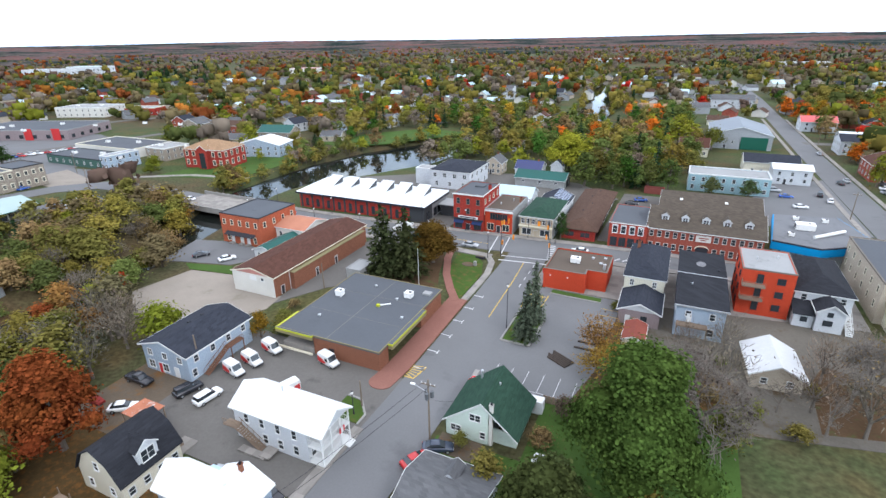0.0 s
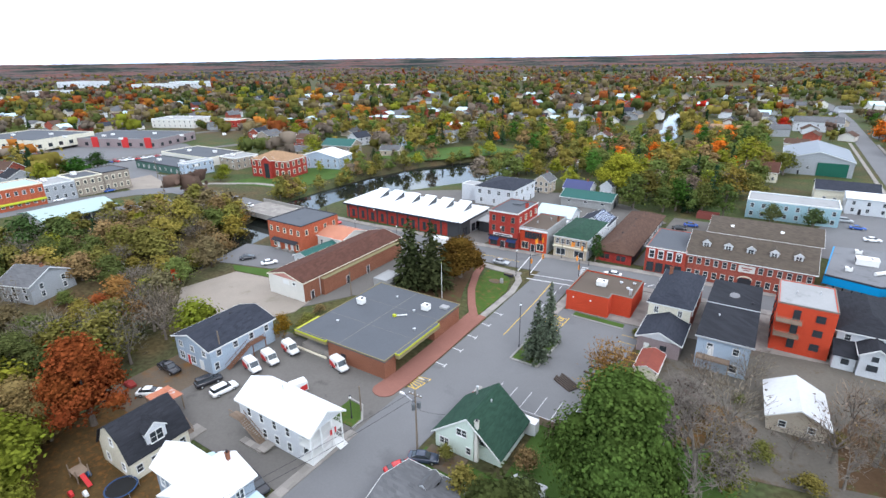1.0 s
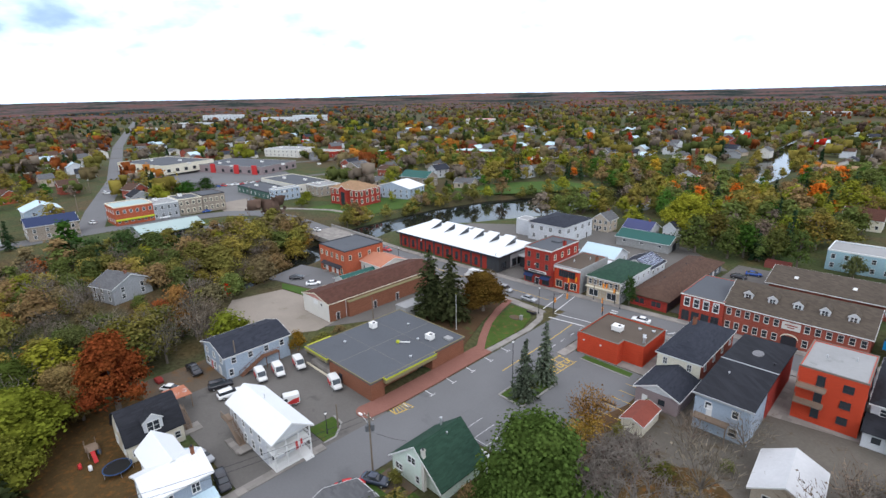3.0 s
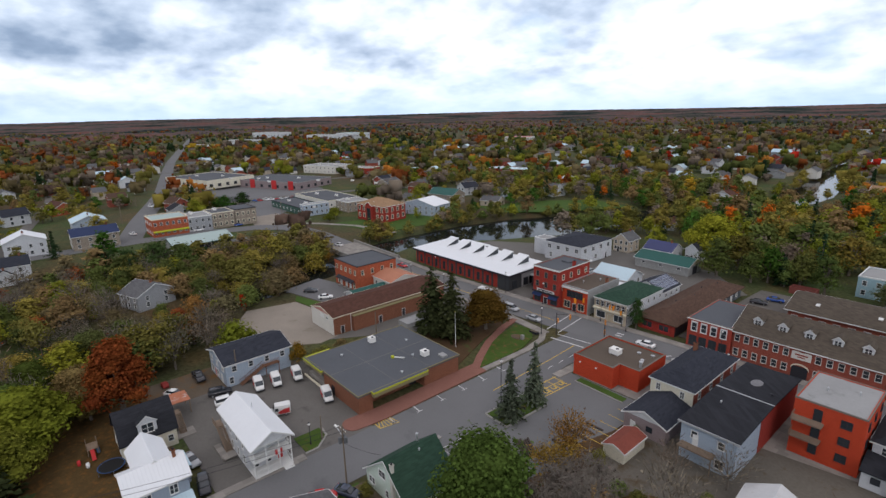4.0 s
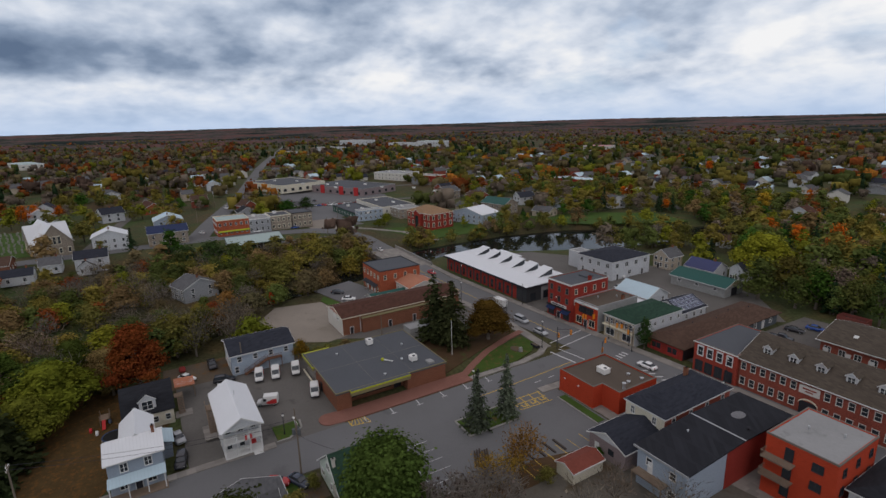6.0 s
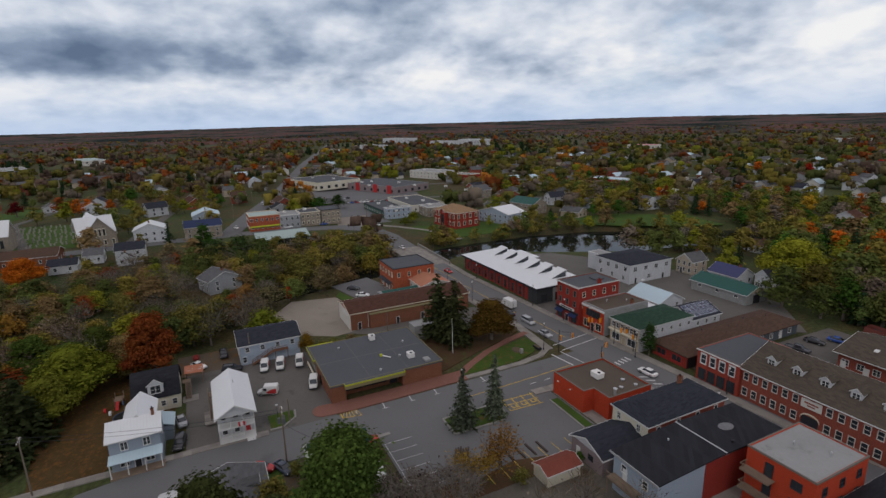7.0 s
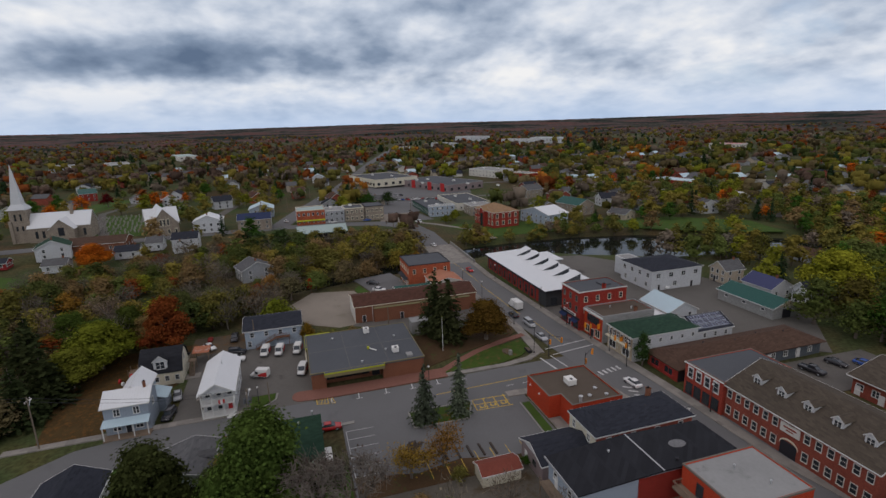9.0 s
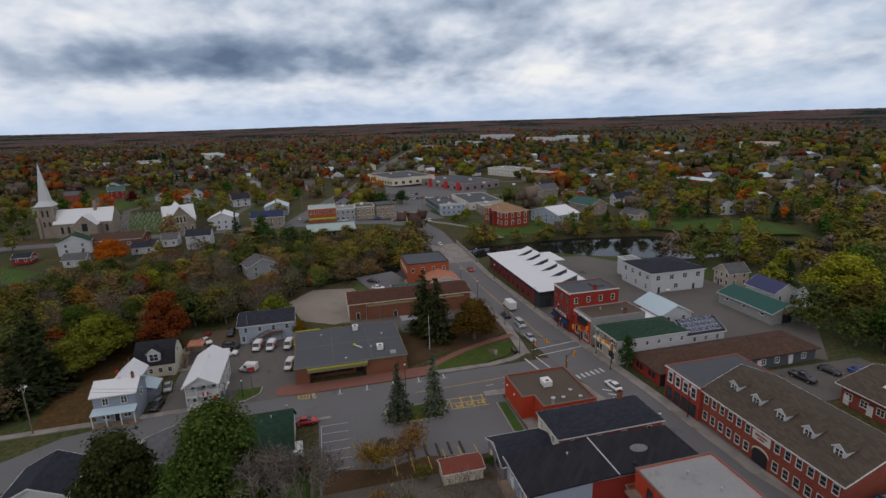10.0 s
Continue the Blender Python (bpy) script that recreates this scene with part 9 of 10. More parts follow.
# ---- the west bank, laid on the rising ground ----
for ob in list(scene.objects):
    if ob.parent is not None or ob.name in ("ground", "water"):
        continue
    if ob.type == "EMPTY":
        x, y, z = ob.matrix_basis.translation
        u, v = (float(q) for q in risen(x, y))
        if abs(u - x) + abs(v - y) > 0.001:
            m = ob.matrix_basis.copy()
            m.translation = (u, v, float(ground_height(u, v)) if ob.get("category") in ("tree", "bush") else z + float(hill(u, v)))
            ob.matrix_basis = m
    elif ob.type == "MESH" and min((q.co.x for q in ob.data.vertices), default=0) < -168 and ob.get("kind") in ("structure", "stuff"):
        bm = bmesh.new()
        bm.from_mesh(ob.data)
        if ob.get("kind") == "structure":
            bmesh.ops.triangulate(bm, faces=bm.faces[:])
            for _ in range(6):
                cut = [e for e in bm.edges if e.calc_length() > 9 + 0.03 * max(0.0, -e.verts[0].co.x - 250)]
                if not cut:
                    break
                bmesh.ops.subdivide_edges(bm, edges=cut, cuts=1)
                bmesh.ops.triangulate(bm, faces=[f for f in bm.faces if len(f.verts) > 3])
        for q in bm.verts:
            u, v = (float(k) for k in risen(q.co.x, q.co.y))
            q.co = (u, v, q.co.z + float(hill(u, v)))
        bm.to_mesh(ob.data)
        bm.free()


def line_on_rise(line):
    return np.stack(risen(*np.array(line, float).T), 1)


# ---- woods and far houses, kept clear of what is built ----
taken = []
for ob in list(scene.objects):
    if ob.parent is None and ob.type == "EMPTY" and len(ob.children) > 3 and ob.get("category") not in ("tree", "bush", "car", "truck", "van"):
        c = []
        for ch in ob.children:
            if ch.type == "MESH" and len(ch.data.vertices):
                a = np.empty(len(ch.data.vertices) * 3)
                ch.data.vertices.foreach_get("co", a)
                m = np.array(ob.matrix_basis @ ch.matrix_basis)
                c.append(a.reshape(-1, 3) @ m[:3, :3].T + m[:3, 3])
        c = np.concatenate(c)
        taken.append((c[:, 0].min(), c[:, 1].min(), c[:, 0].max(), c[:, 1].max()))
TAKEN = np.array(taken)
LINES = [(line_on_rise(MAIN), 7.5), (np.array(SIDE), 7.0), (line_on_rise(FARW), 11.0), (np.array(EASTN), 8.0), (line_on_rise(CEM), 4.0)]
PAVED = [[(-27.6, 66), (-4, 66), (-4, 110), (-27.6, 112)], [(-84, 36), (-37, 36), (-37, 69), (-84, 69)], [(-115, 69), (-103, 60.5), (-82, 64), (-62, 80), (-62, 126), (-130, 126), (-126, 86), (-111, 86)], [(-130, 139), (60, 143), (60, 205), (-10, 204), (-29, 197), (-46, 207), (-64, 214), (-92, 204), (-130, 184)], [(26, 178), (55, 178), (54, 246), (26, 232)],
         [(-440, 130), (-262, 120), (-205, 128), (-205, 150), (-240, 190), (-345, 215), (-440, 195)], [(-216, 94), (-190, 94), (-186, 118), (-214, 122)], [(-64, 93), (-36, 93), (-36, 126), (-64, 126)], [(-345, -64), (-336, -24), (-256, -10), (-258, -44)], [(-452, -84), (-425, -56), (-350, -60), (-338, -98)],
         [(-180, 240), (-165, 234), (-150, 250), (-128, 280), (-122, 300), (-145, 300), (-168, 276)], [(-80, 8), (-39, 12), (-39, 36), (-80, 36)], [(-27, 20), (40, 20), (40, 134), (-27, 134)], [(-196, -70), (-150, -75), (-140, -34), (-170, -30)]]
PAVED.append([(-245, 128), (-165, 134), (-165, 205), (-226, 165)])
PAVED.append([(-101, 250), (-82, 244), (-84, 286), (-104, 288)])
PAVED.append([(-84, 352), (-30, 345), (-42, 430), (-84, 430)])
PAVED = [line_on_rise(poly).tolist() for poly in PAVED]


def inside(poly, x, y):
    hit = np.zeros(np.shape(x), bool)
    for (xa, ya), (xb, yb) in zip(poly, poly[1:] + poly[:1]):
        hit ^= ((ya > y) != (yb > y)) & (x < (xb - xa) * (y - ya) / (yb - ya + 1e-12) + xa)
    return hit


def free(x, y, room):
    """True where a thing of that radius has room."""
    ok = np.ones(np.shape(x), bool)
    for x0, y0, x1, y1 in TAKEN:
        ok &= ~((x > x0 - room) & (x < x1 + room) & (y > y0 - room) & (y < y1 + room))
    for line, half in LINES:
        for a, b in zip(line[:-1], line[1:]):
            d = b - a
            s = np.clip(((x - a[0]) * d[0] + (y - a[1]) * d[1]) / (d @ d), 0, 1)
            ok &= np.hypot(x - a[0] - s * d[0], y - a[1] - s * d[1]) > half * 0.75 + room * 0.6
    for poly in PAVED:
        ok &= ~inside(poly, x, y)
    return ok & (river_gap(x, y) > 0.3 + room * 0.3)


ARRAYS = {}


def mesh_arrays(me):
    if me.name not in ARRAYS:
        v = np.empty(len(me.vertices) * 3)
        me.vertices.foreach_get("co", v)
        f = np.empty(len(me.polygons) * 4, int)
        me.polygons.foreach_get("vertices", f)
        ARRAYS[me.name] = (v.reshape(-1, 3), f.reshape(-1, 4))
    return ARRAYS[me.name]


class Thicket:
    """Crowns past counting, gathered into one mesh, each with its own leaf colour."""

    def __init__(self):
        self.v, self.f, self.t, self.n = [], [], [], 0

    def put(self, v, f, colour):
        self.v.append(v), self.f.append(f + self.n), self.t.append(np.broadcast_to(colour, v.shape) if np.ndim(colour) == 1 else colour)
        self.n += len(v)

    def tree(self, pair, x, y, h, w, colour, spruce=False):
        v, f = mesh_arrays(pair[0])
        a = wood_rng.uniform(0, 2 * np.pi)
        turn = np.array([[math.cos(a), -math.sin(a), 0], [math.sin(a), math.cos(a), 0], [0, 0, 1]])
        wide = w / (4.8 if spruce else 9.0)
        z = float(ground_height(np.array(x), np.array(y)))
        self.put((v * np.array([wide, wide, h / (10.8 if spruce else 12.4)])) @ turn.T + np.array([x, y, z]), f, np.array(colour) * wood_rng.uniform(0.9, 1.35))
        r = 0.2 * wide
        self.put(np.array([(x - r, y, z - 0.3), (x + r, y, z - 0.3), (x + r * 0.5, y, z + h * 0.6), (x - r * 0.5, y, z + h * 0.6), (x, y - r, z - 0.3), (x, y + r, z - 0.3), (x, y + r * 0.5, z + h * 0.6), (x, y - r * 0.5, z + h * 0.6)]), np.array([(0, 1, 2, 3), (4, 5, 6, 7)]), np.array((0.13, 0.105, 0.085)))

    def done(self, name, label, category):
        v, f, t = np.concatenate(self.v), np.concatenate(self.f), np.concatenate(self.t)
        me = mesh_from(name, v, f, FAR_LEAF)
        layer = me.color_attributes.new("leaf_colour", "FLOAT_COLOR", "POINT")
        layer.data.foreach_set("color", np.concatenate([t, np.ones((len(t), 1))], 1).ravel())
        return tagged(new(name, me), label, category, kind="stuff")


wood_rng = np.random.default_rng(7)
HAZEL, SAGE = (0.195, 0.158, 0.034), (0.100, 0.122, 0.032)
BRUSH, MOSS = (0.140, 0.110, 0.054), (0.076, 0.090, 0.026)
PALETTE = [SMOKE, OLIVE, BRUSH, TAN, SMOKE, HAZEL, LIME, OLIVE, MOSS, SAGE, BRUSH, SMOKE, HAZEL, MOSS, OLIVE, SMOKE]
WORDS.update({HAZEL: "golden olive", SAGE: "soft green", BRUSH: "brown-olive", MOSS: "mossy green"})
WOODLAND = [(-84, 36), (-86, 70), (-112, 70), (-118, 86), (-130, 100), (-150, 123), (-188, 122), (-190, 96), (-188, 60), (-182, 10), (-165, -30), (-150, -90), (-70, -90), (-45, -20), (-46, 8), (-82, 8)]
spots = np.array([(x0 + wood_rng.uniform(-2.6, 2.6), y0 + wood_rng.uniform(-2.6, 2.6)) for x0 in np.arange(-190, -44, 5.9) for y0 in np.arange(-90, 124, 5.9)])
spots = spots[inside(WOODLAND, spots[:, 0], spots[:, 1])]
spots = spots[free(spots[:, 0], spots[:, 1], 1.4) & (np.hypot(spots[:, 0] + 180, spots[:, 1] + 17) > 13)]
order = np.argsort(np.hypot(spots[:, 0] - 35, spots[:, 1] - 35))
wood = Thicket()
for k, (x, y) in enumerate(spots[order]):
    roll = wood_rng.random()
    # colours keep together in drifts
    drift = noise.noise(Vector((x / 22.0, y / 22.0, 1.0)))
    col = PALETTE[int((drift * 0.9 + 0.5 + wood_rng.normal() * 0.16) * len(PALETTE)) % len(PALETTE)]
    if roll < 0.055:
        col = (RUST, (0.21, 0.115, 0.022), RUST, (0.19, 0.10, 0.03))[wood_rng.integers(4)]
    elif roll < 0.07:
        col = PINE
    h = wood_rng.uniform(5.5, 11.5)
    w = h * wood_rng.uniform(1.0, 1.4)
    single = k < 150
    if col == PINE:
        pair, w = MID_SPRUCE[wood_rng.integers(2)], 5.4
        plant(pair, x, y, h * 1.15, w, PINE, "spruce_tree", "dark spruce in the riverside woodland", "riverside woodland") if single else wood.tree(pair, x, y, h * 1.15, w, PINE, True)
    elif col == SMOKE:
        pair, grey = TWIGGY[wood_rng.integers(3)], np.array(SMOKE) * (0.8, 0.85, 0.9)
        plant(pair, x, y, h, h * 1.1, SMOKE, "bare_tree", "grey half-bare tree in the riverside woodland", "riverside woodland") if single else wood.tree(pair, x, y, h, h * 1.1, grey)
    else:
        pair = MID_TREES[wood_rng.integers(5)] if k < 420 else LOW_TREES[wood_rng.integers(3)]
        if single:
            plant(pair, x, y, h, w, col, "tree", WORDS.get(col, "olive-brown") + " tree in the riverside woodland", "riverside woodland")
        else:
            wood.tree(pair, x, y, h, w, col)
wood.done("woodland", "dense riverside woodland of olive, tan and green crowns", "woodland")

# gardens, river banks and the near town
grove = Thicket()
zones = [([(-112, 205), (-98, 212), (-60, 262), (-50, 330), (-60, 400), (-150, 400), (-165, 308), (-125, 306), (-108, 262)], 7.5, 0.9), ([(-64, 208), (8, 200), (12, 300), (0, 420), (-60, 420), (-70, 260)], 9.0, 0.85), ([(-260, 300), (-185, 245), (-165, 282), (-160, 320), (-150, 400), (-330, 400), (-330, 235), (-250, 240)], 10.0, 0.75),
         ([(62, 150), (190, 150), (190, 560), (58, 560)], 12.0, 0.55), ([(-182, 165), (-160, 162), (-156, 205), (-166, 236), (-190, 238), (-192, 205)], 6.0, 0.8), ([(-340, -110), (-190, -140), (-186, 60), (-245, 60), (-320, 60), (-420, 90), (-420, -90)], 12.5, 0.55), ([(-330, 60), (-262, 70), (-262, 125), (-330, 130)], 11.0, 0.3)]
GARDEN = [GREEN, SAGE, LIME, HAZEL, OLIVE, SAGE, LIME, HAZEL, TAN, OLIVE, SMOKE, SAGE]
number = 0
zones.append(([(-44, 208), (-29, 197), (-9, 205), (-2, 240), (-12, 268), (-36, 262)], 5.6, 0.92))
for zi, (poly, step, share) in enumerate(zones):
    xs, ys = [p[0] for p in poly], [p[1] for p in poly]
    g0 = np.array([(x + wood_rng.uniform(-0.45, 0.45) * step, y + wood_rng.uniform(-0.45, 0.45) * step) for x in np.arange(min(xs), max(xs), step) for y in np.arange(min(ys), max(ys), step)])
    g0 = g0[inside(poly, g0[:, 0], g0[:, 1])]
    g0 = g0[free(g0[:, 0], g0[:, 1], 2.4 if zi in (0, 4) else 3.2)]
    for x, y in g0:
        if wood_rng.random() > share:
            continue
        roll = wood_rng.random()
        if math.hypot(x + 43, y - 226) < 15 or math.hypot(x + 30, y - 214) < 10:
            continue
        col = GARDEN[wood_rng.integers(len(GARDEN))] if roll < 0.88 else ((FIRE, GOLD, RUST, FIRE)[wood_rng.integers(4)] if roll < 0.93 and math.hypot(x - 40, y - 40) > 260 else (PINE if roll > 0.95 else SAGE))
        h = wood_rng.uniform(8, 15) if zi != 4 else wood_rng.uniform(5, 8)
        w = h * wood_rng.uniform(0.8, 1.1)
        mid = math.hypot(x - 40, y - 40) < 205
        single = mid and number < 70
        number += single
        if col == PINE:
            pair, w = MID_SPRUCE[wood_rng.integers(2)], 6.4
            plant(pair, x, y, h * 1.15, w, PINE, "spruce_tree", "dark spruce among gardens and river banks", "trees of the near town") if single else grove.tree(pair, x, y, h * 1.15, w, PINE, True)
        else:
            pair = (MID_TREES if mid else LOW_TREES)[wood_rng.integers(3)]
            plant(pair, x, y, h, w, col, "tree", WORDS.get(col, "olive-brown") + " tree among gardens and river banks", "trees of the near town") if single else grove.tree(pair, x, y, h, w, col)
for k, (x, y, w) in enumerate(RIVER[5:19]):
    a, b = RIVER[4 + k], RIVER[6 + k]
    t = Vector((b[0] - a[0], b[1] - a[1])).normalized()
    length = Vector((b[0] - a[0], b[1] - a[1])).length / 2
    for j in range(int(length / 4.5)):
        s = wood_rng.uniform(-0.5, 0.5) * length
        o = (w / 2 + wood_rng.uniform(1.0, 4.5)) * (-1 if k > 5 and j % 2 else 1)
        bx, by = x + t.x * s - t.y * o, y + t.y * s + t.x * o
        if river_gap(np.array(bx), np.array(by)) > 0.4 and abs(by - 131) > 10 and not (bx < -118 and 205 < by < 305 and j % 5 > 1):
            h = wood_rng.uniform(7, 13)
            grove.tree(LOW_TREES[wood_rng.integers(3)], bx, by, h, h * wood_rng.uniform(0.8, 1.1), (OLIVE, HAZEL, SAGE, TAN, SMOKE, LIME)[wood_rng.integers(6)])
grove.done("garden_grove", "autumn trees of gardens and river banks", "woodland")

# houses of the far town, along loose rows
house_spots = []
for x0 in np.arange(-760, 200, 26):
    for y0 in np.arange(-120, 960, 26):
        x, y = x0 + wood_rng.uniform(-8, 8), y0 + wood_rng.uniform(-8, 8)
        bearing = math.degrees(math.atan2(-(x - 30), y - 30))
        far = math.hypot(x, y)
        if far < 235 or bearing < -28 or bearing > 112 or (x > -185 and y < 250 and x < 55) or (-165 < x < 10 and y < 420):
            continue
        keep = 0.7 if far < 560 else 0.42
        if x < -280 and y < 60:
            keep = 0.30
        if wood_rng.random() < keep:
            house_spots.append((x, y))
house_spots = np.array(house_spots)
house_spots = house_spots[free(house_spots[:, 0], house_spots[:, 1], 9.0)]
house_spots = house_spots[np.argsort(np.hypot(house_spots[:, 0], house_spots[:, 1]))]
rest_v, rest_f, rest_m = [], [], []
SLOTS = [SIDE_W, SIDE_GR, STUCCO, BRICK_M, SIDE_T, GREY_SH, SLATE, BROWN_SH, METAL_B, GREY_SH]
for k, (x, y) in enumerate(house_spots[:330]):
    yaw = float(wood_rng.choice([0, 90, 15, 105, -12]) + wood_rng.uniform(-4, 4))
    if k < 35:
        place_house(int(wood_rng.integers(8)), float(x), float(y), yaw)
        continue
    w, d, h, rise = wood_rng.uniform(8, 13), wood_rng.uniform(8, 12), wood_rng.choice([3.2, 5.4]), wood_rng.uniform(2, 3.4)
    pts = [(0, 0, -0.6), (w, 0, -0.6), (w, d, -0.6), (0, d, -0.6), (0, 0, h), (w, 0, h), (w, d, h), (0, d, h), (w / 2, 0, h + rise), (w / 2, d, h + rise), (-0.5, -0.5, h - 0.1), (w / 2, -0.5, h + rise + 0.15), (w / 2, d + 0.5, h + rise + 0.15), (-0.5, d + 0.5, h - 0.1), (w + 0.5, -0.5, h - 0.1), (w + 0.5, d + 0.5, h - 0.1)]
    m = np.array(pose(x, y, float(ground_height(x, y)), 0, 0, yaw))
    n = len(rest_v)
    rest_v += (np.array(pts) @ m[:3, :3].T + m[:3, 3]).tolist()
    wall_i, roof_i = int(wood_rng.integers(5)), 5 + int(wood_rng.integers(5))
    for face, mi in (((0, 1, 5, 8, 4), wall_i), ((2, 3, 7, 9, 6), wall_i), ((1, 2, 6, 5), wall_i), ((3, 0, 4, 7), wall_i), ((10, 11, 12, 13), roof_i), ((11, 14, 15, 12), roof_i)):
        rest_f.append(tuple(n + i for i in face))
        rest_m.append(mi)
far_town = bpy.data.meshes.new("far_town")
far_town.from_pydata(rest_v, [], rest_f)
for m in SLOTS:
    far_town.materials.append(m)
far_town.polygons.foreach_set("material_index", rest_m)
tagged(new("far_town", far_town), "many small houses of the far town", "house", kind="stuff")

# the far woods: one sheet of countless crowns, in drifts of like colour
centres = []
for ring0, ring1, total in ((235, 420, 620), (420, 800, 2000), (800, 1400, 3900), (1400, 2500, 5600)):
    r = np.sqrt(wood_rng.uniform(ring0 ** 2, ring1 ** 2, total))
    b = np.radians(wood_rng.uniform(-35, 125, total))
    centres.append(np.stack([-r * np.sin(b) + 30, r * np.cos(b) + 30, r], 1))
centres = np.concatenate(centres)
near_ok = np.ones(len(centres), bool)
near = centres[:, 2] < 1400
near_ok[near] = free(centres[near, 0], centres[near, 1], 3.6)
for hx, hy in house_spots[:330]:
    # gardens stay open on the side towards the town
    ox, oy = centres[:, 0] - hx - 4, centres[:, 1] - hy - 4
    near_ok &= (np.hypot(ox, oy) > 9.0) & ((np.hypot(ox - 7, oy + 6) > 8.0) | (math.hypot(hx, hy) > 480))
near_ok &= ~((centres[:, 0] > -190) & (centres[:, 0] < 60) & (centres[:, 1] < 420))
near_ok &= ~((centres[:, 0] > -420) & (centres[:, 0] < -180) & (centres[:, 1] > -110) & (centres[:, 1] < 60))
# open fields beyond the town
field = np.array([noise.noise(Vector((x / 260.0, y / 170.0, 8.0))) for x, y in centres[:, :2]])
near_ok &= ~((centres[:, 2] > 900) & (field > 0.36))
centres = centres[near_ok]
MAPLE, DUSK = (0.34, 0.135, 0.024), (0.125, 0.084, 0.064)
palette = np.array([MOSS, OLIVE, HAZEL, BRUSH, SMOKE, RUST, LIME, PINE, MAPLE, SCARLET, GOLD, DUSK])
town_p = np.array([0.24, 0.16, 0.16, 0.15, 0.10, 0.045, 0.055, 0.07, 0.042, 0.012, 0.006, 0.03])
wild_p = np.array([0.06, 0.12, 0.10, 0.24, 0.16, 0.09, 0.005, 0.05, 0.010, 0.001, 0.0, 0.16])
order_of_hue = np.array([7, 0, 6, 1, 2, 3, 4, 11, 10, 5, 8, 9])
woods = Thicket()
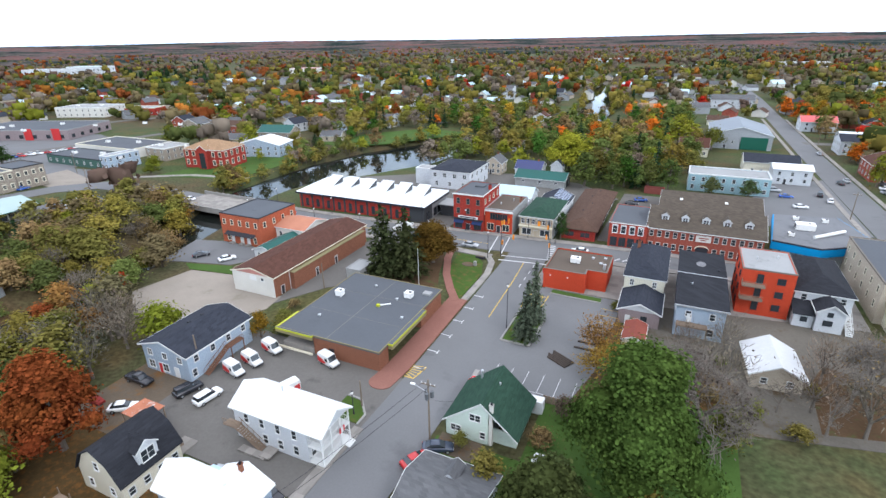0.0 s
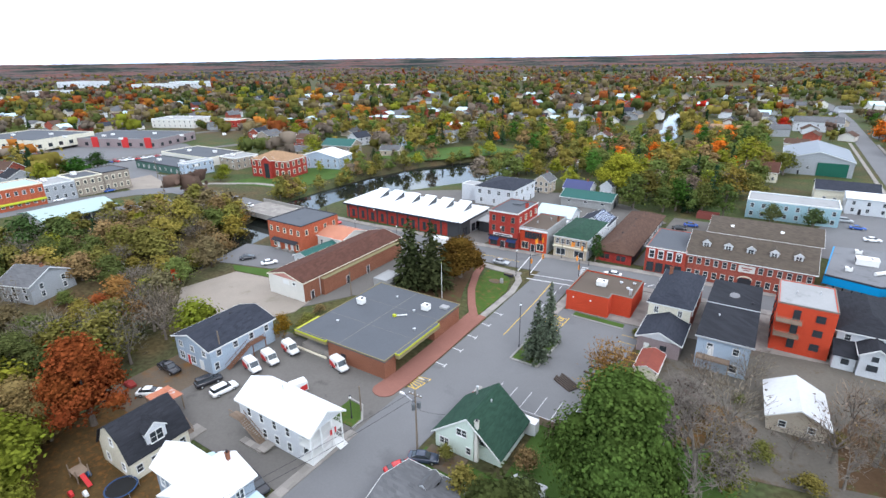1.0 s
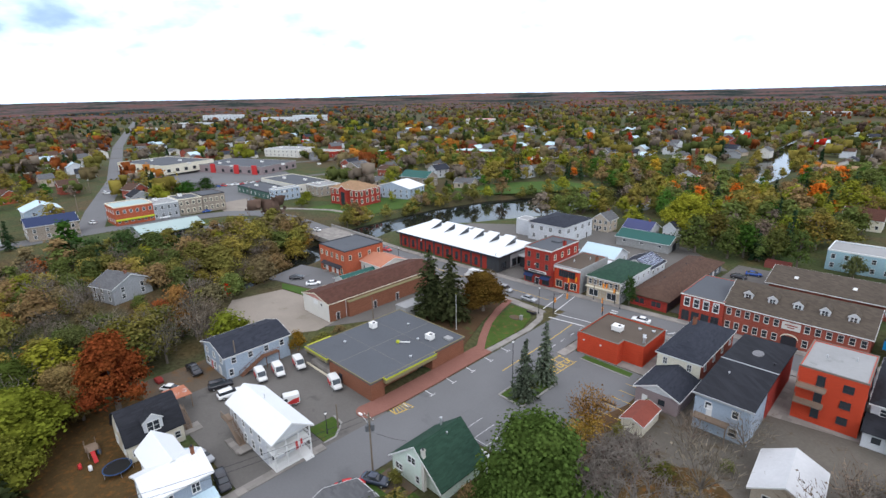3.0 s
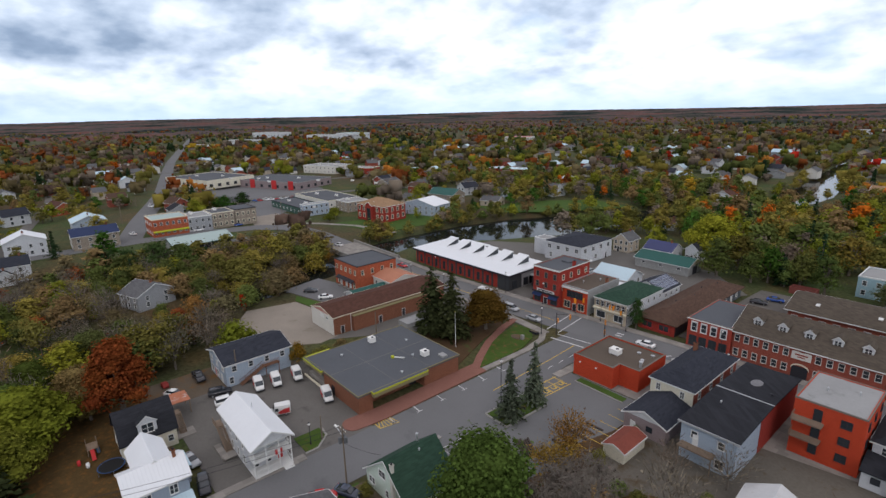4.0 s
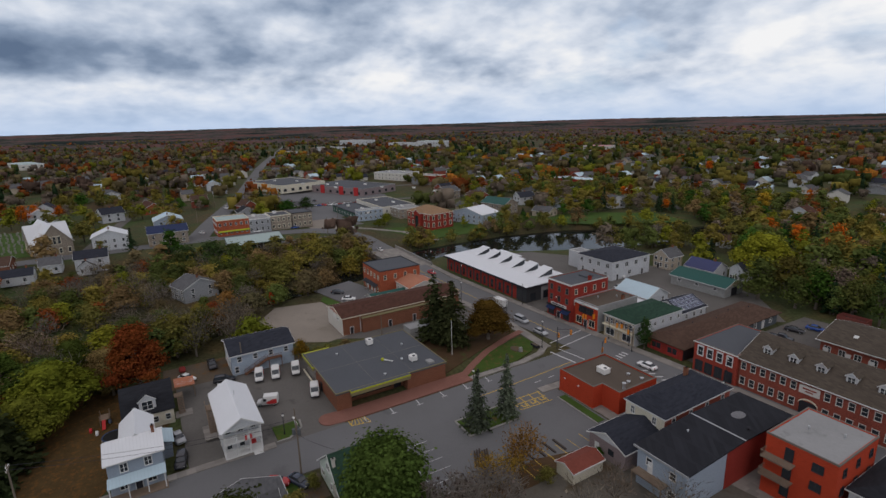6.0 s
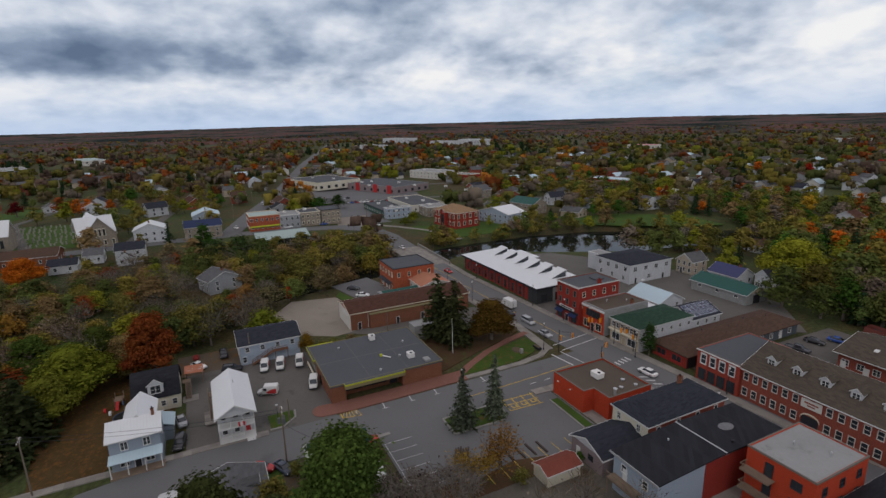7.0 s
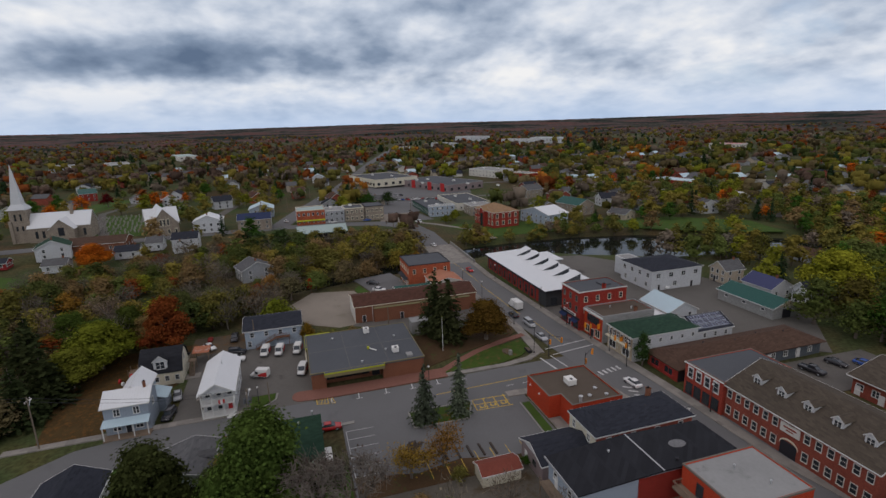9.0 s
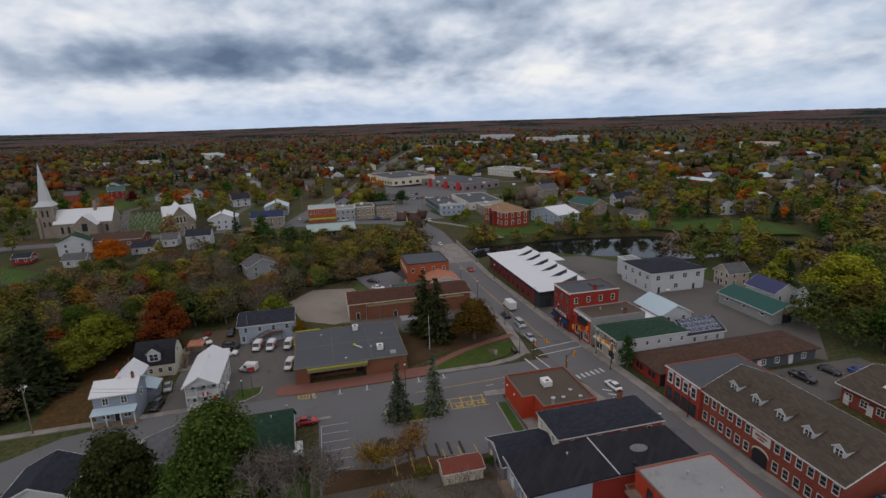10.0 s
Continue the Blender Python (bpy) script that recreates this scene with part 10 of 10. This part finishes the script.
for x, y, r in centres:
    pt = noise.noise(Vector((x / 320.0, y / 320.0, 3.0)))
    wild = r > 1000 or (x < -380 and y < 160)
    p = (wild_p if wild else town_p).copy()
    if pt > 0.2 and r > 800:
        p[7] += 0.8
    elif pt < -0.2 and r > 700:
        p[5] += 0.16
        p[11] += 0.3
    p = p[order_of_hue] / p.sum()
    # neighbours lean to the same hue
    lean = 1 / (1 + math.exp(-5.0 * noise.noise(Vector((x / 75.0, y / 75.0, 5.0))) - 1.2 * wood_rng.normal()))
    hue_at = lean if wood_rng.random() < 0.7 else wood_rng.random()
    col = palette[order_of_hue[min(11, int(np.searchsorted(np.cumsum(p), hue_at)))]] * wood_rng.uniform(0.8, 1.15)
    ground = float(ground_height(np.array(x), np.array(y)))
    pine = col[0] < 0.034
    big_one = wood_rng.random() ** 1.6
    h, w = 8.0 + 8.0 * big_one, (4.0 + 4.2 * big_one) * (1.0 if r < 800 else 1.2)
    mid = np.array([x, y, ground + h * 0.52])
    n = 5 if r < 800 else (3 if r < 1400 else 2)
    off = wood_rng.normal(size=(n, 3)) * np.array([w * 0.40, w * 0.40, h * 0.15])
    rr = w * wood_rng.uniform(0.42, 0.68, n)
    if pine:
        off, rr = np.array([(0, 0, -h * 0.3), (0, 0, -h * 0.08), (0, 0, h * 0.14), (0, 0, h * 0.32), (0, 0, h * 0.46)])[:n], np.array([0.5, 0.42, 0.32, 0.2, 0.1])[:n] * w
    bv, bf = BALLS[1]
    for o, q in zip(off, rr):
        woods.put(mid + o + bv * np.array([q, q, max(q, h * 0.2)]) * wood_rng.uniform(0.7, 1.25, (len(bv), 1)), bf, col * wood_rng.uniform(0.9, 1.1))
    k = 42 if r < 600 else (28 if r < 800 else (10 if r < 1400 else 4))
    d = wood_rng.normal(size=(k, 3))
    d /= np.linalg.norm(d, axis=1, keepdims=True)
    pick = wood_rng.integers(n, size=k)
    pts = mid + off[pick] + d * (rr[pick][:, None] * np.array([1.1, 1.1, 1.1]))
    nrm = d + wood_rng.normal(size=d.shape) * 0.45 + np.array([0, 0, 0.35])
    nrm /= np.linalg.norm(nrm, axis=1, keepdims=True)
    v, f = leaf_faces(pts, nrm, w * (0.155 if r < 800 else 0.22), wood_rng)
    woods.put(v, f, np.repeat(col * wood_rng.uniform(0.87, 1.13, (k, 1)), 4, axis=0))
woods.done("far_woods", "autumn woods and garden trees stretching to the horizon", "woodland")

# the closed canopy of the woods beyond, out to the horizon
bearings = np.radians(np.arange(-36, 126.01, 0.24))
radii = 1850 * (4900 / 1850) ** np.linspace(0, 1, 100)
BB, RR = np.meshgrid(bearings, radii)
BB = BB + wood_rng.uniform(-0.002, 0.002, BB.shape)
RR = RR * wood_rng.uniform(0.995, 1.005, RR.shape)
CX, CY = -RR * np.sin(BB) + 30, RR * np.cos(BB) + 30
CZ = ground_height(CX, CY) + wood_rng.uniform(4.0, 8.5, CX.shape)
CZ[0] = -1.0
drift = np.array([[noise.fractal(Vector((x / 420.0, y / 420.0, 2.0)), 0.6, 2.0, 6) for x, y in zip(rx, ry)] for rx, ry in zip(CX, CY)])
tint = np.empty(CX.shape + (3,))
# a slight blue-grey haze of distance is mixed into these canopy colours
for k, c in enumerate(np.array([(0.030, 0.042, 0.040), (0.078, 0.080, 0.064), (0.128, 0.102, 0.100), (0.175, 0.092, 0.080)]).T):
    tint[..., k] = np.interp(drift, [-0.45, -0.18, 0.12, 0.5], c)
tint *= wood_rng.uniform(0.78, 1.22, CX.shape)[..., None]
n = CX.shape[1]
at = (np.arange(CX.shape[0] - 1)[:, None] * n + np.arange(n - 1)[None, :]).ravel()
canopy = Thicket()
canopy.put(np.stack([CX, CY, CZ], 2).reshape(-1, 3), np.stack([at, at + n, at + n + 1, at + 1], 1), tint.reshape(-1, 3))
canopy.done("distant_forest", "brown and dark green forest canopy with a slight haze tint, out to the horizon", "woodland")
